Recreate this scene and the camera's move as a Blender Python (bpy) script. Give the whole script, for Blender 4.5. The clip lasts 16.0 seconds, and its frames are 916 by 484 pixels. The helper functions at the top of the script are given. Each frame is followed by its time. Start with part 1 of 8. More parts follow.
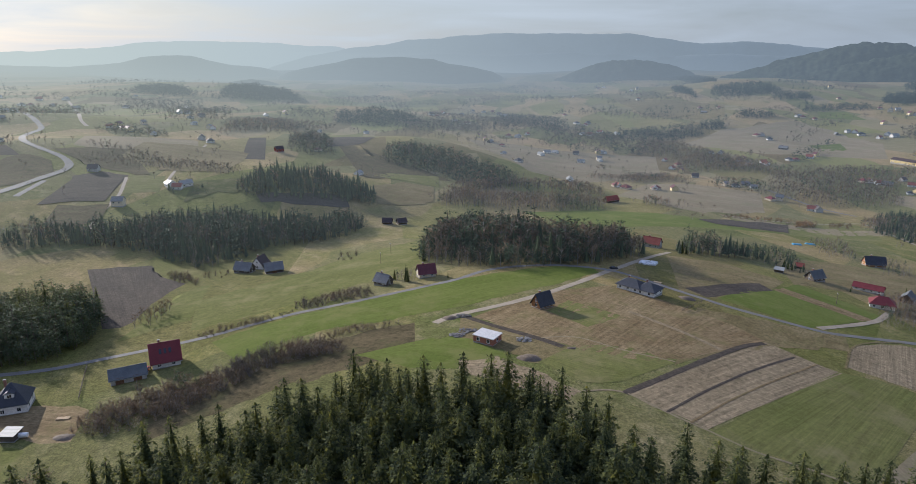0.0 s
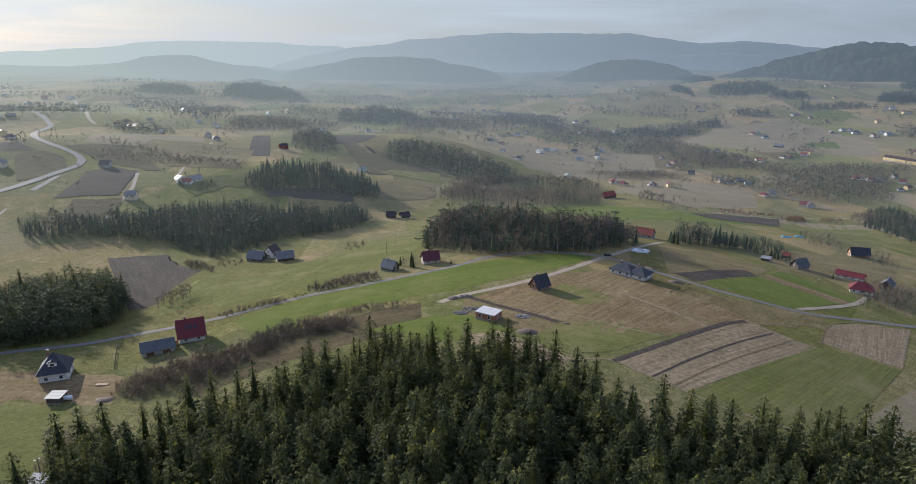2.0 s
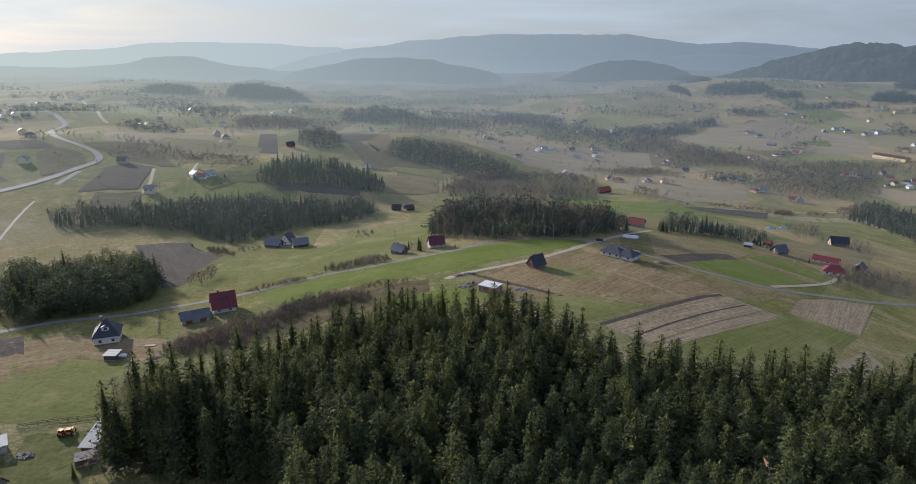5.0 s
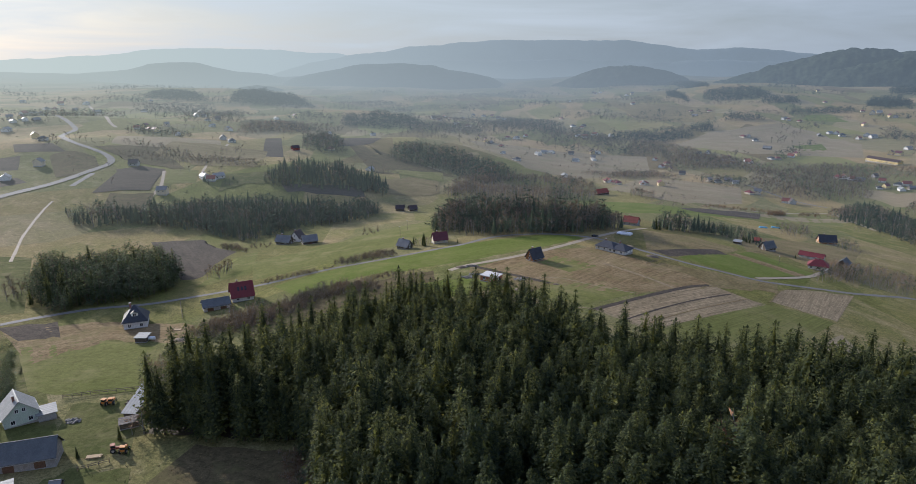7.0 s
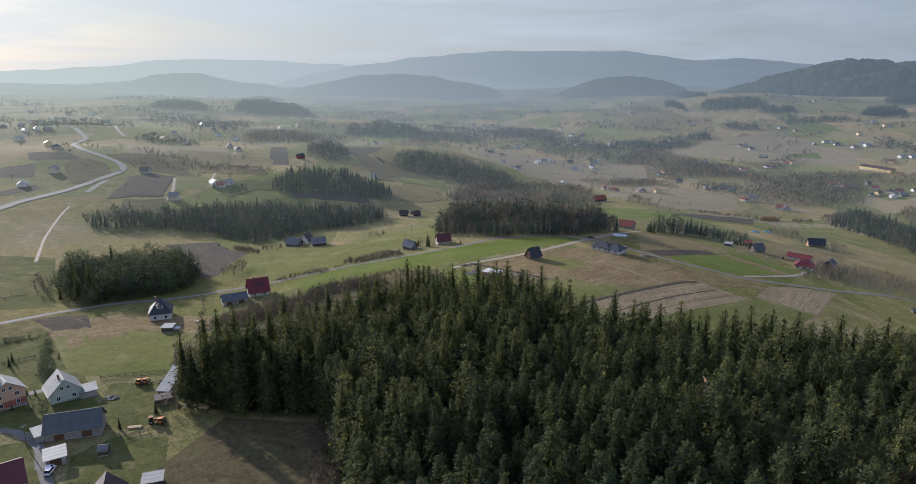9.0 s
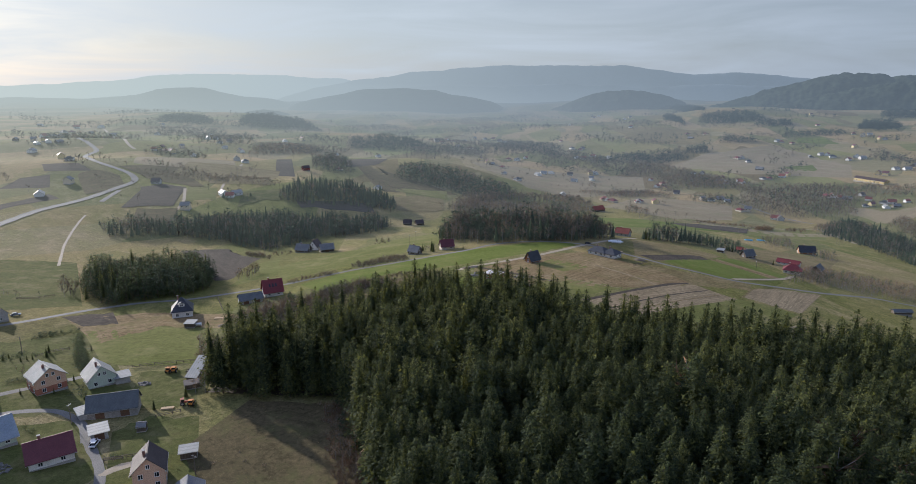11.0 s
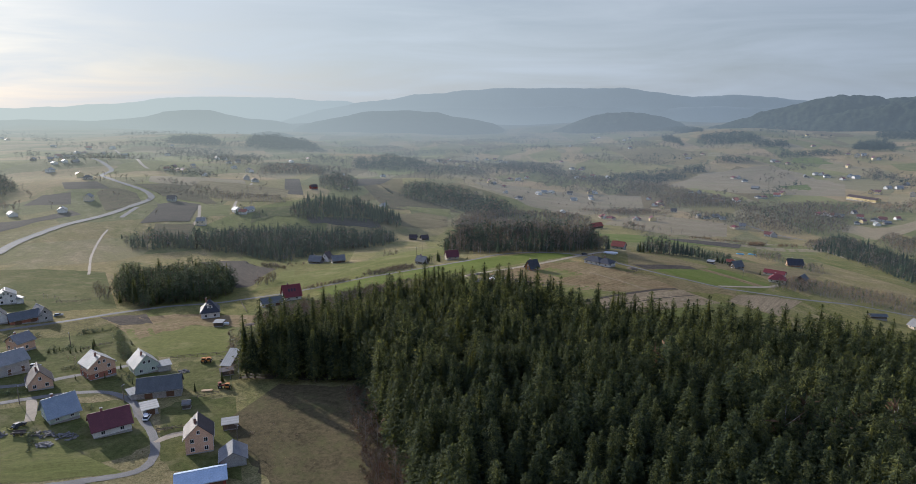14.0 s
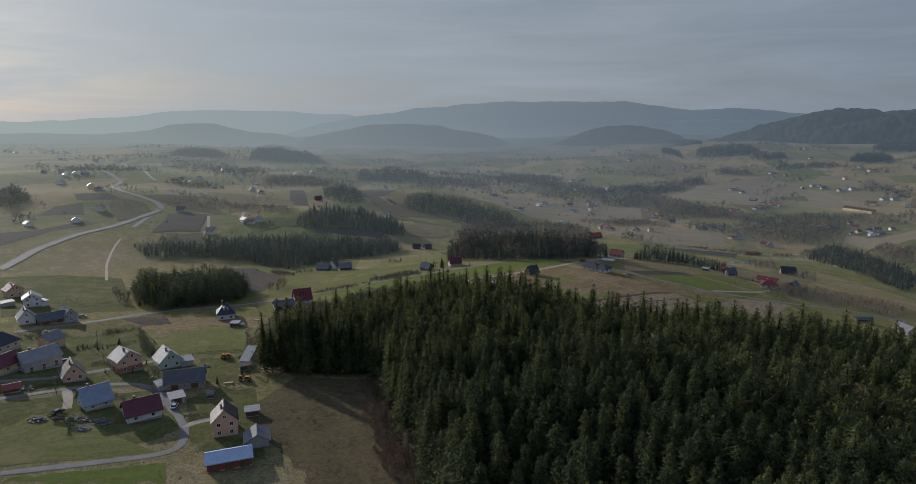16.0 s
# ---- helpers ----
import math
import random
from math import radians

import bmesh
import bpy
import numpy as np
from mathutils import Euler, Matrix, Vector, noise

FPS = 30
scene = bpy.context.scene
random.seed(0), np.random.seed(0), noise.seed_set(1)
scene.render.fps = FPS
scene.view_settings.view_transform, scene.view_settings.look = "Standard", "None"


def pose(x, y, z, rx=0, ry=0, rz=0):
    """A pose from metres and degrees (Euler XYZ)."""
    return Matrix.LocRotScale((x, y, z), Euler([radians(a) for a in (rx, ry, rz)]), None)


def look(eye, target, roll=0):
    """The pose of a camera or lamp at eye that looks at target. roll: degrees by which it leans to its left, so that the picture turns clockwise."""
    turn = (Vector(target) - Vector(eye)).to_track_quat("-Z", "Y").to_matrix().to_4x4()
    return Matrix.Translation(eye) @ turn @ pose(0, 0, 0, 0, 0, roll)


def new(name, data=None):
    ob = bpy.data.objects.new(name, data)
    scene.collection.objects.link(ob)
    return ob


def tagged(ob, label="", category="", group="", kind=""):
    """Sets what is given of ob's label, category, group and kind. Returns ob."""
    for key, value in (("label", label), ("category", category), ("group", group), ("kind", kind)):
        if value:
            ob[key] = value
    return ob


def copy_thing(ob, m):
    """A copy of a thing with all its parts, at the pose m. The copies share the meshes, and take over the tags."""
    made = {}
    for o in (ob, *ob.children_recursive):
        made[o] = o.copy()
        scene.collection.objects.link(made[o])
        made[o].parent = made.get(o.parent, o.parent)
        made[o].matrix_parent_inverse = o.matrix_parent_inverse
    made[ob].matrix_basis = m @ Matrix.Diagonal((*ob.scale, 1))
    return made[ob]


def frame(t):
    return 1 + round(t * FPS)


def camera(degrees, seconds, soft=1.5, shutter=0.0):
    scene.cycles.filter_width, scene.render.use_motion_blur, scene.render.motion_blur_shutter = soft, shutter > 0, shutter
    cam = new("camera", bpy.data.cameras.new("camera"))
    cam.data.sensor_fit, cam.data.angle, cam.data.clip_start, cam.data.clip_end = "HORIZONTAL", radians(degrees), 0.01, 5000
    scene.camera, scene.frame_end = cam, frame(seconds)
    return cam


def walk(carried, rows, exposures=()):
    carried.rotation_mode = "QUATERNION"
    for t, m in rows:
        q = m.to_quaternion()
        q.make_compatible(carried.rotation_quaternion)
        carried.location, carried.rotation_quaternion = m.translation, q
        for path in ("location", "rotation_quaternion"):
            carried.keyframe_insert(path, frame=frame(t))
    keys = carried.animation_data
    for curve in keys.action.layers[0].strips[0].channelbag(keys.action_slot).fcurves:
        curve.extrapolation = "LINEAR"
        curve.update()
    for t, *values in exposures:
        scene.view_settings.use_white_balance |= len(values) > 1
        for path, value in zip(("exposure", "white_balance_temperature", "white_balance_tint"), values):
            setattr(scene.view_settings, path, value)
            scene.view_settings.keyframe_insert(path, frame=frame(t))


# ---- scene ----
cam = camera(70.5, 16.0, soft=0.8)
PATH = [
    (0.0, pose(0.22, 0.93, 114.97, 73.18, -0.12, 3.95)),
    (0.5, pose(0.18, -4.07, 114.85, 73.19, -0.13, 3.94)),
    (1.0, pose(0.14, -9.11, 114.76, 73.19, -0.14, 3.93)),
    (1.5, pose(0.11, -14.16, 114.71, 73.18, -0.14, 3.92)),
    (2.0, pose(0.08, -19.23, 114.69, 73.16, -0.13, 3.91)),
    (2.5, pose(0.06, -24.32, 114.68, 73.14, -0.13, 3.90)),
    (3.0, pose(0.05, -29.43, 114.70, 73.13, -0.12, 3.89)),
    (3.5, pose(0.03, -34.55, 114.72, 73.13, -0.11, 3.88)),
    (4.0, pose(0.02, -39.67, 114.77, 73.15, -0.10, 3.88)),
    (4.5, pose(0.01, -44.82, 114.82, 73.19, -0.08, 3.87)),
    (5.0, pose(0.01, -49.96, 114.86, 73.24, -0.07, 3.87)),
    (5.5, pose(0.02, -55.10, 114.92, 73.32, -0.06, 3.87)),
    (6.0, pose(0.02, -60.24, 114.98, 73.43, -0.04, 3.87)),
    (6.5, pose(0.03, -65.38, 115.02, 73.56, -0.03, 3.87)),
    (7.0, pose(0.05, -70.51, 115.07, 73.71, -0.01, 3.87)),
    (7.5, pose(0.06, -75.64, 115.11, 73.89, -0.00, 3.88)),
    (8.0, pose(0.07, -80.75, 115.14, 74.10, 0.01, 3.89)),
    (8.5, pose(0.09, -85.85, 115.16, 74.34, 0.02, 3.90)),
    (9.0, pose(0.11, -90.93, 115.17, 74.59, 0.03, 3.91)),
    (9.5, pose(0.13, -96.00, 115.17, 74.87, 0.04, 3.93)),
    (10.0, pose(0.15, -101.04, 115.17, 75.16, 0.05, 3.94)),
    (10.5, pose(0.17, -106.06, 115.15, 75.47, 0.06, 3.96)),
    (11.0, pose(0.20, -111.06, 115.13, 75.78, 0.06, 3.98)),
    (11.5, pose(0.22, -116.02, 115.08, 76.11, 0.07, 4.00)),
    (12.0, pose(0.24, -120.96, 115.03, 76.43, 0.08, 4.02)),
    (12.5, pose(0.28, -125.86, 114.98, 76.75, 0.09, 4.04)),
    (13.0, pose(0.30, -130.71, 114.92, 77.06, 0.09, 4.07)),
    (13.5, pose(0.32, -135.54, 114.86, 77.37, 0.10, 4.09)),
    (14.0, pose(0.34, -140.31, 114.79, 77.66, 0.11, 4.12)),
    (14.5, pose(0.36, -145.05, 114.72, 77.95, 0.12, 4.14)),
    (15.0, pose(0.38, -149.74, 114.66, 78.23, 0.13, 4.17)),
    (15.5, pose(0.40, -154.38, 114.60, 78.51, 0.14, 4.19)),
    (16.0, pose(0.41, -158.96, 114.55, 78.80, 0.16, 4.22)),
]
# a slightly cool picture that fades at the very end
walk(cam, PATH, [(0.0, 0.5, 5560, 14), (15.0, 0.47, 5560, 14), (15.5, 0.27, 5560, 14), (16.0, -0.24, 5560, 14)])

# ---- sky and sun ----
SUN_AWAY = radians(-49)   # from straight ahead (+y) towards the left
SUN_UP = radians(17)
SUN_DIR = Vector((math.sin(SUN_AWAY) * math.cos(SUN_UP), math.cos(SUN_AWAY) * math.cos(SUN_UP), math.sin(SUN_UP)))


def build_world():
    world = bpy.data.worlds.new("sky")
    scene.world = world
    world.use_nodes = True
    nt = world.node_tree
    nt.nodes.clear()
    N, L = nt.nodes.new, nt.links.new
    out, bg = N("ShaderNodeOutputWorld"), N("ShaderNodeBackground")
    sky = N("ShaderNodeTexSky")
    sky.sky_type, sky.sun_disc = "NISHITA", False
    sky.sun_elevation, sky.sun_rotation = SUN_UP, SUN_AWAY
    sky.air_density, sky.dust_density, sky.ozone_density, sky.altitude = 1.0, 1.5, 1.5, 400
    co = N("ShaderNodeTexCoord")
    # thin streaky cloud, stretched along the horizon
    stretch = N("ShaderNodeMapping")
    stretch.inputs["Scale"].default_value = (1.6, 1.6, 13.0)
    stretch.inputs["Rotation"].default_value = (radians(3), radians(-5), 0)
    L(co.outputs["Generated"], stretch.inputs[0])
    streak = N("ShaderNodeTexNoise")
    streak.inputs["Scale"].default_value, streak.inputs["Detail"].default_value = 2.2, 7
    streak.inputs["Roughness"].default_value, streak.inputs["Distortion"].default_value = 0.55, 0.6
    L(stretch.outputs[0], streak.inputs["Vector"])
    cover = N("ShaderNodeMapRange")
    cover.inputs["From Min"].default_value, cover.inputs["From Max"].default_value = 0.35, 0.68
    cover.inputs["To Min"].default_value, cover.inputs["To Max"].default_value = 0.88, 0.99
    L(streak.outputs[0], cover.inputs[0])
    # cloud light: palest towards the sun
    toward = N("ShaderNodeVectorMath")
    toward.operation = "DOT_PRODUCT"
    L(co.outputs["Generated"], toward.inputs[0])
    toward.inputs[1].default_value = SUN_DIR
    glow = N("ShaderNodeValToRGB")
    e = glow.color_ramp.elements
    e[0].position, e[0].color = 0.0, (2.55, 2.8, 2.8, 1)
    e[1].position, e[1].color = 1.0, (5.7, 5.5, 4.8, 1)
    for p, c in ((0.24, (2.75, 3.0, 3.05, 1)), (0.5, (3.3, 3.5, 3.4, 1)), (0.79, (3.9, 4.1, 3.85, 1)), (0.92, (4.45, 4.55, 4.2, 1)), (0.96, (5.0, 5.0, 4.5, 1))):
        el = e.new(p)
        el.color = c
    L(toward.outputs["Value"], glow.inputs[0])
    mix = N("ShaderNodeMix")
    mix.data_type = "RGBA"
    L(cover.outputs[0], mix.inputs["Factor"])
    L(sky.outputs[0], mix.inputs["A"])
    # thicker and thinner cloud
    body, thick = N("ShaderNodeMapRange"), N("ShaderNodeMix")
    body.inputs["From Min"].default_value, body.inputs["From Max"].default_value = 0.3, 0.7
    body.inputs["To Min"].default_value, body.inputs["To Max"].default_value = 0.86, 1.13
    L(streak.outputs[0], body.inputs[0])
    thick.data_type, thick.blend_type = "RGBA", "MULTIPLY"
    thick.inputs["Factor"].default_value = 1.0
    L(glow.outputs[0], thick.inputs["A"])
    L(body.outputs[0], thick.inputs["B"])
    # thinner and bluer cloud overhead
    height, high, over = N("ShaderNodeSeparateXYZ"), N("ShaderNodeValToRGB"), N("ShaderNodeMix")
    L(co.outputs["Generated"], height.inputs[0])
    L(height.outputs["Z"], high.inputs[0])
    e = high.color_ramp.elements
    e[0].position, e[0].color = 0.2, (1, 1, 1, 1)
    e[1].position, e[1].color = 0.75, (0.98, 1.06, 1.6, 1)
    over.data_type, over.blend_type = "RGBA", "MULTIPLY"
    over.inputs["Factor"].default_value = 1.0
    L(thick.outputs["Result"], over.inputs["A"])
    L(high.outputs[0], over.inputs["B"])
    L(over.outputs["Result"], mix.inputs["B"])
    L(mix.outputs["Result"], bg.inputs["Color"])
    bg.inputs["Strength"].default_value = 0.1
    L(bg.outputs[0], out.inputs[0])


build_world()
sun = new("sun", bpy.data.lights.new("sun", "SUN"))
sun.data.energy, sun.data.angle, sun.data.color = 4.9, radians(0.6), (1.0, 0.87, 0.68)
sun.matrix_world = look(SUN_DIR * 100, (0, 0, 0))
# ---- materials ----
def nodes_of(name):
    m = bpy.data.materials.new(name)
    m.use_nodes = True
    nt = m.node_tree
    nt.nodes.clear()
    out, sh = nt.nodes.new("ShaderNodeOutputMaterial"), nt.nodes.new("ShaderNodeBsdfPrincipled")
    nt.links.new(sh.outputs[0], out.inputs[0])
    return m, nt, sh


def ramp(nt, source, stops):
    r = nt.nodes.new("ShaderNodeValToRGB")
    e = r.color_ramp.elements
    e[0].position, e[0].color = stops[0][0], (*stops[0][1], 1)
    e[1].position, e[1].color = stops[-1][0], (*stops[-1][1], 1)
    for p, c in stops[1:-1]:
        el = e.new(p)
        el.color = (*c, 1)
    nt.links.new(source, r.inputs[0])
    return r.outputs[0]


def grain(nt, scale, detail=5, rough=0.6, stretch=(1, 1, 1), turn=0.0, where="Object", distort=0.0):
    co, mp, n = nt.nodes.new("ShaderNodeTexCoord"), nt.nodes.new("ShaderNodeMapping"), nt.nodes.new("ShaderNodeTexNoise")
    mp.vector_type = "TEXTURE"
    mp.inputs["Scale"].default_value = tuple(1 / v for v in stretch)
    mp.inputs["Rotation"].default_value = (0, 0, radians(turn))
    n.inputs["Scale"].default_value, n.inputs["Detail"].default_value = scale, detail
    n.inputs["Roughness"].default_value, n.inputs["Distortion"].default_value = rough, distort
    nt.links.new(co.outputs[where], mp.inputs[0])
    nt.links.new(mp.outputs[0], n.inputs["Vector"])
    return n.outputs[0]


def blend(nt, a, b, factor, how="MIX"):
    m = nt.nodes.new("ShaderNodeMix")
    m.data_type, m.blend_type = "RGBA", how
    for socket, v in ((m.inputs["A"], a), (m.inputs["B"], b)):
        if isinstance(v, tuple):
            socket.default_value = (*v, 1)
        else:
            nt.links.new(v, socket)
    if isinstance(factor, (int, float)):
        m.inputs["Factor"].default_value = factor
    else:
        nt.links.new(factor, m.inputs["Factor"])
    return m.outputs["Result"]


def bumped(nt, sh, height, strength, distance):
    b = nt.nodes.new("ShaderNodeBump")
    b.inputs["Strength"].default_value, b.inputs["Distance"].default_value = strength, distance
    nt.links.new(height, b.inputs["Height"])
    nt.links.new(b.outputs[0], sh.inputs["Normal"])


def shade(c, k):
    return tuple(v * k for v in c)


def surface(name, a, b, scale, fine=0.0, rough=0.85, bump=0.3, depth=0.02, vary=0.0, metal=0.0, stretch=(1, 1, 1), turn=0.0, spec=0.3, wear=None):
    """A plain surface of two colours in patches, with finer grain, relief and a little difference from object to object."""
    m, nt, sh = nodes_of(name)
    big = grain(nt, scale, 4, 0.6, stretch, turn)
    col = ramp(nt, big, [(0.32, a), (0.68, b)])
    small = grain(nt, fine or scale * 9, 4, 0.65, stretch, turn)
    col = blend(nt, col, ramp(nt, small, [(0.25, (0.62, 0.62, 0.62)), (0.75, (1.25, 1.25, 1.25))]), 0.8, "MULTIPLY")
    if wear:
        col = blend(nt, col, wear, ramp(nt, grain(nt, scale * 2.3, 6, 0.7), [(0.52, (0, 0, 0)), (0.66, (0.75, 0.75, 0.75))]))
    if vary:
        info = nt.nodes.new("ShaderNodeObjectInfo")
        col = blend(nt, col, ramp(nt, info.outputs["Random"], [(0, (1 - vary,) * 3), (1, (1 + vary,) * 3)]), 1.0, "MULTIPLY")
    nt.links.new(col, sh.inputs["Base Color"])
    sh.inputs["Roughness"].default_value, sh.inputs["Metallic"].default_value = rough, metal
    sh.inputs["Specular IOR Level"].default_value = spec
    if bump:
        bumped(nt, sh, small, bump, depth)
    return m


GRASS, DRY, STRAW = (0.114, 0.126, 0.04), (0.196, 0.165, 0.086), (0.30, 0.246, 0.15)


# haze is painted onto far surfaces as emission: its share, then its colour
HAZE_SHARE = [(0.07, 0.0), (0.12, 0.06), (0.22, 0.155), (0.33, 0.29), (0.5, 0.47), (0.62, 0.66), (0.72, 0.78), (0.95, 0.97)]   # by distance, as a share of 4.6 km
HAZE_COLOUR = [(0.0, (0.37, 0.385, 0.32)), (0.12, (0.335, 0.357, 0.30)), (0.35, (0.268, 0.295, 0.275)), (0.52, (0.212, 0.238, 0.235)), (0.7, (0.172, 0.2, 0.207)), (0.85, (0.15, 0.177, 0.188))]   # round the compass, palest below the sun


def paint_haze(nt, sh, glow=1.0):
    """Haze for the distant land, painted on as emission; thickest in the low ground."""
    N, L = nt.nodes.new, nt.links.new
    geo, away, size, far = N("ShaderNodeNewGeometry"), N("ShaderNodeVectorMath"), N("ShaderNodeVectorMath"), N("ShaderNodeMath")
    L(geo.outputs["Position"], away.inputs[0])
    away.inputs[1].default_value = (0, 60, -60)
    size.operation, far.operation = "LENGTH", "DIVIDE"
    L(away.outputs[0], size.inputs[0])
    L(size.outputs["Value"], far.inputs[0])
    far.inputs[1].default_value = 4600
    share = ramp(nt, far.outputs[0], [(p, (k, k, k)) for p, k in HAZE_SHARE])
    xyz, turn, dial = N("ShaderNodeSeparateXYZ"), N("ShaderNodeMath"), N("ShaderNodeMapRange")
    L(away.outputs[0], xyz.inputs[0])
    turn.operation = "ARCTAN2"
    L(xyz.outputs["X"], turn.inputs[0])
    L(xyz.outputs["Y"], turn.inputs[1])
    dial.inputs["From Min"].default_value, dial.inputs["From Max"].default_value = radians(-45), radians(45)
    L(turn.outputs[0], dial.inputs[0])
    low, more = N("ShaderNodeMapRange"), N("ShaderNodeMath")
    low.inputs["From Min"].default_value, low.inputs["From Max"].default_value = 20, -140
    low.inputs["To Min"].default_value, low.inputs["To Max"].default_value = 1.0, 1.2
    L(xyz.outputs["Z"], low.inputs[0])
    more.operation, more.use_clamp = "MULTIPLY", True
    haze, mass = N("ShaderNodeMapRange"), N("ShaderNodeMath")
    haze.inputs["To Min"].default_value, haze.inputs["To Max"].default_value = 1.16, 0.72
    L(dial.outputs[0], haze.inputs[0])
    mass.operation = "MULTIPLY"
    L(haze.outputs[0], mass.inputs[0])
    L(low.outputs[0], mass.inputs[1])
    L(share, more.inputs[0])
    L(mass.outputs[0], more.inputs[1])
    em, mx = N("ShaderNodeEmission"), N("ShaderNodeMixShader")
    L(ramp(nt, dial.outputs[0], HAZE_COLOUR), em.inputs["Color"])
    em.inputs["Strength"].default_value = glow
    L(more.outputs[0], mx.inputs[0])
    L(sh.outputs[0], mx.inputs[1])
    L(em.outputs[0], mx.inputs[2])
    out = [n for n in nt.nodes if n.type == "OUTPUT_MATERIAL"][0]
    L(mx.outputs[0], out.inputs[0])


HAZED = {}


def hazed(m):
    """The same surface for the far backdrop, with haze painted on as emission."""
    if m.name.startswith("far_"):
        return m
    if m.name not in HAZED:
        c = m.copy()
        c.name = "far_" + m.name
        paint_haze(c.node_tree, [n for n in c.node_tree.nodes if n.type == "BSDF_PRINCIPLED"][0])
        HAZED[m.name] = c
    return HAZED[m.name]


def meadow_material():
    """Winter-worn pasture: olive grass, straw patches, mown strips, and a patchwork of old parcels further off."""
    m, nt, sh = nodes_of("pasture")
    wide = grain(nt, 0.011, 6, 0.62, (1, 0.7, 1), 25, distort=0.5)
    mid = grain(nt, 0.085, 6, 0.65, (1, 0.55, 1), 30)
    small = grain(nt, 1.3, 5, 0.7)
    tuft = grain(nt, 0.32, 6, 0.72, distort=0.4)
    col = ramp(nt, wide, [(0.34, GRASS), (0.5, (0.172, 0.156, 0.068)), (0.66, DRY)])
    col = blend(nt, col, STRAW, ramp(nt, mid, [(0.5, (0, 0, 0)), (0.72, (0.6, 0.6, 0.6))]))
    # parcels
    co, mp, vo = nt.nodes.new("ShaderNodeTexCoord"), nt.nodes.new("ShaderNodeMapping"), nt.nodes.new("ShaderNodeTexVoronoi")
    mp.inputs["Scale"].default_value = (0.013, 0.0045, 0.001)
    mp.inputs["Rotation"].default_value = (0, 0, radians(62))
    vo.distance, vo.inputs["Scale"].default_value = "CHEBYCHEV", 1.0
    nt.links.new(co.outputs["Object"], mp.inputs[0])
    nt.links.new(mp.outputs[0], vo.inputs["Vector"])
    sep = nt.nodes.new("ShaderNodeSeparateColor")
    nt.links.new(vo.outputs["Color"], sep.inputs[0])
    parcel = ramp(nt, sep.outputs[0], [(0.0, (0.55, 0.68, 0.45)), (0.28, (1.0, 1.0, 1.0)), (0.5, (1.4, 1.22, 1.15)), (0.65, (1.05, 0.95, 0.8)), (0.8, (0.85, 1.0, 0.62)), (1.0, (0.62, 0.52, 0.48))])
    col = blend(nt, col, ramp(nt, tuft, [(0.34, (0.62, 0.66, 0.6)), (0.5, (1.0, 1.0, 1.0)), (0.68, (1.3, 1.24, 1.2))]), 0.7, "MULTIPLY")
    col = blend(nt, col, ramp(nt, small, [(0.3, (0.45, 0.47, 0.45)), (0.7, (1.5, 1.5, 1.48))]), 0.85, "MULTIPLY")
    blade = grain(nt, 4.2, 3, 0.7)
    col = blend(nt, col, ramp(nt, blade, [(0.3, (0.6, 0.6, 0.6)), (0.7, (1.35, 1.35, 1.35))]), 0.8, "MULTIPLY")
    # valley meadows pale to tan with distance, partly standing in for haze
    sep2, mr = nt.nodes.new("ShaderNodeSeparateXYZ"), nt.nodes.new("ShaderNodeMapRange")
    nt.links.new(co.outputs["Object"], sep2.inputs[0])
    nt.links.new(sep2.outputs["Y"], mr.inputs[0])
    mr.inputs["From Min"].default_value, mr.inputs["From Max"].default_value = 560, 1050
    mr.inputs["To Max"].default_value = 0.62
    haze_tan = blend(nt, (0.0, 0.0, 0.0), ramp(nt, grain(nt, 0.014, 5, 0.6, (0.5, 1, 1), 10), [(0.3, (0.25, 0.25, 0.25)), (0.6, (0.85, 0.85, 0.85))]), mr.outputs[0])
    col = blend(nt, col, (0.285, 0.235, 0.152), haze_tan)
    edge = nt.nodes.new("ShaderNodeMapRange")
    nt.links.new(sep2.outputs["Y"], edge.inputs[0])
    edge.inputs["From Min"].default_value, edge.inputs["From Max"].default_value = 40, 240
    edge.inputs["To Min"].default_value, edge.inputs["To Max"].default_value = 0.12, 0.85
    col = blend(nt, col, parcel, edge.outputs[0], "MULTIPLY")
    nt.links.new(col, sh.inputs["Base Color"])
    sh.inputs["Roughness"].default_value, sh.inputs["Specular IOR Level"].default_value = 0.95, 0.03
    bumped(nt, sh, small, 0.8, 0.22)
    return m


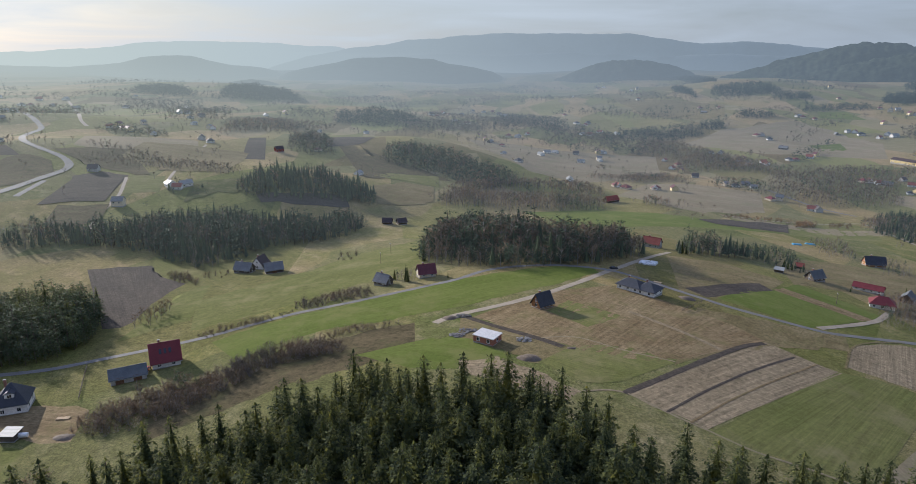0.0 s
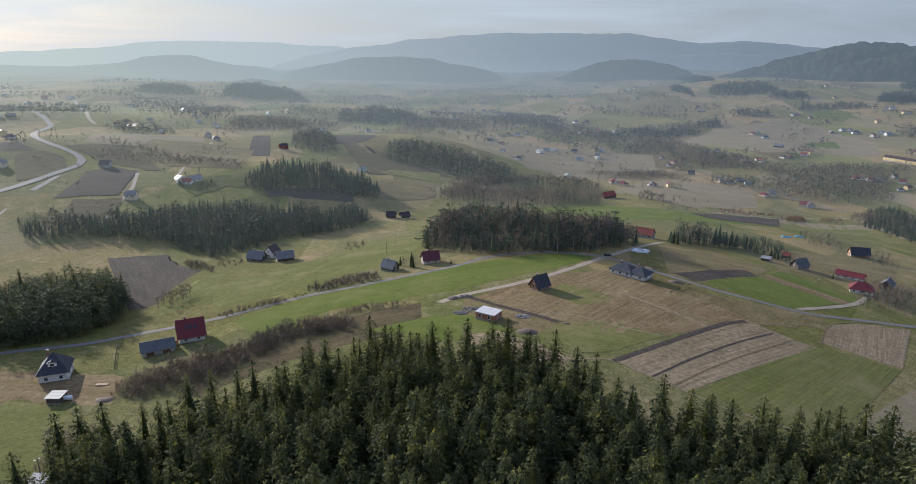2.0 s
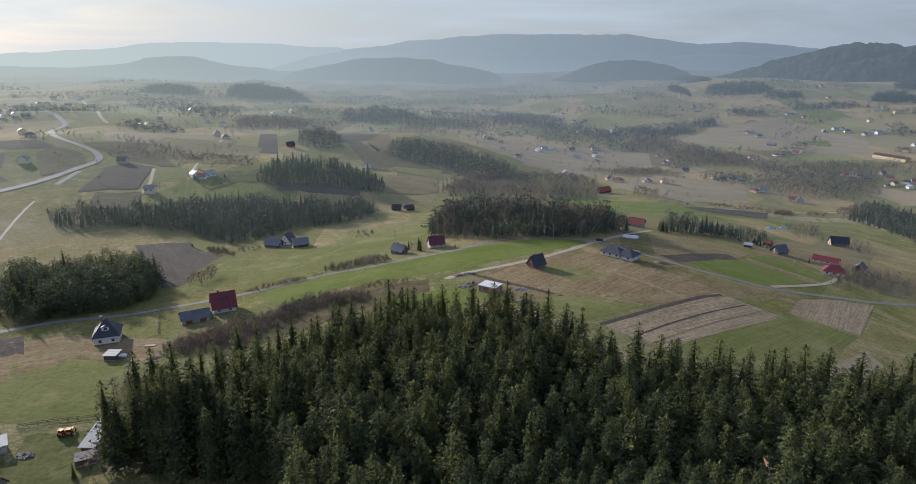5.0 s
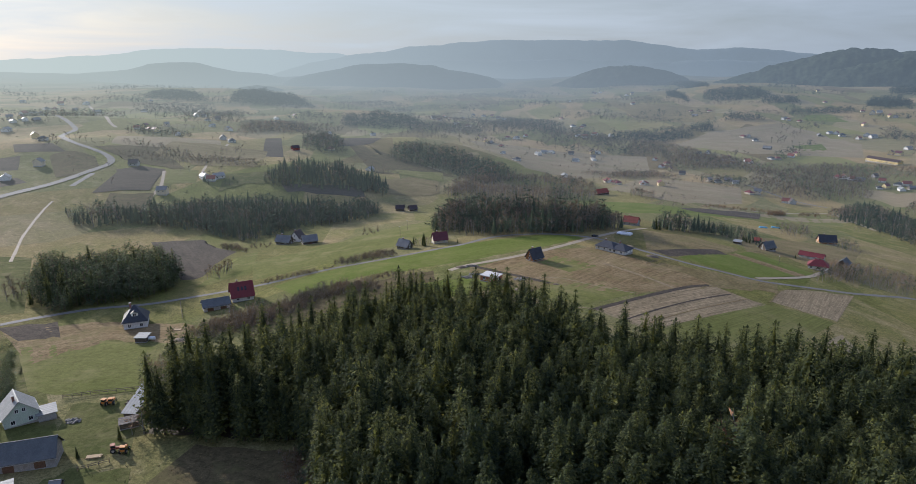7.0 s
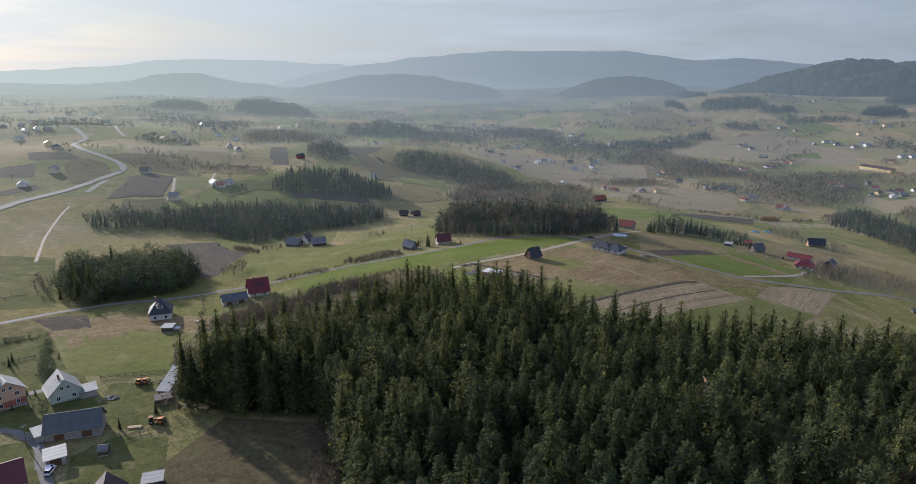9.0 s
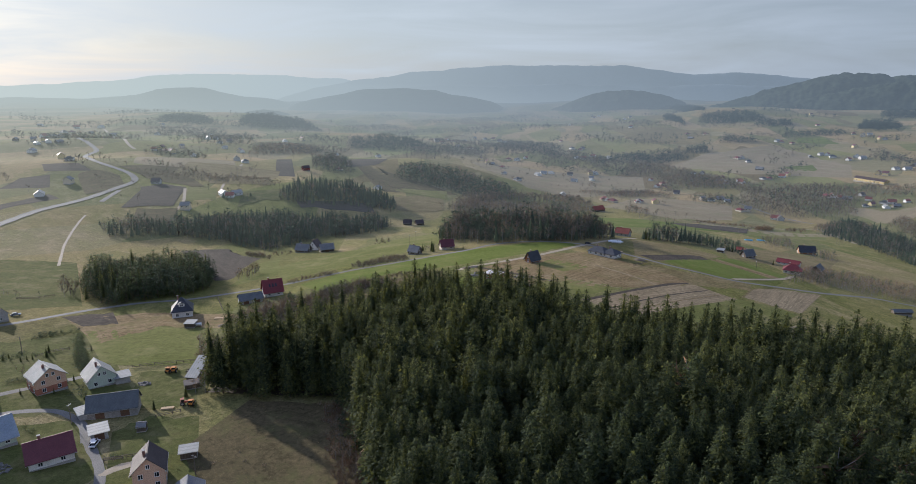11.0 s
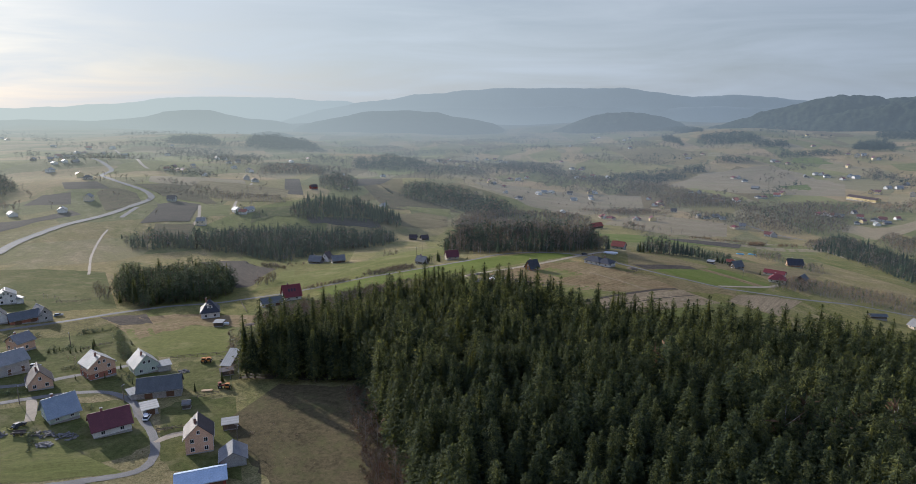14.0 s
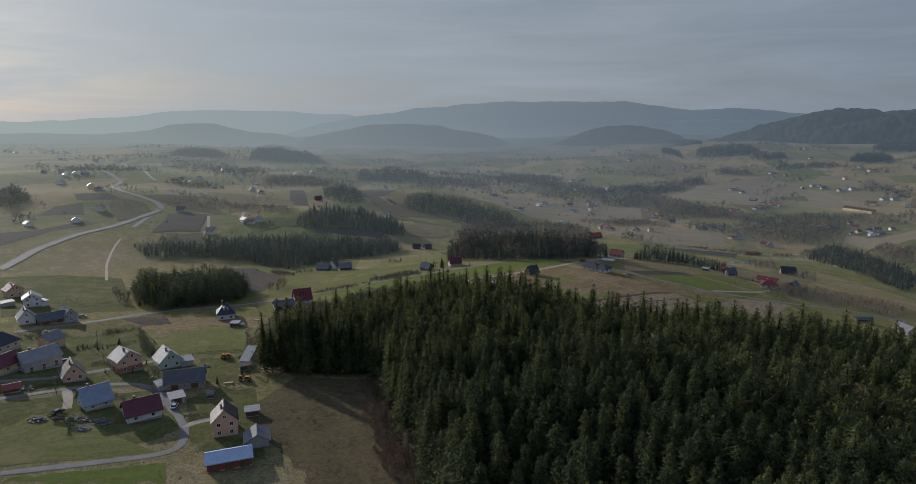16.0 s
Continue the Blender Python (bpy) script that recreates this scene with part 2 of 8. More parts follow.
def field_material(name, a, b, spread=0.03, clod=0.6, streaks=0.5, row=0.9, patches=None):
    """A tilled or sown field: its own colour, tractor lines along the rows, clods or blades, worn patches."""
    m, nt, sh = nodes_of(name)
    wide = grain(nt, spread, 5, 0.6, (0.4, 1, 1), where="UV", distort=0.6)
    col = ramp(nt, wide, [(0.33, a), (0.67, b)])
    lines = grain(nt, row, 4, 0.65, (0.025, 1, 1), where="UV")
    col = blend(nt, col, ramp(nt, lines, [(0.3, (0.55, 0.55, 0.55)), (0.7, (1.35, 1.35, 1.35))]), streaks, "MULTIPLY")
    small, lumps = grain(nt, 2.6, 5, 0.75), grain(nt, 0.55, 5, 0.7, distort=0.5)
    col = blend(nt, col, ramp(nt, lumps, [(0.32, (0.5, 0.52, 0.5)), (0.68, (1.45, 1.42, 1.4))]), clod * 0.85, "MULTIPLY")
    col = blend(nt, col, ramp(nt, small, [(0.25, (0.5, 0.5, 0.5)), (0.75, (1.45, 1.45, 1.45))]), clod, "MULTIPLY")
    if patches:
        col = blend(nt, col, patches, ramp(nt, grain(nt, spread * 1.7, 6, 0.7), [(0.5, (0, 0, 0)), (0.68, (0.7, 0.7, 0.7))]))
    nt.links.new(col, sh.inputs["Base Color"])
    sh.inputs["Roughness"].default_value, sh.inputs["Specular IOR Level"].default_value = 0.95, 0.03
    bumped(nt, sh, blend(nt, lines, small, 0.5), 0.8, 0.2)
    return m


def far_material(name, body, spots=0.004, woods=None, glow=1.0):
    """Far wooded land with clearings, its haze painted in as emission."""
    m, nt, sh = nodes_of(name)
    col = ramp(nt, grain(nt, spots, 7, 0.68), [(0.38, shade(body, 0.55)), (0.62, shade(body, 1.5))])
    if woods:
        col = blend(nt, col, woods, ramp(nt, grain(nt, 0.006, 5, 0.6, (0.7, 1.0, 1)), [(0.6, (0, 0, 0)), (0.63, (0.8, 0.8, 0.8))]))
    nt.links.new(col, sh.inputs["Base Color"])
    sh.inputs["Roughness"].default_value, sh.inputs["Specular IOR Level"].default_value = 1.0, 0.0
    paint_haze(nt, sh, glow)
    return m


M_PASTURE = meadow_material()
M_FAR_LAND = hazed(M_PASTURE)
M_GREEN = field_material("young_wheat", (0.098, 0.126, 0.026), (0.138, 0.158, 0.042), streaks=0.35, clod=0.35, patches=(0.17, 0.165, 0.06))
M_GREEN_SOFT = field_material("sown_grass", (0.128, 0.138, 0.042), (0.175, 0.168, 0.064), streaks=0.6, clod=0.45, patches=(0.22, 0.19, 0.095))
M_PLOUGH = field_material("ploughed_soil", (0.225, 0.178, 0.11), (0.292, 0.234, 0.148), streaks=0.8, clod=0.9, row=0.7)
M_PLOUGH_DARK = field_material("dark_tilled_soil", (0.068, 0.058, 0.048), (0.105, 0.088, 0.069), streaks=0.6, clod=0.8)
M_DRY = field_material("dry_grass", (0.168, 0.122, 0.064), (0.255, 0.196, 0.11), spread=0.06, streaks=0.65, clod=0.8, patches=(0.15, 0.135, 0.055))
M_STUBBLE = field_material("pale_stubble", (0.215, 0.176, 0.108), (0.275, 0.228, 0.148), spread=0.02, streaks=0.35, clod=0.5, patches=(0.20, 0.19, 0.10))
M_LAWN = field_material("village_grass", (0.078, 0.090, 0.028), (0.118, 0.116, 0.043), spread=0.06, streaks=0.15, clod=0.7, patches=(0.19, 0.165, 0.085))
M_MEADOW = field_material("sunny_meadow", (0.112, 0.122, 0.034), (0.158, 0.158, 0.055), spread=0.03, streaks=0.35, clod=0.55, patches=(0.22, 0.195, 0.09))
M_TAWNY = field_material("tawny_grass", (0.145, 0.118, 0.056), (0.215, 0.173, 0.092), spread=0.05, streaks=0.35, clod=0.8, patches=(0.16, 0.15, 0.06))
M_ROUGH = field_material("rough_trampled_grass", (0.078, 0.066, 0.035), (0.125, 0.101, 0.056), spread=0.07, streaks=0.25, clod=0.9, patches=(0.11, 0.11, 0.045))
M_ROAD = surface("asphalt", (0.135, 0.13, 0.12), (0.18, 0.173, 0.158), 0.15, 3.0, bump=0.2)
M_DIRT = surface("gravel_track", (0.27, 0.225, 0.16), (0.35, 0.295, 0.215), 0.3, 3.0, bump=0.4)
# ---- land: broad swells summed into one height function ----
HILLS = []


def swell(x, y, reach, height):
    HILLS.append((x, y, reach, height))


swell(-0.0, -149.5, 47.1, 31.39)
swell(-77.0, -94.3, 47.1, 16.56)
swell(-47.1, -3.4, 47.1, 4.83)
swell(47.1, -3.4, 47.1, 13.57)
swell(77.0, -94.3, 47.1, 18.40)
swell(-157.5, 1.1, 86.2, 22.31)
swell(-119.6, 55.2, 86.2, -19.78)
swell(-64.4, 90.8, 86.2, 14.72)
swell(0.0, 103.5, 86.2, -2.30)
swell(64.4, 90.8, 86.2, 20.01)
swell(119.6, 55.2, 86.2, -21.96)
swell(157.5, 1.1, 86.2, 21.96)
swell(-219.6, 79.3, 125.3, 26.68)
swell(-170.2, 133.4, 125.3, -15.41)
swell(-108.1, 172.5, 125.3, -3.10)
swell(-36.8, 193.2, 125.3, 7.36)
swell(36.8, 193.2, 125.3, 8.97)
swell(108.1, 172.5, 125.3, -7.01)
swell(170.2, 133.4, 125.3, -11.38)
swell(219.6, 79.3, 125.3, 26.33)
swell(-286.3, 179.4, 173.6, 21.27)
swell(-217.3, 241.5, 173.6, -9.43)
swell(-135.7, 285.2, 173.6, -10.23)
swell(-46.0, 308.2, 173.6, 10.35)
swell(46.0, 308.2, 173.6, 33.58)
swell(135.7, 285.2, 173.6, 15.29)
swell(217.3, 241.5, 173.6, -16.21)
swell(286.3, 179.4, 173.6, 0.80)
swell(-393.3, 285.2, 235.7, 7.01)
swell(-310.5, 358.8, 235.7, -0.11)
swell(-215.0, 414.0, 235.7, -5.52)
swell(-110.4, 448.5, 235.7, -17.82)
swell(0.0, 460.0, 235.7, -13.11)
swell(110.4, 448.5, 235.7, 7.24)
swell(215.0, 414.0, 235.7, 14.14)
swell(310.5, 358.8, 235.7, 1.26)
swell(393.3, 285.2, 235.7, -4.25)
swell(-547.4, 423.2, 323.1, -0.23)
swell(-432.4, 526.7, 323.1, 9.54)
swell(-299.0, 603.8, 323.1, 16.21)
swell(-152.9, 650.9, 323.1, 3.56)
swell(0.0, 667.0, 323.1, -9.20)
swell(152.9, 650.9, 323.1, -3.79)
swell(299.0, 603.8, 323.1, 5.98)
swell(432.4, 526.7, 323.1, -0.34)
swell(547.4, 423.2, 323.1, -14.95)
swell(-769.3, 623.3, 448.5, 3.56)
swell(-608.3, 768.2, 448.5, 3.10)
swell(-420.9, 876.3, 448.5, 6.21)
swell(-215.0, 943.0, 448.5, 0.57)
swell(0.0, 966.0, 448.5, -7.82)
swell(215.0, 943.0, 448.5, -8.28)
swell(420.9, 876.3, 448.5, -4.25)
swell(608.3, 768.2, 448.5, -6.32)
swell(769.3, 623.3, 448.5, -10.23)
swell(-961.4, 999.3, 617.5, 10.81)
swell(-675.0, 1200.6, 617.5, 1.26)
swell(-347.3, 1325.9, 617.5, -4.25)
swell(0.0, 1368.5, 617.5, -8.74)
swell(347.3, 1325.9, 617.5, -9.08)
swell(675.0, 1200.6, 617.5, -7.59)
swell(961.4, 999.3, 617.5, -3.10)
swell(-1422.5, 1353.5, 859.0, 28.98)
swell(-913.1, 1723.8, 859.0, 1.38)
swell(-315.1, 1918.2, 859.0, -12.54)
swell(315.1, 1918.2, 859.0, -14.83)
swell(913.1, 1723.8, 859.0, -7.59)
swell(1422.5, 1353.5, 859.0, 11.27)
swell(-1997.5, 1998.7, 1221.3, 24.72)
swell(-1077.5, 2596.7, 1221.3, -18.52)
swell(0.0, 2806.0, 1221.3, -25.76)
swell(1077.5, 2596.7, 1221.3, -5.75)
swell(1997.5, 1998.7, 1221.3, 29.09)
swell(-2616.2, 2837.0, 1656.0, 24.49)
swell(-946.4, 3724.8, 1656.0, -13.80)
swell(946.4, 3724.8, 1656.0, 2.99)
swell(2616.2, 2837.0, 1656.0, 45.66)

# wooded knolls and folds
swell(-301.3, 1610.0, 120.7, 27.60)
swell(-149.5, 1069.5, 63.2, 13.80)
swell(-80.5, 989.0, 69.0, 18.40)
swell(-11.5, 897.0, 63.2, 13.80)
swell(-874.0, 2127.5, 172.5, 13.80)
swell(-1012.0, 1978.0, 138.0, 9.20)
swell(-195.5, 621.0, 69.0, 10.35)
swell(-264.5, 644.0, 69.0, 9.20)
swell(805.0, 2357.5, 195.5, 32.20)
swell(632.5, 1690.5, 80.5, 9.20)
swell(23.0, 379.5, 48.3, 3.45)
swell(172.5, 644.0, 80.5, 6.90)
swell(-483.0, 644.0, 69.0, 9.20)
swell(-644.0, 920.0, 103.5, 11.50)


def land(x, y):
    """Height of the open ground at a place; takes numbers or arrays."""
    x, y = np.asarray(x, float), np.asarray(y, float)
    z = np.full(x.shape, -23.0)
    for hx, hy, reach, height in HILLS:
        z = z + height * np.exp(-((x - hx) ** 2 + (y - hy) ** 2) / (2 * reach * reach))
    d = np.hypot(x, y + 69)
    k = np.clip((d - 402.5) / 575, 0, 1)
    k2 = np.clip((d - 1035) / 1035, 0, 1)
    z = z + k * 5.175 * np.sin(x / 81.65 + 1.7 * np.sin(y / 218.5)) * np.sin(y / 111.55 + 0.9 * np.sin(x / 172.5))
    return z + k2 * 9.2 * np.sin(x / 241.5 + 1.1 * np.sin(y / 379.5)) * np.cos(y / 299)


def ground(x, y):
    return float(land(x, y))



# ---- mesh helpers ----
def mesh_of(name, verts, faces, mats, uvs=None, smooth=False, index=None):
    me = bpy.data.meshes.new(name)
    me.from_pydata([tuple(v) for v in verts], [], [tuple(f) for f in faces])
    for m in mats:
        me.materials.append(m)
    if index is not None:
        me.polygons.foreach_set("material_index", index)
    if smooth:
        me.polygons.foreach_set("use_smooth", [True] * len(me.polygons))
    me.update()
    return me


def part(name, bm, material, parent, label=""):
    """One bmesh as one mesh object under a thing or a part."""
    me = bpy.data.meshes.new(name)
    bm.normal_update()
    bm.to_mesh(me)
    bm.free()
    for m in (material if isinstance(material, (list, tuple)) else [material]):
        me.materials.append(m)
    ob = new(name, me)
    ob.parent = parent
    if label:
        ob["label"] = label
    return ob


# ---- the ground: one sheet out to the horizon ----
def build_ground():
    front = list(np.arange(-52, 52.01, 0.5))
    back = list(np.arange(56, 305, 4.0))
    angles = np.radians(np.array(front + back))
    radii = [3.0]
    while radii[-1] < 4800:
        radii.append(radii[-1] * 1.021 + 0.35)
    radii = np.array(radii)
    a, r = np.meshgrid(angles, radii)
    x, y = r * np.sin(a), -60 + r * np.cos(a)
    z = land(x, y)
    n = len(angles)
    verts = np.stack([x.ravel(), y.ravel(), z.ravel()], 1).tolist()
    verts.append((0, -60, ground(0, -60)))
    faces, index = [], []
    for i in range(len(radii) - 1):
        # from 330 m out the sheet takes the pasture with painted haze
        k = 1 if radii[i] > 330 else 0
        for j in range(n):
            q = (j + 1) % n
            faces.append((i * n + j, i * n + q, (i + 1) * n + q, (i + 1) * n + j))
            index.append(k)
    for j in range(n):
        faces.append((len(verts) - 1, (j + 1) % n, j))
        index.append(0)
    faces = [f[::-1] for f in faces]
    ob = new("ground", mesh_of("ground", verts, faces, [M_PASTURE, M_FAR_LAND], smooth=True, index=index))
    tagged(ob, "rolling winter pasture and old farm parcels, olive and straw coloured", "ground", kind="structure")
    return ob


build_ground()


FIELD_GRIDS, ROAD_LINES = [], []


# ---- fields, roads and tracks lie on the ground as thin sheets ----
def resample(points, count):
    p = np.array(points, float)
    d = np.concatenate([[0], np.cumsum(np.hypot(*(p[1:] - p[:-1]).T))])
    s = np.linspace(0, d[-1], count)
    return np.stack([np.interp(s, d, p[:, 0]), np.interp(s, d, p[:, 1])], 1), d[-1]


def field(label, near, far, material, lift=0.06, ragged=0.6, rows="u", name="field", category="field"):
    """A sheet between two edge lines, with an uneven rim."""
    rng = np.random.default_rng(abs(hash((round(near[0][0]), round(far[0][1])))) % 9999)
    length = max(resample(near, 2)[1], resample(far, 2)[1])
    away = np.mean([math.hypot(px, py + 60) for px, py in near])
    step = max(3.0, away / 60)
    material = hazed(material) if away > 330 else material
    nu = max(6, int(length / step))
    a, b = resample(near, nu)[0], resample(far, nu)[0]
    width = np.hypot(*(b - a).T).max()
    nv = max(3, int(width / step))
    ragged = min(ragged, 0.2 * length / nu)
    a, b = a + rng.normal(0, ragged, a.shape), b + rng.normal(0, ragged, b.shape)
    v = np.linspace(0, 1, nv)[:, None, None]
    g = a[None] * (1 - v) + b[None] * v
    FIELD_GRIDS.append(g.reshape(-1, 2).tolist())
    z = land(g[..., 0], g[..., 1]) + 0.02 + lift * 0.15 + away * 0.0001
    verts = np.concatenate([g, z[..., None]], 2).reshape(-1, 3)
    faces = [(i * nu + j, i * nu + j + 1, (i + 1) * nu + j + 1, (i + 1) * nu + j) for i in range(nv - 1) for j in range(nu - 1)]
    me = mesh_of(name, verts, faces, [material], smooth=True)
    # metres along and across the rows
    across, along = np.meshgrid(np.linspace(0, length, nu), np.linspace(0, width, nv))
    uv = np.stack([across.ravel(), along.ravel()], 1) if rows == "u" else np.stack([along.ravel(), across.ravel()], 1)
    layer = me.uv_layers.new(name="UVMap")
    loops = np.empty(len(me.loops), dtype=np.int32)
    me.loops.foreach_get("vertex_index", loops)
    layer.data.foreach_set("uv", uv[loops].ravel())
    if len(me.polygons) and me.polygons[0].normal.z < 0:
        me.flip_normals()
    return tagged(new(name, me), label, category, kind="structure")


def road(label, line, width, material, lift=0.1, name="road"):
    """A ribbon that follows the ground, slightly crowned, with soft uneven edges."""
    rng = np.random.default_rng(len(line) * 7 + int(abs(line[0][0])))
    away = np.mean([math.hypot(px, py + 60) for px, py in line])
    material = hazed(material) if away > 330 else material
    total = resample(line, 2)[1]
    n = max(8, int(total / max(2.5, away / 90)))
    c, _ = resample(line, n)
    for _ in range(3):
        c[1:-1] = (c[:-2] + 2 * c[1:-1] + c[2:]) / 4
    ROAD_LINES.append((c.tolist(), width))
    d = np.gradient(c, axis=0)
    d /= np.hypot(*d.T)[:, None] + 1e-9
    side = np.stack([-d[:, 1], d[:, 0]], 1)
    half = width / 2 + rng.normal(0, width * 0.03, (n, 1))
    rows = [c + side * half * k for k in (1, 0.4, -0.4, -1)]
    verts = []
    for k, row in enumerate(rows):
        z = land(row[:, 0], row[:, 1]) + 0.05 + lift * 0.1 + away * 0.0001 + (0.025 if k in (1, 2) else 0)
        verts += np.column_stack([row, z]).tolist()
    faces = [(k * n + i, (k + 1) * n + i, (k + 1) * n + i + 1, k * n + i + 1) for k in range(3) for i in range(n - 1)]
    me = mesh_of(name, verts, faces, [material], smooth=True)
    if me.polygons[0].normal.z < 0:
        me.flip_normals()
    return tagged(new(name, me), label, "road", kind="structure")


# ---- far hills and mountains: the backdrop ----
def far_ridge(label, crest, depth, foot, material, rough=6.0, name="distant_hill", seed=0.0, category="hill", canopy=0.0):
    """A long hill under the given crest line, falling to its foot before and behind; canopy: the height of its wood's uneven roof."""
    p = np.array(crest, float)
    n, rows = (620, 41) if canopy else (360, 21)
    d = np.linspace(0, 1, len(p))
    line = np.stack([np.interp(np.linspace(0, 1, n), d, p[:, i]) for i in range(3)], 1)
    for _ in range(4 if not canopy else 12):
        line[1:-1] = (line[:-2] + 2 * line[1:-1] + line[2:]) / 4
    verts, faces = [], []
    for j in range(rows):
        v = j / (rows - 1) * 2 - 1
        fall = (1 - abs(v) ** 1.5) ** 1.2
        for i, (x, y, z) in enumerate(line):
            end = min(1.0, i / (0.12 * n), (n - 1 - i) / (0.12 * n))
            z = foot + (z - foot) * math.sin(end * math.pi / 2)
            away = Vector((x, y + 60)).normalized()
            w = noise.fractal(Vector((x / 190 + seed, y / 190, v * 2.1 + seed)), 0.8, 2.1, 7)
            fold = noise.noise(Vector((x / 240 + seed, v * 1.3, seed)))
            h = foot + (z - foot) * fall + rough * (w + 1.6 * fold * (1 - fall)) * (0.35 + fall * 0.65) * (0.9 if j == rows // 2 else 1)
            px, py = x + away.x * v * depth, y + away.y * v * depth
            if canopy:
                h += canopy * (0.7 * noise.noise(Vector((px / 16, py / 16, seed))) + noise.noise(Vector((px / 41, py / 41, seed))))
            verts.append((px, py, h))
    for j in range(rows - 1):
        for i in range(n - 1):
            faces.append((j * n + i, j * n + i + 1, (j + 1) * n + i + 1, (j + 1) * n + i))
    ob = new(name, mesh_of(name, verts, faces, [material], smooth=True))
    return tagged(ob, label, category, kind="structure")


# ranges and hills carry painted haze; a higher glow emits a paler one
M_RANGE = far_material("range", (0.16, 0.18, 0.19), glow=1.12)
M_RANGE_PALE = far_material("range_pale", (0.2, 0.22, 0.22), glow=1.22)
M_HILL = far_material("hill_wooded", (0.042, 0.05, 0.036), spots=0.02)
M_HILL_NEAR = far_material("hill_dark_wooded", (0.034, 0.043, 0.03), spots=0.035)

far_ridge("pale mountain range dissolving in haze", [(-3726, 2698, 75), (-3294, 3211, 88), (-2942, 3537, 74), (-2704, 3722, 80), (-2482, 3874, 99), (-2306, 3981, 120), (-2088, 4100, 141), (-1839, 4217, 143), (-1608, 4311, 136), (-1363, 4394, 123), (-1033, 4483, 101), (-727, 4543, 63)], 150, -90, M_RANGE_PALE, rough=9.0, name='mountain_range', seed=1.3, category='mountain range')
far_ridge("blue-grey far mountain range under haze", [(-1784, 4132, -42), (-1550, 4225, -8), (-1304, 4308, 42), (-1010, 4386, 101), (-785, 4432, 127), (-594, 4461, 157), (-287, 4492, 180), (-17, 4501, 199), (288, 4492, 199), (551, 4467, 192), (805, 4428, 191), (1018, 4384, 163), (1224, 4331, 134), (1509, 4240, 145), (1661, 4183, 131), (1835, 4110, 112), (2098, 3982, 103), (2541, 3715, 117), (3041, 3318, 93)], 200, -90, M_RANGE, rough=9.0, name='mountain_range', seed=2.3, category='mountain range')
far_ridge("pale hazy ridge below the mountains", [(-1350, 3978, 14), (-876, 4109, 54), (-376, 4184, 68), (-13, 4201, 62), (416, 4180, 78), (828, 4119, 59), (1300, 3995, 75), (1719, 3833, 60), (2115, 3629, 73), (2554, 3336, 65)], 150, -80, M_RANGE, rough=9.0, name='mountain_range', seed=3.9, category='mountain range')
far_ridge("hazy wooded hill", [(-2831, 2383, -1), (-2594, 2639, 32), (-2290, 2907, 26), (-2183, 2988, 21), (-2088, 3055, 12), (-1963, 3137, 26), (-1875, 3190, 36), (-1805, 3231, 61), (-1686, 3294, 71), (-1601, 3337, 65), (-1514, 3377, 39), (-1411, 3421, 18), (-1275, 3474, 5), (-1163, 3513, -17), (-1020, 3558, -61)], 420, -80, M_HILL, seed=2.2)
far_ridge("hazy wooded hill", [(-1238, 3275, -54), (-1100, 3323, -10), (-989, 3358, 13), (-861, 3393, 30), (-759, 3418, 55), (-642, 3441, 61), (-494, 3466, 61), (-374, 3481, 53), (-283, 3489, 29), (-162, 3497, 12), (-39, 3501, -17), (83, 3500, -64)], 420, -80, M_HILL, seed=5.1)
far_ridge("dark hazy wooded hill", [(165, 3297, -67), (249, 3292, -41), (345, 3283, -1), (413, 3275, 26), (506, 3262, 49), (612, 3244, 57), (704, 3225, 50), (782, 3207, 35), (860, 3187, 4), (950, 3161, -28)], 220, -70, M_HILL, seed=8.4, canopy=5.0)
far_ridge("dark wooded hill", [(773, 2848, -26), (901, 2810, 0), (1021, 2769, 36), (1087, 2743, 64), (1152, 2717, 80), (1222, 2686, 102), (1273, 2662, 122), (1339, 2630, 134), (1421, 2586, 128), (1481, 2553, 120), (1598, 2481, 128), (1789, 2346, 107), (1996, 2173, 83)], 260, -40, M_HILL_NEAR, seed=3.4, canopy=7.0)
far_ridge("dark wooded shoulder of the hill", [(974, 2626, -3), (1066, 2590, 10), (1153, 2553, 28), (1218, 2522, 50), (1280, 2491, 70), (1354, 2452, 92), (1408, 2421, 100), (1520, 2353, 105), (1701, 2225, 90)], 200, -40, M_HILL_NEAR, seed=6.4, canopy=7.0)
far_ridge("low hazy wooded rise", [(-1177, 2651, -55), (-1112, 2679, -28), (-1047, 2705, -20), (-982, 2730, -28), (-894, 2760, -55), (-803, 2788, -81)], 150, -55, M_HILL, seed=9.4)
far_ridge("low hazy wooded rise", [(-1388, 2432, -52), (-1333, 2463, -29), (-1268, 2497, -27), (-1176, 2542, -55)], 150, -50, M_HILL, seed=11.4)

# ---- fields ----
field("long bright green field of young wheat", [(-93.9, 206.6), (-84.1, 218.8), (-67.5, 232.5), (-49.5, 236.7), (-29.4, 245.7), (-13, 253.2), (4.1, 267.3), (25.8, 284.6), (49.5, 310.3)],
      [(-112.7, 226.3), (-101.1, 238.8), (-87.7, 250.7), (-65.6, 264.3), (-44, 277.5), (-19.7, 292.8), (1.5, 306.4), (28.3, 317.3), (49.2, 318.1)], M_GREEN)
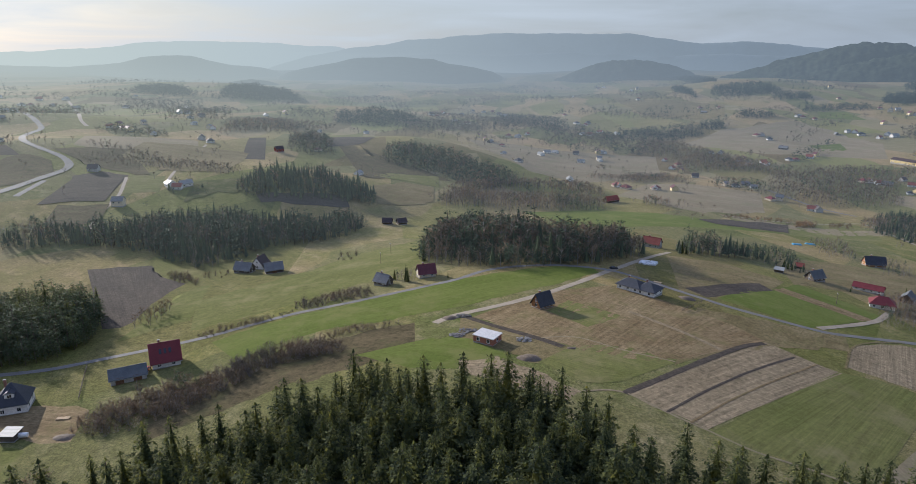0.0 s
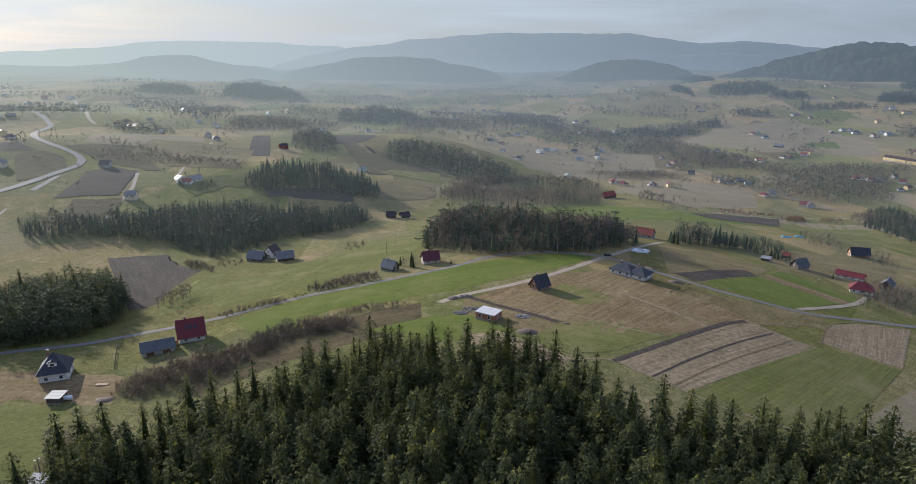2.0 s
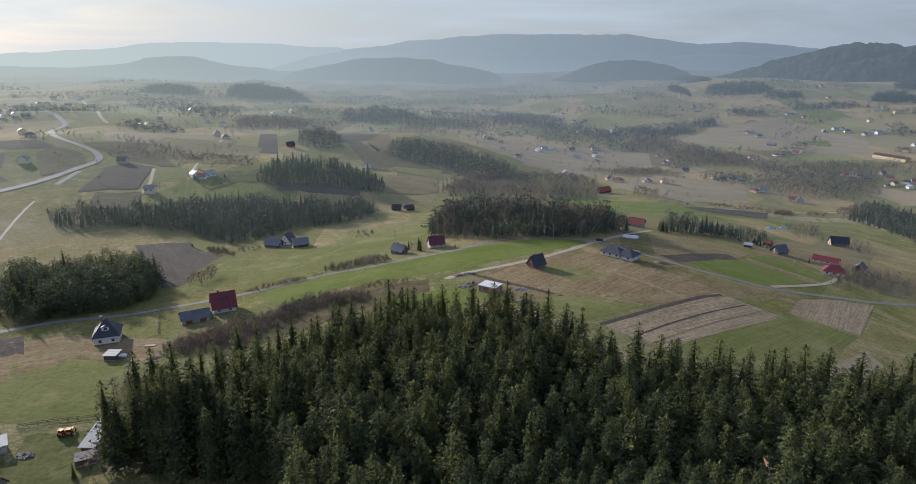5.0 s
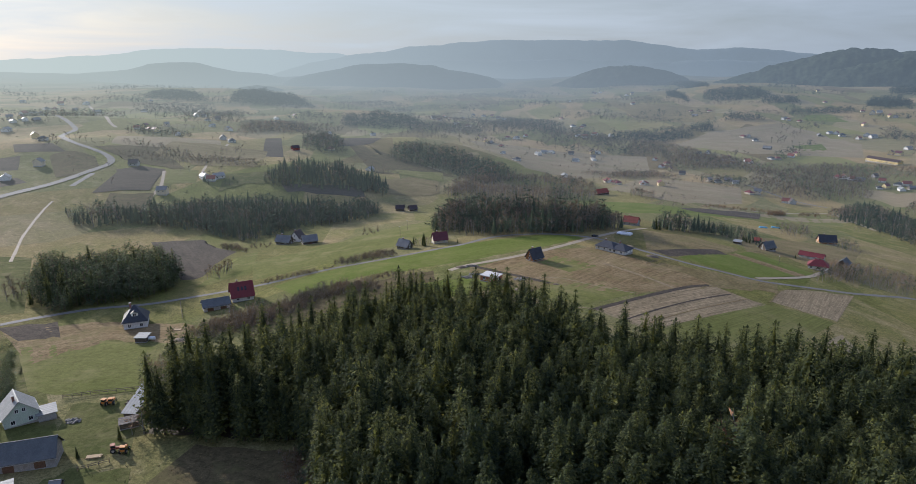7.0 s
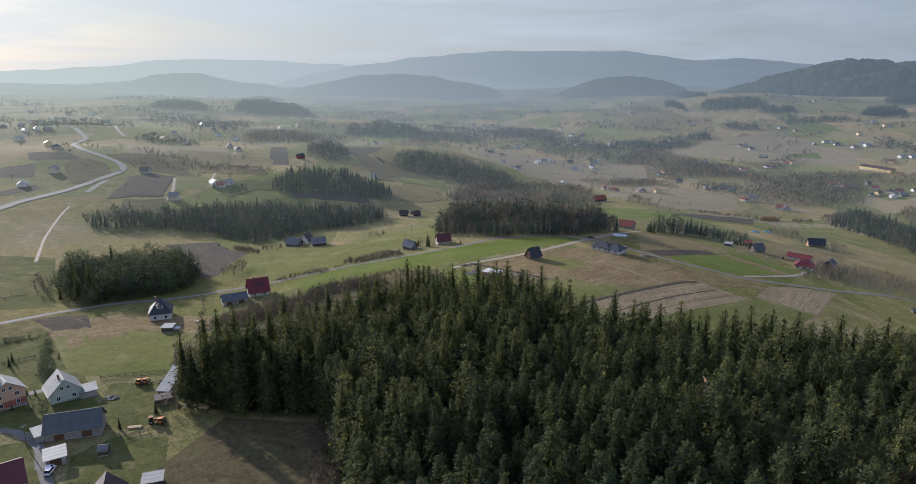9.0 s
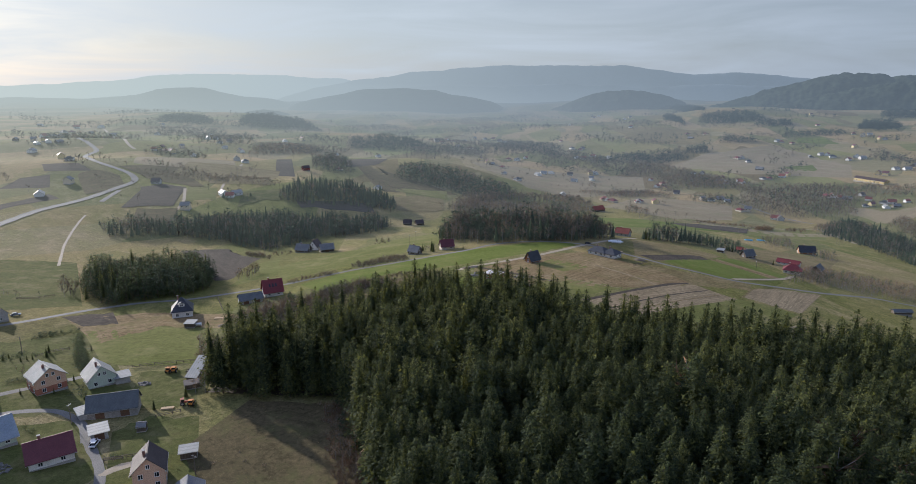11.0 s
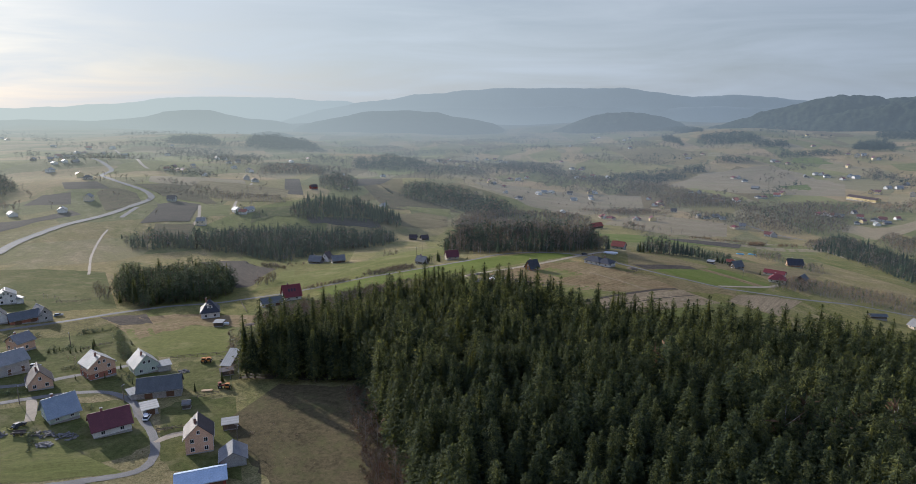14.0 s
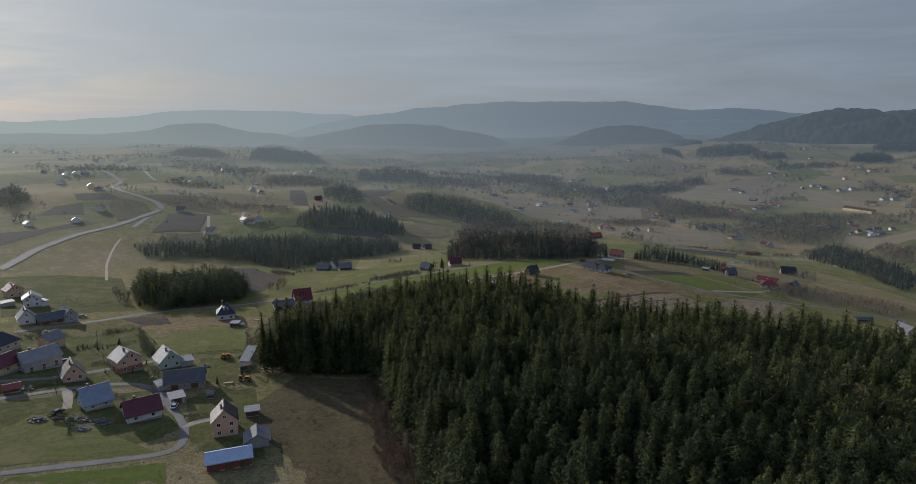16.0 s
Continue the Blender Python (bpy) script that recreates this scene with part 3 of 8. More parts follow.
field("green field of young wheat below the farm road", [(132.1, 265.8), (146.8, 275.8), (170.6, 293)],
      [(100.5, 288.7), (120.9, 308.4), (142.3, 323.5)], M_GREEN, rows='v')
field("narrow green strip of young wheat", [(175.2, 296.6), (188.3, 308.5)],
      [(147.3, 330.9), (165.2, 348.3)], M_GREEN, rows='v')
field("tan strip of dry grass between green fields", [(170.1, 291.8), (178.1, 299.2)],
      [(141.2, 322.9), (149.5, 332.2)], M_DRY, lift=0.11, rows='v')
# tree shade on the ground, painted as a sheet of dark soil colour
field("dark plot painted for tree shade beside the road", [(95.3, 286.3), (139.7, 321.9)],
      [(88.7, 298.1), (136.5, 334.5)], M_PLOUGH_DARK, lift=0.06)
field("mown green lawn behind the log house", [(34.2, 231.1), (50.1, 246.1)],
      [(20.1, 246.5), (28.8, 262.7)], M_GREEN_SOFT)
field("wide plot of rough dry brown grass", [(-11.3, 238.6), (13.8, 219.6), (30.7, 208.3), (49.6, 202.7), (67.3, 210.8)],
      [(24.2, 274.3), (57.1, 290.7), (71.1, 273.6), (90.3, 258.9), (103.9, 239.7)], M_DRY, rows='v')
field("olive grass plot", [(13.4, 196.5), (28.8, 182.3), (40.2, 186.5)],
      [(27.2, 212.9), (45.2, 214.6), (60.7, 205.7)], M_GREEN_SOFT, lift=0.096)
field("ploughed clay field with pale furrows", [(38.2, 178.5), (49.4, 169.6), (59.4, 162.4)],
      [(103.4, 237.6), (112.3, 227.9), (122.8, 220.1)], M_PLOUGH, rows='v')
field("broad green field of grass seed", [(59.8, 161.9), (77.9, 153.2), (98.7, 148.8)],
      [(123.3, 219.7), (139.8, 218.3), (151.2, 210.3)], M_GREEN_SOFT, rows='v')
field("brown ploughed field behind the green one", [(129.1, 225.8), (140.9, 220.2), (154.1, 212.7)],
      [(143.7, 252.4), (167.7, 264.5), (190.9, 270)], M_PLOUGH, lift=0.096, rows='v')
field("ploughed pale brown field", [(103.2, 153.2), (104.1, 144.4), (107.2, 136.7)],
      [(148, 195.6), (145.8, 181.5), (144, 169.1)], M_STUBBLE, lift=0.096)
field("green plot of young grass behind the wood", [(-49.8, 204.2), (-28.2, 191.6), (-10.2, 189.5), (-2.7, 191.1), (5, 199.6)],
      [(-24.5, 216.5), (-16, 217.5), (-10.3, 215.8), (-3.1, 208.6), (2.4, 202.7)], M_GREEN)
field("grey-brown tilled strip behind the wood", [(-12.6, 189.6), (2.4, 179.1), (20.7, 172.2)],
      [(-13, 195.5), (-0.2, 200), (25, 178.3)], M_PLOUGH, lift=0.096)
field("dark tilled field", [(-168.9, 243.9), (-159.5, 247.9), (-169.2, 291.5), (-168.6, 317.6)],
      [(-239.9, 342.5), (-223.6, 352.4), (-210.5, 358.9), (-194.1, 336.6)], M_PLOUGH_DARK, rows='v')
field("bright green field on the crest", [(74, 559), (131, 566), (202, 579), (258, 591)],
      [(19, 645), (86, 660), (149, 649), (217, 625)], M_GREEN, ragged=1.5)
field("pale stubble strip", [(229, 661), (304, 621), (388, 644)],
      [(231, 678), (318, 662), (398, 672)], M_STUBBLE, ragged=4)
field("mown green meadow beside the village", [(-151.3, 107.8), (-129.7, 108.1), (-114.3, 111.9)],
      [(-180.7, 142.9), (-158.6, 155), (-130.3, 147.6)], M_MEADOW, ragged=1)
field("dry trampled meadow strip", [(-165.3, 127.7), (-155.1, 155.3), (-121.2, 151.2)],
      [(-200.5, 158.2), (-168.4, 175.4), (-129.1, 172.2)], M_DRY, ragged=1.5, lift=0.048)
field("brown tilled patch beside the lane", [(-187.4, 148.5), (-173.5, 156)],
      [(-204.2, 161.2), (-186.2, 172.7)], M_PLOUGH_DARK, ragged=0.8)
field("faded grass paddock", [(-145.7, 3.4), (-126.5, 10.9), (-105.7, 18.5)],
      [(-161.2, 22.8), (-158.2, 33.6), (-151.9, 38)], M_GREEN_SOFT, lift=0.048)
field("green field of young wheat beside the lane", [(-139.5, -4.5), (-117.6, -0.9), (-94.9, 2.3)],
      [(-140.6, -3), (-121, 4.3), (-100.9, 13.4)], M_GREEN)
field("straw-coloured slope below the wood", [(-92, 50), (-60, 12), (-23, -29)],
      [(-84, 81), (-52, 78), (-17, 2)], M_ROUGH, ragged=0.5, lift=0.03)
field("dark tilled field on the slope", [(-517, 584), (-474, 607)],
      [(-544, 619), (-511, 637)], M_PLOUGH_DARK)
field("dark tilled field on the slope", [(-504, 497), (-469, 522)],
      [(-520, 551), (-503, 573)], M_PLOUGH_DARK)
field("dark tilled field by the highway", [(-425, 347), (-435, 432), (-427, 477)],
      [(-465, 397), (-449, 424), (-448, 494)], M_PLOUGH_DARK)
field("brown tilled field", [(-367, 518), (-329, 506), (-349, 573)],
      [(-396, 567), (-386, 595), (-356, 589)], M_PLOUGH_DARK)
field("green pasture", [(-329, 530), (-300, 541)],
      [(-353, 590), (-321, 592)], M_GREEN_SOFT)
field("pale stubble field", [(-465, 677), (-412, 698), (-369, 770)],
      [(-526, 788), (-472, 833), (-405, 850)], M_STUBBLE, ragged=4)
field("dark tilled field", [(-311, 750), (-288, 769)],
      [(-376, 944), (-358, 967)], M_PLOUGH_DARK)
field("green ploughland stripe", [(-249, 923), (-217, 998)],
      [(-288, 1046), (-276, 1281)], M_GREEN_SOFT)
field("pale meadow", [(-225, 890), (-157, 845), (-92, 822)],
      [(-226, 941), (-158, 881), (-84, 835)], M_STUBBLE, ragged=4)
field("bright meadow above the woods", [(-153, 763), (-77, 750)],
      [(-141, 800), (-83, 815)], M_GREEN_SOFT, ragged=2, lift=2.0)
field("pale stubble valley meadow", [(37, 912), (114, 880), (240, 995)],
      [(-70, 1253), (90, 1240), (284, 1215)], M_STUBBLE, ragged=4, lift=0.03)
field("pale stubble valley meadow", [(140, 776), (206, 680), (300, 735)],
      [(210, 906), (271, 931), (343, 868)], M_STUBBLE, ragged=4, lift=0.03)
field("straw-coloured valley meadow", [(364, 1350), (469, 1193), (641, 1134)],
      [(484, 1483), (676, 1561), (715, 1288)], M_STUBBLE, ragged=4, lift=0.03)
field("green valley field", [(580, 1202), (624, 1201)],
      [(591, 1302), (657, 1316)], M_GREEN)
field("green valley field", [(746, 1609), (822, 1543)],
      [(783, 1700), (837, 1671)], M_GREEN)
field("green valley field", [(870, 1361), (891, 1319)],
      [(915, 1477), (977, 1467)], M_GREEN_SOFT)
field("grassy fields above the river", [(216, 598), (277, 587), (354, 605)],
      [(239, 680), (315, 693), (392, 689)], M_GREEN_SOFT, ragged=1.5)
field("tawny slope", [(502, 842), (505, 756), (603, 825)],
      [(532, 887), (562, 847), (639, 885)], M_STUBBLE, ragged=4)
field("greenish village lawns and gardens", [(-177.6, 43), (-157, 58.1), (-132.4, 70.1), (-122.5, 80.3)],
      [(-230, 107.4), (-205.8, 118.3), (-180.8, 140.1), (-159.4, 122.8)], M_LAWN, ragged=1.2, lift=0.0)
field("greenish paddock below the village street", [(-149.6, 8.2), (-129, 16.2), (-109.6, 25.6), (-107.8, 37.9)],
      [(-175.1, 40), (-159.2, 51.9), (-131.4, 63.3), (-118, 51.4)], M_LAWN, ragged=1.2, lift=0.0)
field("greenish farmyard grass", [(-99.7, 25.8), (-88.7, 18.6), (-71.6, 18.2)],
      [(-116.8, 57.7), (-111.4, 68.1), (-96, 69.4)], M_LAWN, ragged=1.2, lift=0.0)
field("yard grass beside the wood", [(-120.8, 73.9), (-108.4, 73.5), (-98.5, 75.9)],
      [(-132.4, 100.8), (-121.7, 104), (-111.3, 106.5)], M_LAWN, ragged=1.2, lift=0.0)
field("mown meadow along the track", [(-261.2, 145.7), (-237.1, 162.8), (-210.7, 181.6)],
      [(-344.3, 247.3), (-316.8, 268.8), (-276.1, 279)], M_LAWN, ragged=1.5, lift=0.0)
field("sunny green meadow above the lane", [(-126.4, 240.6), (-109, 255.7), (-92.8, 270.1), (-72.8, 292), (-43.7, 332.1)],
      [(-145.6, 284.1), (-129.8, 307.9), (-106.4, 339.6), (-88.9, 380.3), (-54.2, 445.3)], M_MEADOW, ragged=1.5, lift=0.0)
field("sunny green meadow beside the tilled field", [(-154.9, 229.1), (-146.4, 240.1), (-136.5, 254.1)],
      [(-161.6, 288.6), (-160.7, 302.5), (-155.2, 317.6)], M_MEADOW, ragged=1.5, lift=0.0)
field("tawny rough grass beside the road", [(60.3, 204), (103.1, 233.9), (138.3, 245.4)],
      [(85, 268.6), (123.1, 264.1), (147.1, 262.8)], M_TAWNY, ragged=1.5, lift=0.0, rows='v')
field("tawny rough pasture behind the bungalow", [(82.5, 291.6), (108.8, 284.5), (137.1, 320.4)],
      [(100.7, 379.7), (133.4, 380.8), (155.2, 349.8)], M_TAWNY, ragged=1.5, lift=0.0)
field("tawny rough pasture round the farms", [(160.2, 346.7), (192.6, 352.2), (233.4, 355.5)],
      [(184.9, 439.9), (234, 453), (290, 447)], M_TAWNY, ragged=2, lift=0.0)
field("tawny rough grass round the log house", [(-14.4, 215.9), (12.7, 196.4), (39.2, 187.6)],
      [(-14.4, 238.8), (8.3, 223.9), (30.7, 208.3)], M_TAWNY, ragged=1.5, lift=0.0)
field("rough straw-coloured slope above the wood", [(-97.4, 153.7), (-81.6, 169.3), (-66.2, 182.8), (-44.2, 194.8), (-28.5, 204.3)],
      [(-110.2, 178.8), (-90, 201.8), (-67, 216), (-46.1, 229.3), (-32.3, 234.7)], M_ROUGH, ragged=1.0, lift=0.0)

field("dark brown tilled slope", [(-360.5, 466.5), (-346.3, 487.1), (-326.3, 500.2)],
      [(-389.8, 560.1), (-374.7, 573.0), (-354.3, 581.5)], M_PLOUGH_DARK, ragged=2, lift=2.0)
field("olive brown slope above the wood", [(-326.3, 424.3), (-308.2, 429.1), (-300.3, 451.2)],
      [(-347.2, 474.2), (-330.0, 484.1), (-317.8, 494.2)], M_ROUGH, ragged=2, lift=2.0)
field("brown tilled strip between the woods", [(-206.1, 543.0), (-173.5, 546.5), (-135.3, 561.1)],
      [(-218.7, 556.4), (-182.7, 578.0), (-147.1, 588.8)], M_PLOUGH_DARK, ragged=2, lift=2.0)
field("straw-coloured hill field", [(-407.7, 663.9), (-330.5, 618.4), (-266.2, 607.5)],
      [(-442.7, 774.0), (-398.2, 795.8), (-320.7, 798.6)], M_TAWNY, ragged=2, lift=2.0)
field("olive field beside the highway", [(-421.5, 509.4), (-411.1, 530.1), (-411.6, 565.6)],
      [(-477.1, 582.8), (-474.8, 615.8), (-441.0, 605.3)], M_ROUGH, ragged=2, lift=2.0)
field("olive green meadow on the slope", [(-270.0, 517.7), (-253.7, 550.6), (-233.2, 563.9)],
      [(-285.9, 574.4), (-268.1, 584.7), (-244.0, 595.2)], M_LAWN, ragged=2, lift=2.0)
field("shaded olive slope", [(-425.9, 618.1), (-387.0, 602.9), (-335.8, 594.6)],
      [(-463.4, 647.9), (-448.4, 683.8), (-420.7, 709.4)], M_ROUGH, ragged=2, lift=2.0)
field("brown slope below the wooded ridge", [(-114.4, 590.9), (-89.3, 609.1), (-68.2, 653.1)],
      [(-137.7, 666.2), (-116.1, 748.0), (-75.3, 742.2)], M_TAWNY, ragged=2, lift=2.0)
field("olive meadow under the ridge", [(-156.2, 724.3), (-117.2, 804.4), (-64.2, 790.9)],
      [(-283.8, 1038.5), (-182.7, 912.3), (-107.5, 845.6)], M_ROUGH, ragged=2, lift=2.0)
field("brown ploughland on the far slope", [(-251.5, 917.6), (-232.2, 943.6), (-209.0, 978.6)],
      [(-279.1, 1028.2), (-253.1, 1071.6), (-208.1, 1043.3)], M_PLOUGH_DARK, ragged=2, lift=2.0)
field("brown tilled strip below the crest field", [(197.2, 607.2), (235.2, 599.7), (265.7, 602.3)],
      [(189.8, 629.1), (247.1, 647.2), (293.6, 661.4)], M_PLOUGH_DARK, ragged=2, lift=2.0)
field("tawny far meadow", [(374.4, 1799.8), (480.0, 1631.2), (536.4, 1636.9)],
      [(362.2, 2344.5), (513.0, 2061.0), (628.3, 1930.4)], M_TAWNY, ragged=3, lift=2.0)

# ---- roads and tracks ----
road("narrow asphalt lane between fields", [(-233.9, 120.5), (-216.6, 146.4), (-201.8, 173.2), (-184.8, 192.6), (-160.7, 201.8), (-151.7, 209.2), (-135.1, 220), (-118.3, 230.6), (-104.1, 243.3), (-88.3, 256.2), (-66.6, 266.2), (-44.1, 279.2), (-20, 294.5), (-9.1, 309.1), (4.6, 316.2), (28.6, 320.7), (55.9, 317.8), (69.2, 306.1), (82.7, 292.3), (102.6, 276.3), (124.6, 267.5), (138.8, 262.6), (163, 268), (192.3, 274.8), (234.2, 292.5), (252.6, 290.6), (278.8, 290.4)], 3.3, M_ROAD)
road("gravel drive to the brick house", [(56.6, 315.8), (65.9, 329.7), (81.2, 354.1), (106.2, 396.8)], 3.2, M_DIRT, lift=0.15)
road("gravel lane past the log house", [(55, 314.5), (39.2, 292.5), (23.2, 273), (4.1, 255.5), (-10.1, 245.7), (-19.2, 240.5), (-24.7, 232.8)], 3.4, M_DIRT, lift=0.14)
road("gravel drive to the farm", [(138, 267.7), (155.4, 279.2), (169.6, 289.5), (181.3, 299.4), (197.2, 319.1)], 3.0, M_DIRT, lift=0.15)
road("pale dirt track along the field edge", [(24.6, 176.7), (33.2, 180.1), (39, 179.9), (49.3, 169.1), (58.4, 162.6), (68.3, 154.6), (80.9, 150.7), (89.9, 146.9)], 0.9, M_STUBBLE, lift=0.17)
road("dark freshly turned furrow strip", [(38.7, 178.4), (51.9, 190.5), (72.8, 210.9), (93.1, 230.6), (102.5, 236.2)], 2.6, M_PLOUGH_DARK, lift=0.18, name='furrow')
road("dark furrow line", [(49.2, 169.5), (65.4, 186.3), (83.7, 204.1), (97.8, 216.7), (110, 226.7)], 1.0, M_PLOUGH_DARK, lift=0.2, name='furrow')
road("pale furrow line", [(54.9, 165.2), (71.2, 181.9), (89.6, 199.2), (116.5, 223.2)], 0.8, M_DRY, lift=0.2, name='furrow')
road("worn strip across the dry plot", [(53.7, 253), (64, 242.7), (73.5, 233), (81.7, 222.2)], 2.2, M_PLOUGH, lift=0.12, name='furrow')
road("worn strip across the dry plot", [(13.7, 216.6), (28.1, 221.4), (43.2, 210.8), (60.7, 205.7)], 0.8, M_STUBBLE, lift=0.12, name='furrow')
road("worn dirt track", [(127.8, 224.6), (134.9, 236.8), (142.7, 250.4), (156.1, 261.4), (175.9, 270.2)], 1.0, M_TAWNY, lift=0.17)
road("building site track", [(-12.8, 239.1), (-6.2, 232.7), (3.2, 224.8), (13.4, 218), (23, 210.2)], 3.0, M_PLOUGH_DARK, lift=0.15)
road("grey highway curving over the slope", [(-361.9, 269.0), (-392.7, 345.2), (-407.9, 420.0), (-406.3, 483.3), (-413.3, 552.0), (-412.1, 585.9), (-422.7, 605.8), (-442.5, 623.7), (-466.5, 634.2), (-493.6, 648.1), (-520.8, 672.9), (-576.6, 746.2), (-595.8, 786.1), (-599.7, 816.8), (-638.0, 857.0), (-686.2, 904.1), (-898.0, 1155.8)], 7.0, M_ROAD, lift=3.0)
road("grey branch road", [(-405, 541), (-396, 507), (-389, 484)], 4.5, M_ROAD, lift=0.3)
road("pale farm track", [(-280.1, 265.2), (-317.6, 324.2), (-341, 368), (-358, 403), (-368, 427)], 1.8, M_DIRT, lift=0.18)
road("farm track across the slope", [(-291, 421), (-311, 470), (-326, 523), (-353, 581)], 3.0, M_DIRT, lift=0.18)
road("farm track", [(-310, 574), (-352, 705), (-383, 817)], 3.0, M_DIRT, lift=0.24)
road("far road", [(-959, 1394), (-810, 1201), (-595, 888), (-576, 871)], 5.0, M_DIRT, lift=0.36)
road("valley road", [(366, 903), (378, 845), (392, 794), (414, 763)], 4.5, M_ROAD, lift=0.24)
road("field road", [(239, 680), (282, 679), (337, 694), (399, 719), (381, 593)], 3.5, M_DIRT, lift=0.24)
road("narrow asphalt village lane", [(-142.8, -0.3), (-131.6, 4.8), (-119.8, 10.2), (-107.6, 16.1), (-101.7, 19.1), (-101.5, 24.5), (-104.5, 32.2), (-109.8, 40.2), (-116.5, 47.3), (-121.6, 52.3)], 2.7, M_ROAD, lift=0.16)
road("village street", [(-120.8, 50.9), (-127.3, 60.7), (-140.9, 68.4), (-151.4, 65.8), (-162.8, 57.1), (-170.3, 49.8), (-177.6, 43)], 2.7, M_ROAD, lift=0.16)
road("concrete yard drive", [(-161.8, 55.7), (-155.4, 47.5), (-151.5, 40.9)], 3.0, M_DIRT, lift=0.16)
road("concrete yard drive", [(-107, 35.5), (-103.7, 41), (-99.2, 42.9)], 3.0, M_DIRT, lift=0.18)
road("lane between houses", [(-189.4, 57.7), (-180, 62.6), (-171.7, 67.9), (-163.7, 78.6), (-149.3, 95.8)], 3.0, M_ROAD, lift=0.16)


# ---- trees ----
def leaf_material(name, dark, light, rough=0.75, scale=0.05, thin=0.0):
    m, nt, sh = nodes_of(name)
    geo, info = nt.nodes.new("ShaderNodeNewGeometry"), nt.nodes.new("ShaderNodeObjectInfo")
    col = ramp(nt, geo.outputs["Random Per Island"], [(0.0, dark), (0.7, blend_rgb(dark, light, 0.55)), (1.0, light)])
    col = blend(nt, col, ramp(nt, grain(nt, scale, 3, 0.6), [(0.36, (0.52, 0.6, 0.62)), (0.64, (1.5, 1.4, 1.12))]), 0.8, "MULTIPLY")
    col = blend(nt, col, ramp(nt, info.outputs["Random"], [(0, (0.72, 0.78, 0.8)), (1, (1.3, 1.22, 1.1))]), 0.8, "MULTIPLY")
    nt.links.new(col, sh.inputs["Base Color"])
    sh.inputs["Roughness"].default_value, sh.inputs["Specular IOR Level"].default_value = rough, 0.06
    if thin:
        # some of the light passes through the sprays
        tr, mx = nt.nodes.new("ShaderNodeBsdfTranslucent"), nt.nodes.new("ShaderNodeMixShader")
        nt.links.new(blend(nt, col, (1.9, 1.7, 0.8), 1.0, "MULTIPLY"), tr.inputs["Color"])
        mx.inputs[0].default_value = thin
        nt.links.new(sh.outputs[0], mx.inputs[1])
        nt.links.new(tr.outputs[0], mx.inputs[2])
        nt.links.new(mx.outputs[0], [n for n in nt.nodes if n.type == "OUTPUT_MATERIAL"][0].inputs[0])
    return m


def blend_rgb(a, b, k):
    return tuple(p * (1 - k) + q * k for p, q in zip(a, b))


M_NEEDLE = leaf_material("spruce_needles", (0.034, 0.048, 0.037), (0.112, 0.13, 0.058), scale=0.16, thin=0.4)
M_PINE = leaf_material("pine_needles", (0.048, 0.068, 0.049), (0.108, 0.134, 0.080), thin=0.1)
M_BARK = surface("conifer_bark", (0.10, 0.075, 0.055), (0.16, 0.12, 0.09), 0.8, 6.0)
M_TWIG = leaf_material("bare_twigs", (0.155, 0.112, 0.08), (0.31, 0.232, 0.172), 0.9)
M_BIRCH = surface("pale_bark", (0.20, 0.18, 0.16), (0.33, 0.31, 0.28), 1.2, 7.0)
M_RUST = leaf_material("dry_beech_leaves", (0.12, 0.07, 0.045), (0.24, 0.15, 0.10), 0.9)


class Shape:
    """Triangles of one tree, gathered before they become a mesh."""

    def __init__(self):
        self.v, self.f, self.k = [], [], []

    def tri(self, a, b, c, kind):
        n = len(self.v)
        self.v += [a, b, c]
        self.f.append((n, n + 1, n + 2))
        self.k.append(kind)

    def tube(self, a, b, ra, rb, kind, sides=5):
        a, b = np.array(a, float), np.array(b, float)
        d = (b - a) / (np.linalg.norm(b - a) + 1e-9)
        u = np.cross(d, (0.3, 0.9, 0.2))
        u /= np.linalg.norm(u)
        w = np.cross(d, u)
        n = len(self.v)
        for i in range(sides):
            t = 2 * math.pi * i / sides
            o = u * math.cos(t) + w * math.sin(t)
            self.v += [a + o * ra, b + o * rb]
        for i in range(sides):
            p, q = n + 2 * i, n + 2 * ((i + 1) % sides)
            self.f += [(p, q, q + 1), (p, q + 1, p + 1)]
            self.k += [kind, kind]

    def arrays(self):
        return np.array(self.v, float), np.array(self.f, int), np.array(self.k, int)


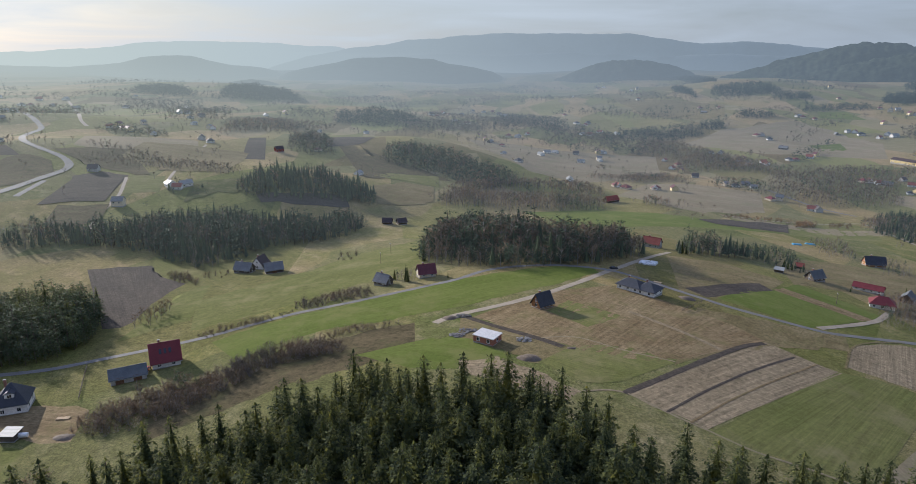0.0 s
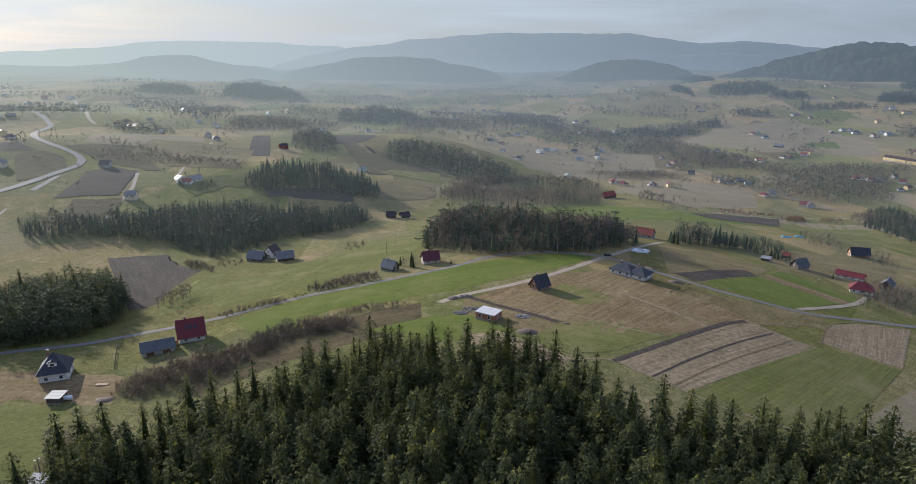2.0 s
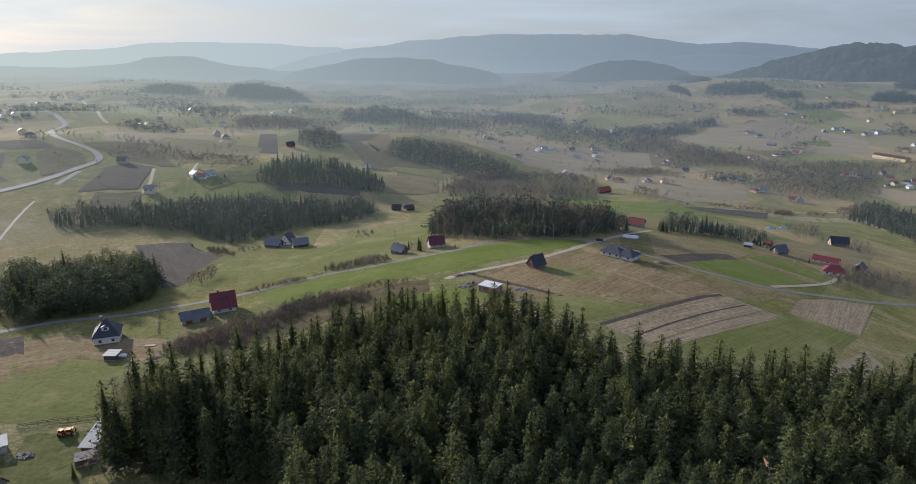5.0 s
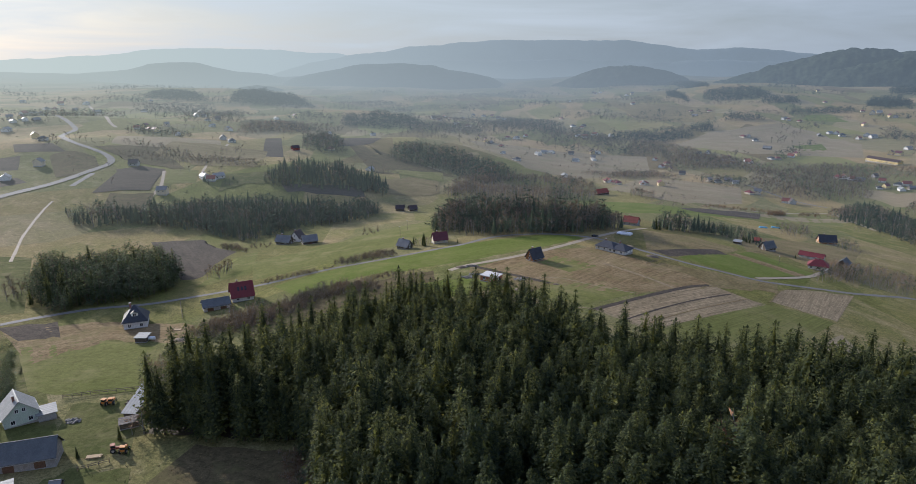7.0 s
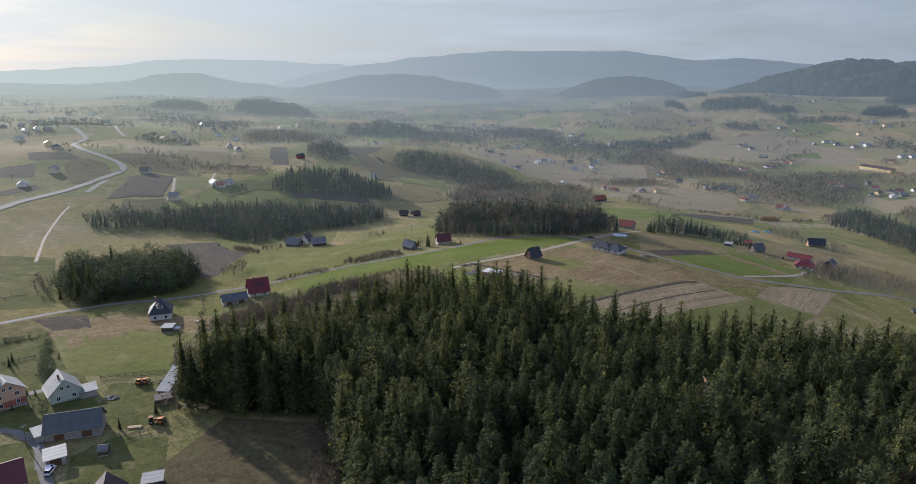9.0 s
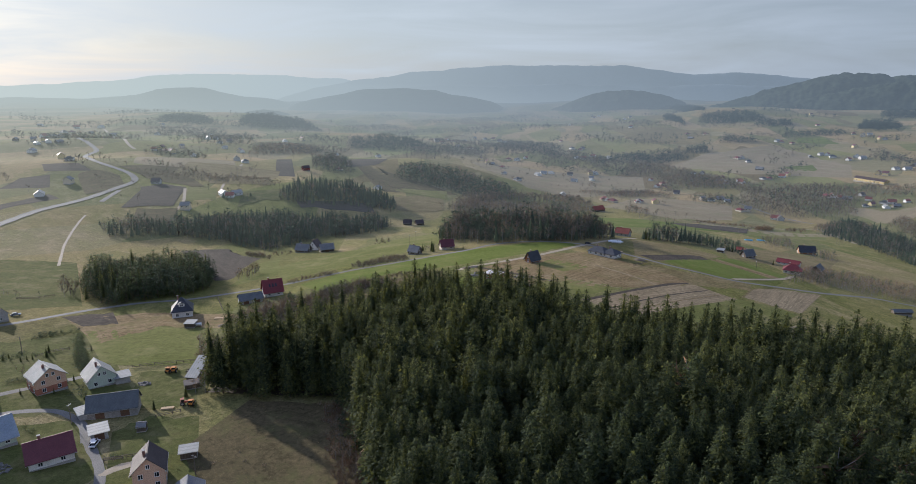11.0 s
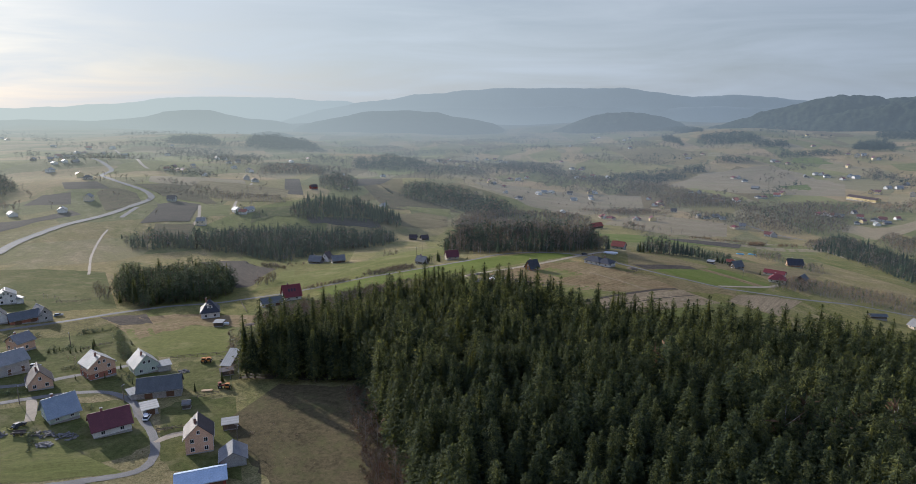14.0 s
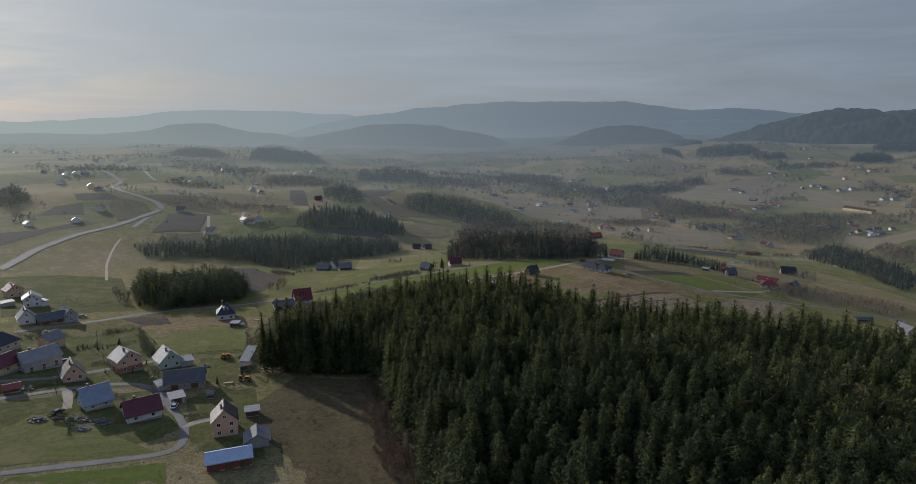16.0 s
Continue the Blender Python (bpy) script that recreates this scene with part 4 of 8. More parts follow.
def spruce_shape(seed, whorls, per, sprays, wide=0.14, start=0.12):
    """A spruce one metre tall: tapered trunk, dense dark core, uneven boughs that end in drooping sprays."""
    rng = np.random.default_rng(seed)
    s = Shape()
    s.tube((0, 0, 0), (0, 0, 0.95), 0.011, 0.002, 0)
    core = 7
    for i in range(core):
        t = 2 * math.pi * i / core
        r = wide * 0.5 * rng.uniform(0.8, 1.2)
        a, b = np.array((r * math.cos(t), r * math.sin(t), start + 0.02)), np.array((r * math.cos(t + 0.95), r * math.sin(t + 0.95), start + 0.02))
        s.tri(a, b, (0, 0, 0.93), 1)
    lean = rng.uniform(0, 6.28)
    for w in range(whorls):
        f = min(max((w + rng.uniform(-0.3, 0.3)) / whorls, 0), 0.98)
        z = start + (0.975 - start) * f
        reach = wide * (1 - f) ** 0.7 * (0.75 + 0.25 * min(1, f * 5)) * rng.uniform(0.82, 1.12) + 0.016
        count = max(5, int(per * (1 - 0.35 * f)))
        off = rng.uniform(0, 6.28)
        for b in range(count):
            t = off + 2 * math.pi * b / count + rng.normal(0, 0.2)
            length = reach * rng.uniform(0.62, 1.12) * (1 + 0.12 * math.cos(t - lean))
            d = np.array((math.cos(t), math.sin(t), 0))
            side = np.array((-d[1], d[0], 0))
            drop = length * (0.45 - 0.55 * f) * rng.uniform(0.6, 1.3)
            for i in range(sprays):
                p = 0.3 + 0.7 * (i + rng.uniform(0, 1)) / sprays
                q = np.array((0, 0, z)) + d * length * p + side * rng.normal(0, 0.16) * length + np.array((0, 0, -drop * p * p + rng.normal(0, 0.012)))
                size = (0.185 * length + 0.010) * rng.uniform(0.7, 1.2)
                o = d * size * rng.uniform(0.5, 1.0) + side * size * rng.normal(0, 0.35) + np.array((0, 0, size * rng.uniform(-0.75, 0.15)))
                g = side * size * rng.choice((-1, 1)) * rng.uniform(0.45, 0.8) + np.array((0, 0, size * rng.uniform(-0.6, 0.1)))
                s.tri(q - o * 0.4, q + o * 0.7, q + g, 1)
    for k in range(3):
        t = k * 2.1 + rng.uniform(0, 1)
        s.tri((0.016 * math.cos(t), 0.016 * math.sin(t), 0.94), (0.016 * math.cos(t + 1.8), 0.016 * math.sin(t + 1.8), 0.945), (0, 0, 0.98), 1)
    return s.arrays()


def pine_shape(seed, clumps, leaves, bare=0.45, wide=0.15, spray=1.0):
    """A pine one metre tall: bare lower stem, short limbs, a loose crown of needle clumps."""
    rng = np.random.default_rng(seed)
    s = Shape()
    lean = rng.normal(0, 0.015, 2)
    s.tube((0, 0, 0), (lean[0], lean[1], 0.93), 0.012, 0.003, 0)
    for c in range(clumps):
        h = bare + (0.97 - bare) * (c + rng.uniform(0, 1)) / clumps
        room = wide * math.sin(min(1.0, (1.02 - h) / (1.02 - bare) * 1.25 + 0.12) * math.pi / 2)
        t, r = rng.uniform(0, 6.28), room * rng.uniform(0.35, 1.0)
        o = np.array((r * math.cos(t), r * math.sin(t), h))
        base = np.array((lean[0] * h, lean[1] * h, h - 0.05))
        s.tri(base, base + (0, 0, 0.008), o, 0)
        size = room * 0.55 + 0.03
        for _ in range(leaves):
            q = o + rng.normal(0, 1, 3) * size * (0.48, 0.48, 0.26)
            a, b = rng.normal(0, 1, 3) * size * spray * (0.3, 0.3, 0.17), rng.normal(0, 1, 3) * size * spray * (0.3, 0.3, 0.17)
            s.tri(q, q + a, q + b, 1)
    return s.arrays()


def bare_shape(seed, limbs, twigs, spread=0.24, thick=0.0055):
    """A leafless tree one metre tall: trunk, rising limbs and a fine brush of twigs."""
    rng = np.random.default_rng(seed)
    s = Shape()
    s.tube((0, 0, 0), (0.01, 0, 0.45), 0.014, 0.009, 0)
    s.tube((0.01, 0, 0.45), (0.0, 0.01, 0.9), 0.009, 0.002, 0, 3)
    for i in range(limbs):
        h = rng.uniform(0.22, 0.72)
        t = rng.uniform(0, 6.28)
        r = spread * rng.uniform(0.5, 1.0) * math.sin(min(1, (1.05 - h) * 1.35) * math.pi / 2)
        tip = np.array((r * math.cos(t), r * math.sin(t), min(0.99, h + r * rng.uniform(0.7, 1.5))))
        foot = np.array((0.01, 0, h))
        s.tube(foot, tip, 0.006, 0.0012, 0, 3)
        for _ in range(twigs):
            p = rng.uniform(0.3, 1.0)
            a = foot * (1 - p) + tip * p
            e = a + np.array((*(rng.normal(0, 1, 2) * 0.075 + np.array((math.cos(t), math.sin(t))) * 0.03), rng.uniform(0.01, 0.13)))
            w = rng.normal(0, 1, 3) * thick
            s.tri(a - w, a + w, e, 1)
    return s.arrays()


def bush_shape(seed, stems, twigs, spread=0.5):
    """A leafless bush one metre tall: many stems fanning from the foot, with twigs."""
    rng = np.random.default_rng(seed)
    s = Shape()
    for _ in range(stems):
        t, r = rng.uniform(0, 6.28), spread * rng.uniform(0.15, 1.0) ** 0.7
        foot = np.array((math.cos(t) * 0.12 * r, math.sin(t) * 0.12 * r, 0))
        tip = np.array((r * math.cos(t), r * math.sin(t), rng.uniform(0.6, 1.0) * (1 - 0.45 * (r / spread) ** 2)))
        s.tube(foot, tip, 0.010, 0.002, 0, 3)
        for _ in range(twigs):
            p = rng.uniform(0.25, 1.0)
            a = foot * (1 - p) + tip * p
            e = a + rng.normal(0, 1, 3) * (0.13, 0.13, 0.09) + (0, 0, 0.08)
            w = rng.normal(0, 1, 3) * 0.009
            s.tri(a - w, a + w, e, 1)
    return s.arrays()


SPRUCE_FINE = [spruce_shape(10 + i, 22, 12, 12, 0.162 + 0.018 * (i % 3)) for i in range(8)]
SPRUCE_MID = [spruce_shape(30 + i, 18, 11, 9, 0.162 + 0.018 * (i % 3)) for i in range(8)]
SPRUCE_TOP = [spruce_shape(40 + i, 13, 11, 9, 0.128 + 0.018 * (i % 3), 0.42) for i in range(8)]
SPRUCE_FAR = [spruce_shape(50 + i, 10, 7, 5, 0.25) for i in range(6)]
PINE_MID = [pine_shape(70 + i, 24, 16, 0.10 + 0.07 * (i % 3), 0.175, 0.95) for i in range(6)]
PINE_FAR = [pine_shape(75 + i, 12, 11, 0.10 + 0.07 * (i % 3), 0.19, 1.35) for i in range(6)]
BARE_MID = [bare_shape(90 + i, 13, 9) for i in range(6)]
BARE_FAR = [bare_shape(110 + i, 9, 6, 0.28) for i in range(4)]
SPRUCE_DOT = [pine_shape(150 + i, 6, 6, 0.12, 0.25, 2.0) for i in range(5)]
BARE_DOT = [bare_shape(160 + i, 5, 7, 0.32, 0.018) for i in range(5)]
BUSH_MID = [bush_shape(130 + i, 13, 9) for i in range(5)]
# what grows in a wood: (shapes, share, trunk material, crown material)
PINES = ((PINE_MID, 0.92, M_BARK, M_PINE), (SPRUCE_MID, 0.08, M_BARK, M_NEEDLE))
CREST = ((SPRUCE_FAR, 0.2, M_BARK, hazed(M_PINE)), (PINE_FAR, 0.35, M_BARK, hazed(M_PINE)), (BARE_MID, 0.45, M_BIRCH, hazed(M_TWIG)))
BARE = ((BARE_MID, 0.93, M_BIRCH, M_TWIG), (PINE_MID, 0.07, M_BARK, M_PINE))
FAR_SPRUCES = ((SPRUCE_FAR, 0.6, M_BARK, hazed(M_PINE)), (PINE_FAR, 0.3, M_BARK, hazed(M_PINE)), (BARE_FAR, 0.10, M_BIRCH, hazed(M_TWIG)))
FAR_MIXED = ((SPRUCE_FAR, 0.3, M_BARK, hazed(M_PINE)), (PINE_FAR, 0.42, M_BARK, hazed(M_PINE)), (BARE_FAR, 0.28, M_BIRCH, hazed(M_TWIG)))
FAR_BARE = ((BARE_FAR, 0.9, M_BIRCH, hazed(M_TWIG)), (PINE_FAR, 0.1, M_BARK, hazed(M_PINE)))
DOT_SPRUCES = ((SPRUCE_DOT, 0.8, M_BARK, hazed(M_PINE)), (BARE_DOT, 0.2, M_BIRCH, hazed(M_TWIG)))
DOT_MIXED = ((SPRUCE_DOT, 0.55, M_BARK, hazed(M_PINE)), (BARE_DOT, 0.45, M_BIRCH, hazed(M_TWIG)))
DOT_BARE = ((BARE_DOT, 0.9, M_BIRCH, hazed(M_TWIG)), (SPRUCE_DOT, 0.1, M_BARK, hazed(M_PINE)))
HEDGE_SHAPES = [pine_shape(180 + i, 9, 16, 0.08, 0.45) for i in range(4)]
HEDGE = ((HEDGE_SHAPES, 1.0, M_BARK, M_PINE),)
# far woods of the backdrop, with haze painted into their materials as emission
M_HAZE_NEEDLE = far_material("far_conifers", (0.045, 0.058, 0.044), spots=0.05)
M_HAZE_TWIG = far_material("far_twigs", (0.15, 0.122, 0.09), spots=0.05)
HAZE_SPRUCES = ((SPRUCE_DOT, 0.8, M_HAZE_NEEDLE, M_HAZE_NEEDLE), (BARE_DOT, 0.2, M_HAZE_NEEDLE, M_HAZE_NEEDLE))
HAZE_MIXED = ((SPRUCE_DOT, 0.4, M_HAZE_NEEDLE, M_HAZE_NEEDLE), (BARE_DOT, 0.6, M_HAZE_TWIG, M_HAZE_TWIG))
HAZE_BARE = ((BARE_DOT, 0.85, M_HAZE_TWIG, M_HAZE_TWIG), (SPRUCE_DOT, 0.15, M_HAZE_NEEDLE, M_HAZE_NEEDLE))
BRUSH = ((BUSH_MID, 0.8, M_BIRCH, M_RUST), (BUSH_MID[:2], 0.2, M_BIRCH, M_TWIG))
RUSSET = ((BARE_MID, 0.6, M_BIRCH, M_RUST), (BARE_MID[:3], 0.4, M_BIRCH, M_TWIG))
BUSHES = ((BUSH_MID, 1.0, M_BIRCH, M_TWIG),)


def planted(name, plants, shapes_mats):
    """Many plants as one mesh. plants: rows of x, y, height, turn, kind, variant, girth."""
    mats, vs, fs, ks, base = [], [], [], [], 0
    for shapes, _, trunk, crown in shapes_mats:
        for m in (trunk, crown):
            if m not in mats:
                mats.append(m)
    heights = land([p[0] for p in plants], [p[1] for p in plants])
    for (x, y, h, turn, kind, variant, girth), z in zip(plants, heights):
        shapes, _, trunk, crown = shapes_mats[kind]
        v, f, k = shapes[variant % len(shapes)]
        c, s = math.cos(turn), math.sin(turn)
        w = np.empty_like(v)
        w[:, 0] = x + (v[:, 0] * c - v[:, 1] * s) * h * girth
        w[:, 1] = y + (v[:, 0] * s + v[:, 1] * c) * h * girth
        w[:, 2] = z - 0.15 + v[:, 2] * h
        vs.append(w)
        fs.append(f + base)
        ks.append(np.where(k == 0, mats.index(trunk), mats.index(crown)))
        base += len(v)
    v, f, k = np.concatenate(vs), np.concatenate(fs), np.concatenate(ks)
    me = bpy.data.meshes.new(name)
    me.vertices.add(len(v))
    me.vertices.foreach_set("co", v.ravel())
    me.loops.add(len(f) * 3)
    me.loops.foreach_set("vertex_index", f.ravel())
    me.polygons.add(len(f))
    me.polygons.foreach_set("loop_start", np.arange(len(f)) * 3)
    for m in mats:
        me.materials.append(m)
    me.polygons.foreach_set("material_index", k)
    me.update()
    me.validate()
    return new(name, me)


def single_tree(name, shape, trunk, crown, label, category, group=""):
    """One tree as a thing with a trunk and a crown, one metre tall at the origin."""
    v, f, k = shape
    root = new(name)
    tagged(root, label, category, group)
    for part_name, which, material in (("trunk", 0, trunk), ("crown", 1, crown)):
        g = f[k == which]
        used, back = np.unique(g, return_inverse=True)
        me = mesh_of(part_name, v[used].tolist(), back.reshape(-1, 3).tolist(), [material])
        ob = new(part_name, me)
        ob.parent = root
    return root


def tree_pose(x, y, h, turn, girth=1.0):
    return Matrix.Translation((x, y, ground(x, y) - 0.15)) @ Matrix.Rotation(turn, 4, "Z") @ Matrix.Diagonal((h * girth, h * girth, h, 1))


def stand(tree, m):
    copy = copy_thing(tree, m)
    copy.matrix_basis = m
    return copy


def scatter(near, far, gap, seed):
    rng = np.random.default_rng(seed)
    a, la = resample(near, 40)
    b, lb = resample(far, 40)
    width = np.hypot(*(b - a).T).mean()
    count = max(3, int((la + lb) / 2 * max(width, gap * 0.8) / (gap * gap)))
    pts, tries = [], 0
    cell = {}
    while len(pts) < count and tries < count * 8:
        tries += 1
        u, v = rng.uniform(0, 39), rng.uniform(0, 1)
        i, k = int(u), u - int(u)
        p = (a[i] * (1 - k) + a[min(i + 1, 39)] * k) * (1 - v) + (b[i] * (1 - k) + b[min(i + 1, 39)] * k) * v
        p = p + rng.normal(0, gap * 0.3, 2)
        key = (int(p[0] // gap), int(p[1] // gap))
        if any((p[0] - q[0]) ** 2 + (p[1] - q[1]) ** 2 < (gap * 0.62) ** 2 for dx in (-1, 0, 1) for dy in (-1, 0, 1) for q in cell.get((key[0] + dx, key[1] + dy), ())):
            continue
        cell.setdefault(key, []).append(p)
        pts.append((p[0], p[1], 0.58 + 0.42 * min(1.0, 5 * v, 5 * (1 - v), u / 4, (39 - u) / 4)))
    return pts, rng


def wood(label, near, far, mix, gap, tall, name="woodland"):
    """A wood between two edge lines, too dense to count tree by tree."""
    if any(mix is k for k in (HAZE_SPRUCES, HAZE_MIXED, HAZE_BARE, DOT_SPRUCES)):
        gap = 4.8 + 0.3 * gap if any(mix is k for k in (HAZE_SPRUCES, DOT_SPRUCES)) else 7.0 + 0.42 * gap
    pts, rng = scatter(near, far, gap, int(abs(near[0][0] * 13 + far[-1][1] * 7)))
    shares = np.cumsum([m[1] for m in mix])
    plants = []
    for p in pts:
        kind = int(np.searchsorted(shares, rng.uniform(0, shares[-1] * 0.9999)))
        girth = rng.uniform(0.85, 1.25) * (1.0 if gap < 7 else min(1.6, gap / 6.5))
        plants.append((p[0], p[1], tall * p[2] * rng.uniform(0.68, 1.12) * (1 + 0.4 * noise.noise(Vector((p[0] / 25, p[1] / 25, 3))) + 0.25 * noise.noise(Vector((p[0] / 8, p[1] / 8, 7)))), rng.uniform(0, 6.28), kind, int(rng.integers(0, 99)), girth))
    ob = planted(name, plants, mix)
    return tagged(ob, label, "hedge" if mix is HEDGE else "thicket" if mix is BUSHES or mix is BRUSH else "woodland", kind="stuff")


# ---- the spruce wood under the camera ----
WOOD_EDGE = [(-102, 86), (-97, 99), (-85, 112), (-70, 120), (-56, 131), (-34, 148), (-13, 147), (6, 148), (21, 138), (30, 127), (43, 120),
             (56, 115), (76, 119), (109, 122), (175, 130), (230, 130), (230, -52), (2, -52), (-9, -17), (-20, 7), (-39, 53), (-52, 82), (-76, 83)]


def inside(x, y, edge):
    hit = False
    for (x1, y1), (x2, y2) in zip(edge, edge[1:] + edge[:1]):
        if (y1 > y) != (y2 > y) and x < (x2 - x1) * (y - y1) / (y2 - y1) + x1:
            hit = not hit
    return hit


def spruce_wood():
    rng = np.random.default_rng(5)
    pts, cell, gap = [], {}, 3.9
    for _ in range(26000):
        p = (rng.uniform(-104, 230), rng.uniform(-52, 150))
        if not inside(p[0], p[1], WOOD_EDGE):
            continue
        key = (int(p[0] // gap), int(p[1] // gap))
        if any((p[0] - q[0]) ** 2 + (p[1] - q[1]) ** 2 < gap * gap for dx in (-1, 0, 1) for dy in (-1, 0, 1) for q in cell.get((key[0] + dx, key[1] + dy), ())):
            continue
        cell.setdefault(key, []).append(p)
        pts.append(p)
    # the trees of the stretch that the path comes nearest to are things of their own
    order = sorted(pts, key=lambda p: abs(p[0] - 17) * 0.8 + abs(p[1] - 14))
    near, rest = order[:290], order[290:]
    kinds = [single_tree("spruce_tree", s, M_BARK, M_NEEDLE, "tall dark green spruce in a dense stand", "spruce", "spruces of the near wood") for s in SPRUCE_FINE]

    def size(p):
        h = 25.4 + 3.0 * noise.noise(Vector((p[0] / 15, p[1] / 15, 0.3))) + rng.normal(0, 2.6)
        return max(15.0, h + 1.2 * min(1.0, max(0.0, (p[0] - 23) / 69)))

    for i, p in enumerate(near):
        m = tree_pose(p[0], p[1], size(p), rng.uniform(0, 6.28), rng.uniform(0.85, 1.3))
        if i < len(kinds):
            kinds[i].matrix_basis = m
        else:
            stand(kinds[int(rng.integers(0, len(kinds)))], m)
    # trees inside the wood carry green on their upper half only
    mix = ((SPRUCE_MID, 1, M_BARK, M_NEEDLE), (SPRUCE_TOP, 1, M_BARK, M_NEEDLE))

    def deep(p):
        return all(inside(p[0] + dx, p[1] + dy, WOOD_EDGE) for dx, dy in ((11, 0), (-11, 0), (0, 11), (0, -11)))

    plants = [(p[0], p[1], size(p), rng.uniform(0, 6.28), 1 if deep(p) else 0, int(rng.integers(0, 99)), rng.uniform(0.9, 1.3)) for p in rest]
    tagged(planted("spruce_wood", plants, mix), "dense dark spruce wood with pointed tops", "woodland", kind="stuff")
    # forest floor of needles
    field("brown needle litter under the spruces", [(-101, 87), (-46, 83), (-9, -17), (69, -51), (228, -51)],
          [(-97, 97), (-33, 143), (25, 122), (107, 110), (228, 114)], M_LITTER, name="forest_floor", category="forest floor")


M_LITTER = surface("needle_litter", (0.045, 0.035, 0.022), (0.075, 0.055, 0.035), 0.3, 3.0)
spruce_wood()

# a few bare russet trees stand among the spruces
for k, (bx, by) in enumerate([(82.6, 32.5), (72.1, 15.8), (85.8, 19.1), (107.2, 29.6), (52.8, 55.9)]):
    tree = single_tree("bare_tree", BARE_MID[k], M_BIRCH, M_RUST, "leafless russet tree among dark spruces", "tree", "bare trees in the spruce wood")
    tree.matrix_basis = tree_pose(bx, by, 29.0, k * 1.3, 1.0)

# ---- woods ----
wood("dark pine wood beside the lane", [(-215.6, 195), (-197, 185.4), (-187.1, 197), (-169.7, 203.6), (-165, 216.4), (-167, 232.5)],
     [(-241, 232.6), (-234.2, 248.8), (-222.5, 266.9), (-200.6, 271.9), (-188, 268.6), (-177, 254)], PINES, gap=4.4, tall=17.1)
wood("mixed spruce and bare wood on the slope", [(-305.7, 361.6), (-280.1, 392.8), (-227.4, 390.5), (-181.9, 357.1), (-163.9, 370.0), (-160.1, 414.6), (-138.3, 430.0), (-121.0, 443.8), (-110.3, 504.8)],
     [(-334.9, 396.8), (-293.4, 413.0), (-274.1, 429.4), (-263.3, 457.2), (-245.6, 486.8), (-220.8, 495.8), (-182.2, 481.7), (-149.5, 498.0), (-119.4, 524.3)], FAR_MIXED, gap=5.2, tall=17.1)
wood("pine and birch wood on the crest", [(-42.7, 340.1), (-16.8, 321.5), (13.1, 315.3), (42.9, 322.7), (80.5, 362.9)],
     [(-46.8, 420.2), (-32.3, 500), (-3.0, 480), (17.0, 375), (36.4, 380.0), (64.7, 385.2), (84.4, 388.6)], CREST, gap=4.8, tall=18.5)
wood("bare alder and birch wood in the hollow", [(-60.5, 635.8), (-4.5, 651.1), (55.3, 651.4), (109.8, 659.8)],
     [(-68.9, 691.0), (-5.4, 736.6), (62.0, 738.9), (116.5, 723.5)], FAR_BARE, gap=5.5, tall=15.3)
wood("row of pines and birches on the rise", [(109.4, 389.6), (136.5, 407.4), (169.8, 411.7)],
     [(123.5, 434.4), (152.8, 445.4), (178.8, 439.6)], FAR_MIXED, gap=5.0, tall=13.5)
wood("dark pine wood on the hillside", [(-238.0, 558.0), (-211.8, 551.8), (-178.4, 563.3), (-153.5, 570.2), (-118.3, 582.7)],
     [(-244.0, 595.2), (-228.8, 616.5), (-201.4, 641.2), (-162.7, 654.4), (-125.4, 619.1)], FAR_SPRUCES, gap=5.8, tall=16.5)
wood("dark wooded ridge", [(-167, 877), (-121, 842), (-83, 825), (-21, 765), (17, 806)],
     [(-166, 973), (-114, 949), (-73, 938), (-28, 884), (18, 864)], DOT_SPRUCES, gap=5.5, tall=16.2)
wood("bare wood in the valley", [(-54, 646), (-13, 769), (46, 796), (120, 751)],
     [(-62, 764), (-5, 806), (48, 833), (126, 830)], DOT_BARE, gap=6.1, tall=13.5)
wood("dark wooded knoll", [(-363, 1379), (-288, 1379), (-177, 1436)],
     [(-371, 1474), (-303, 1548), (-213, 1553)], HAZE_SPRUCES, gap=12.4, tall=16.2)
wood("dark wooded knoll", [(-755, 1717), (-665, 1753), (-574, 1890)],
     [(-825, 1942), (-808, 2111), (-649, 1989)], HAZE_SPRUCES, gap=19.0, tall=19.8)
wood("dark wooded knoll", [(-945, 1632), (-870, 1667), (-824, 1698)],
     [(-1034, 1821), (-1004, 1892), (-874, 1791)], HAZE_SPRUCES, gap=19.0, tall=18.0)
wood("bare riverside wood", [(353, 859), (393, 817), (437, 806), (503, 828)],
     [(425, 1060), (478, 1038), (557, 1073), (599, 1024)], DOT_BARE, gap=6.7, tall=11.7)
wood("bare riverside wood", [(280, 1032), (350, 1066), (420, 1045)],
     [(306, 1197), (372, 1211), (429, 1138)], DOT_BARE, gap=7.4, tall=11.7)
wood("bare riverside wood", [(190, 1244), (254, 1201), (327, 1242)],
     [(197, 1460), (269, 1432), (333, 1383)], HAZE_BARE, gap=10.5, tall=11.7)
wood("bare riverside wood", [(577, 978), (615, 946), (668, 936)],
     [(604, 1036), (650, 1013), (720, 1025)], DOT_BARE, gap=7.4, tall=11.7)
wood("dark spruce belt", [(289, 1469), (349, 1429), (424, 1447)],
     [(308, 1543), (365, 1504), (432, 1491)], HAZE_SPRUCES, gap=9.5, tall=14.4)
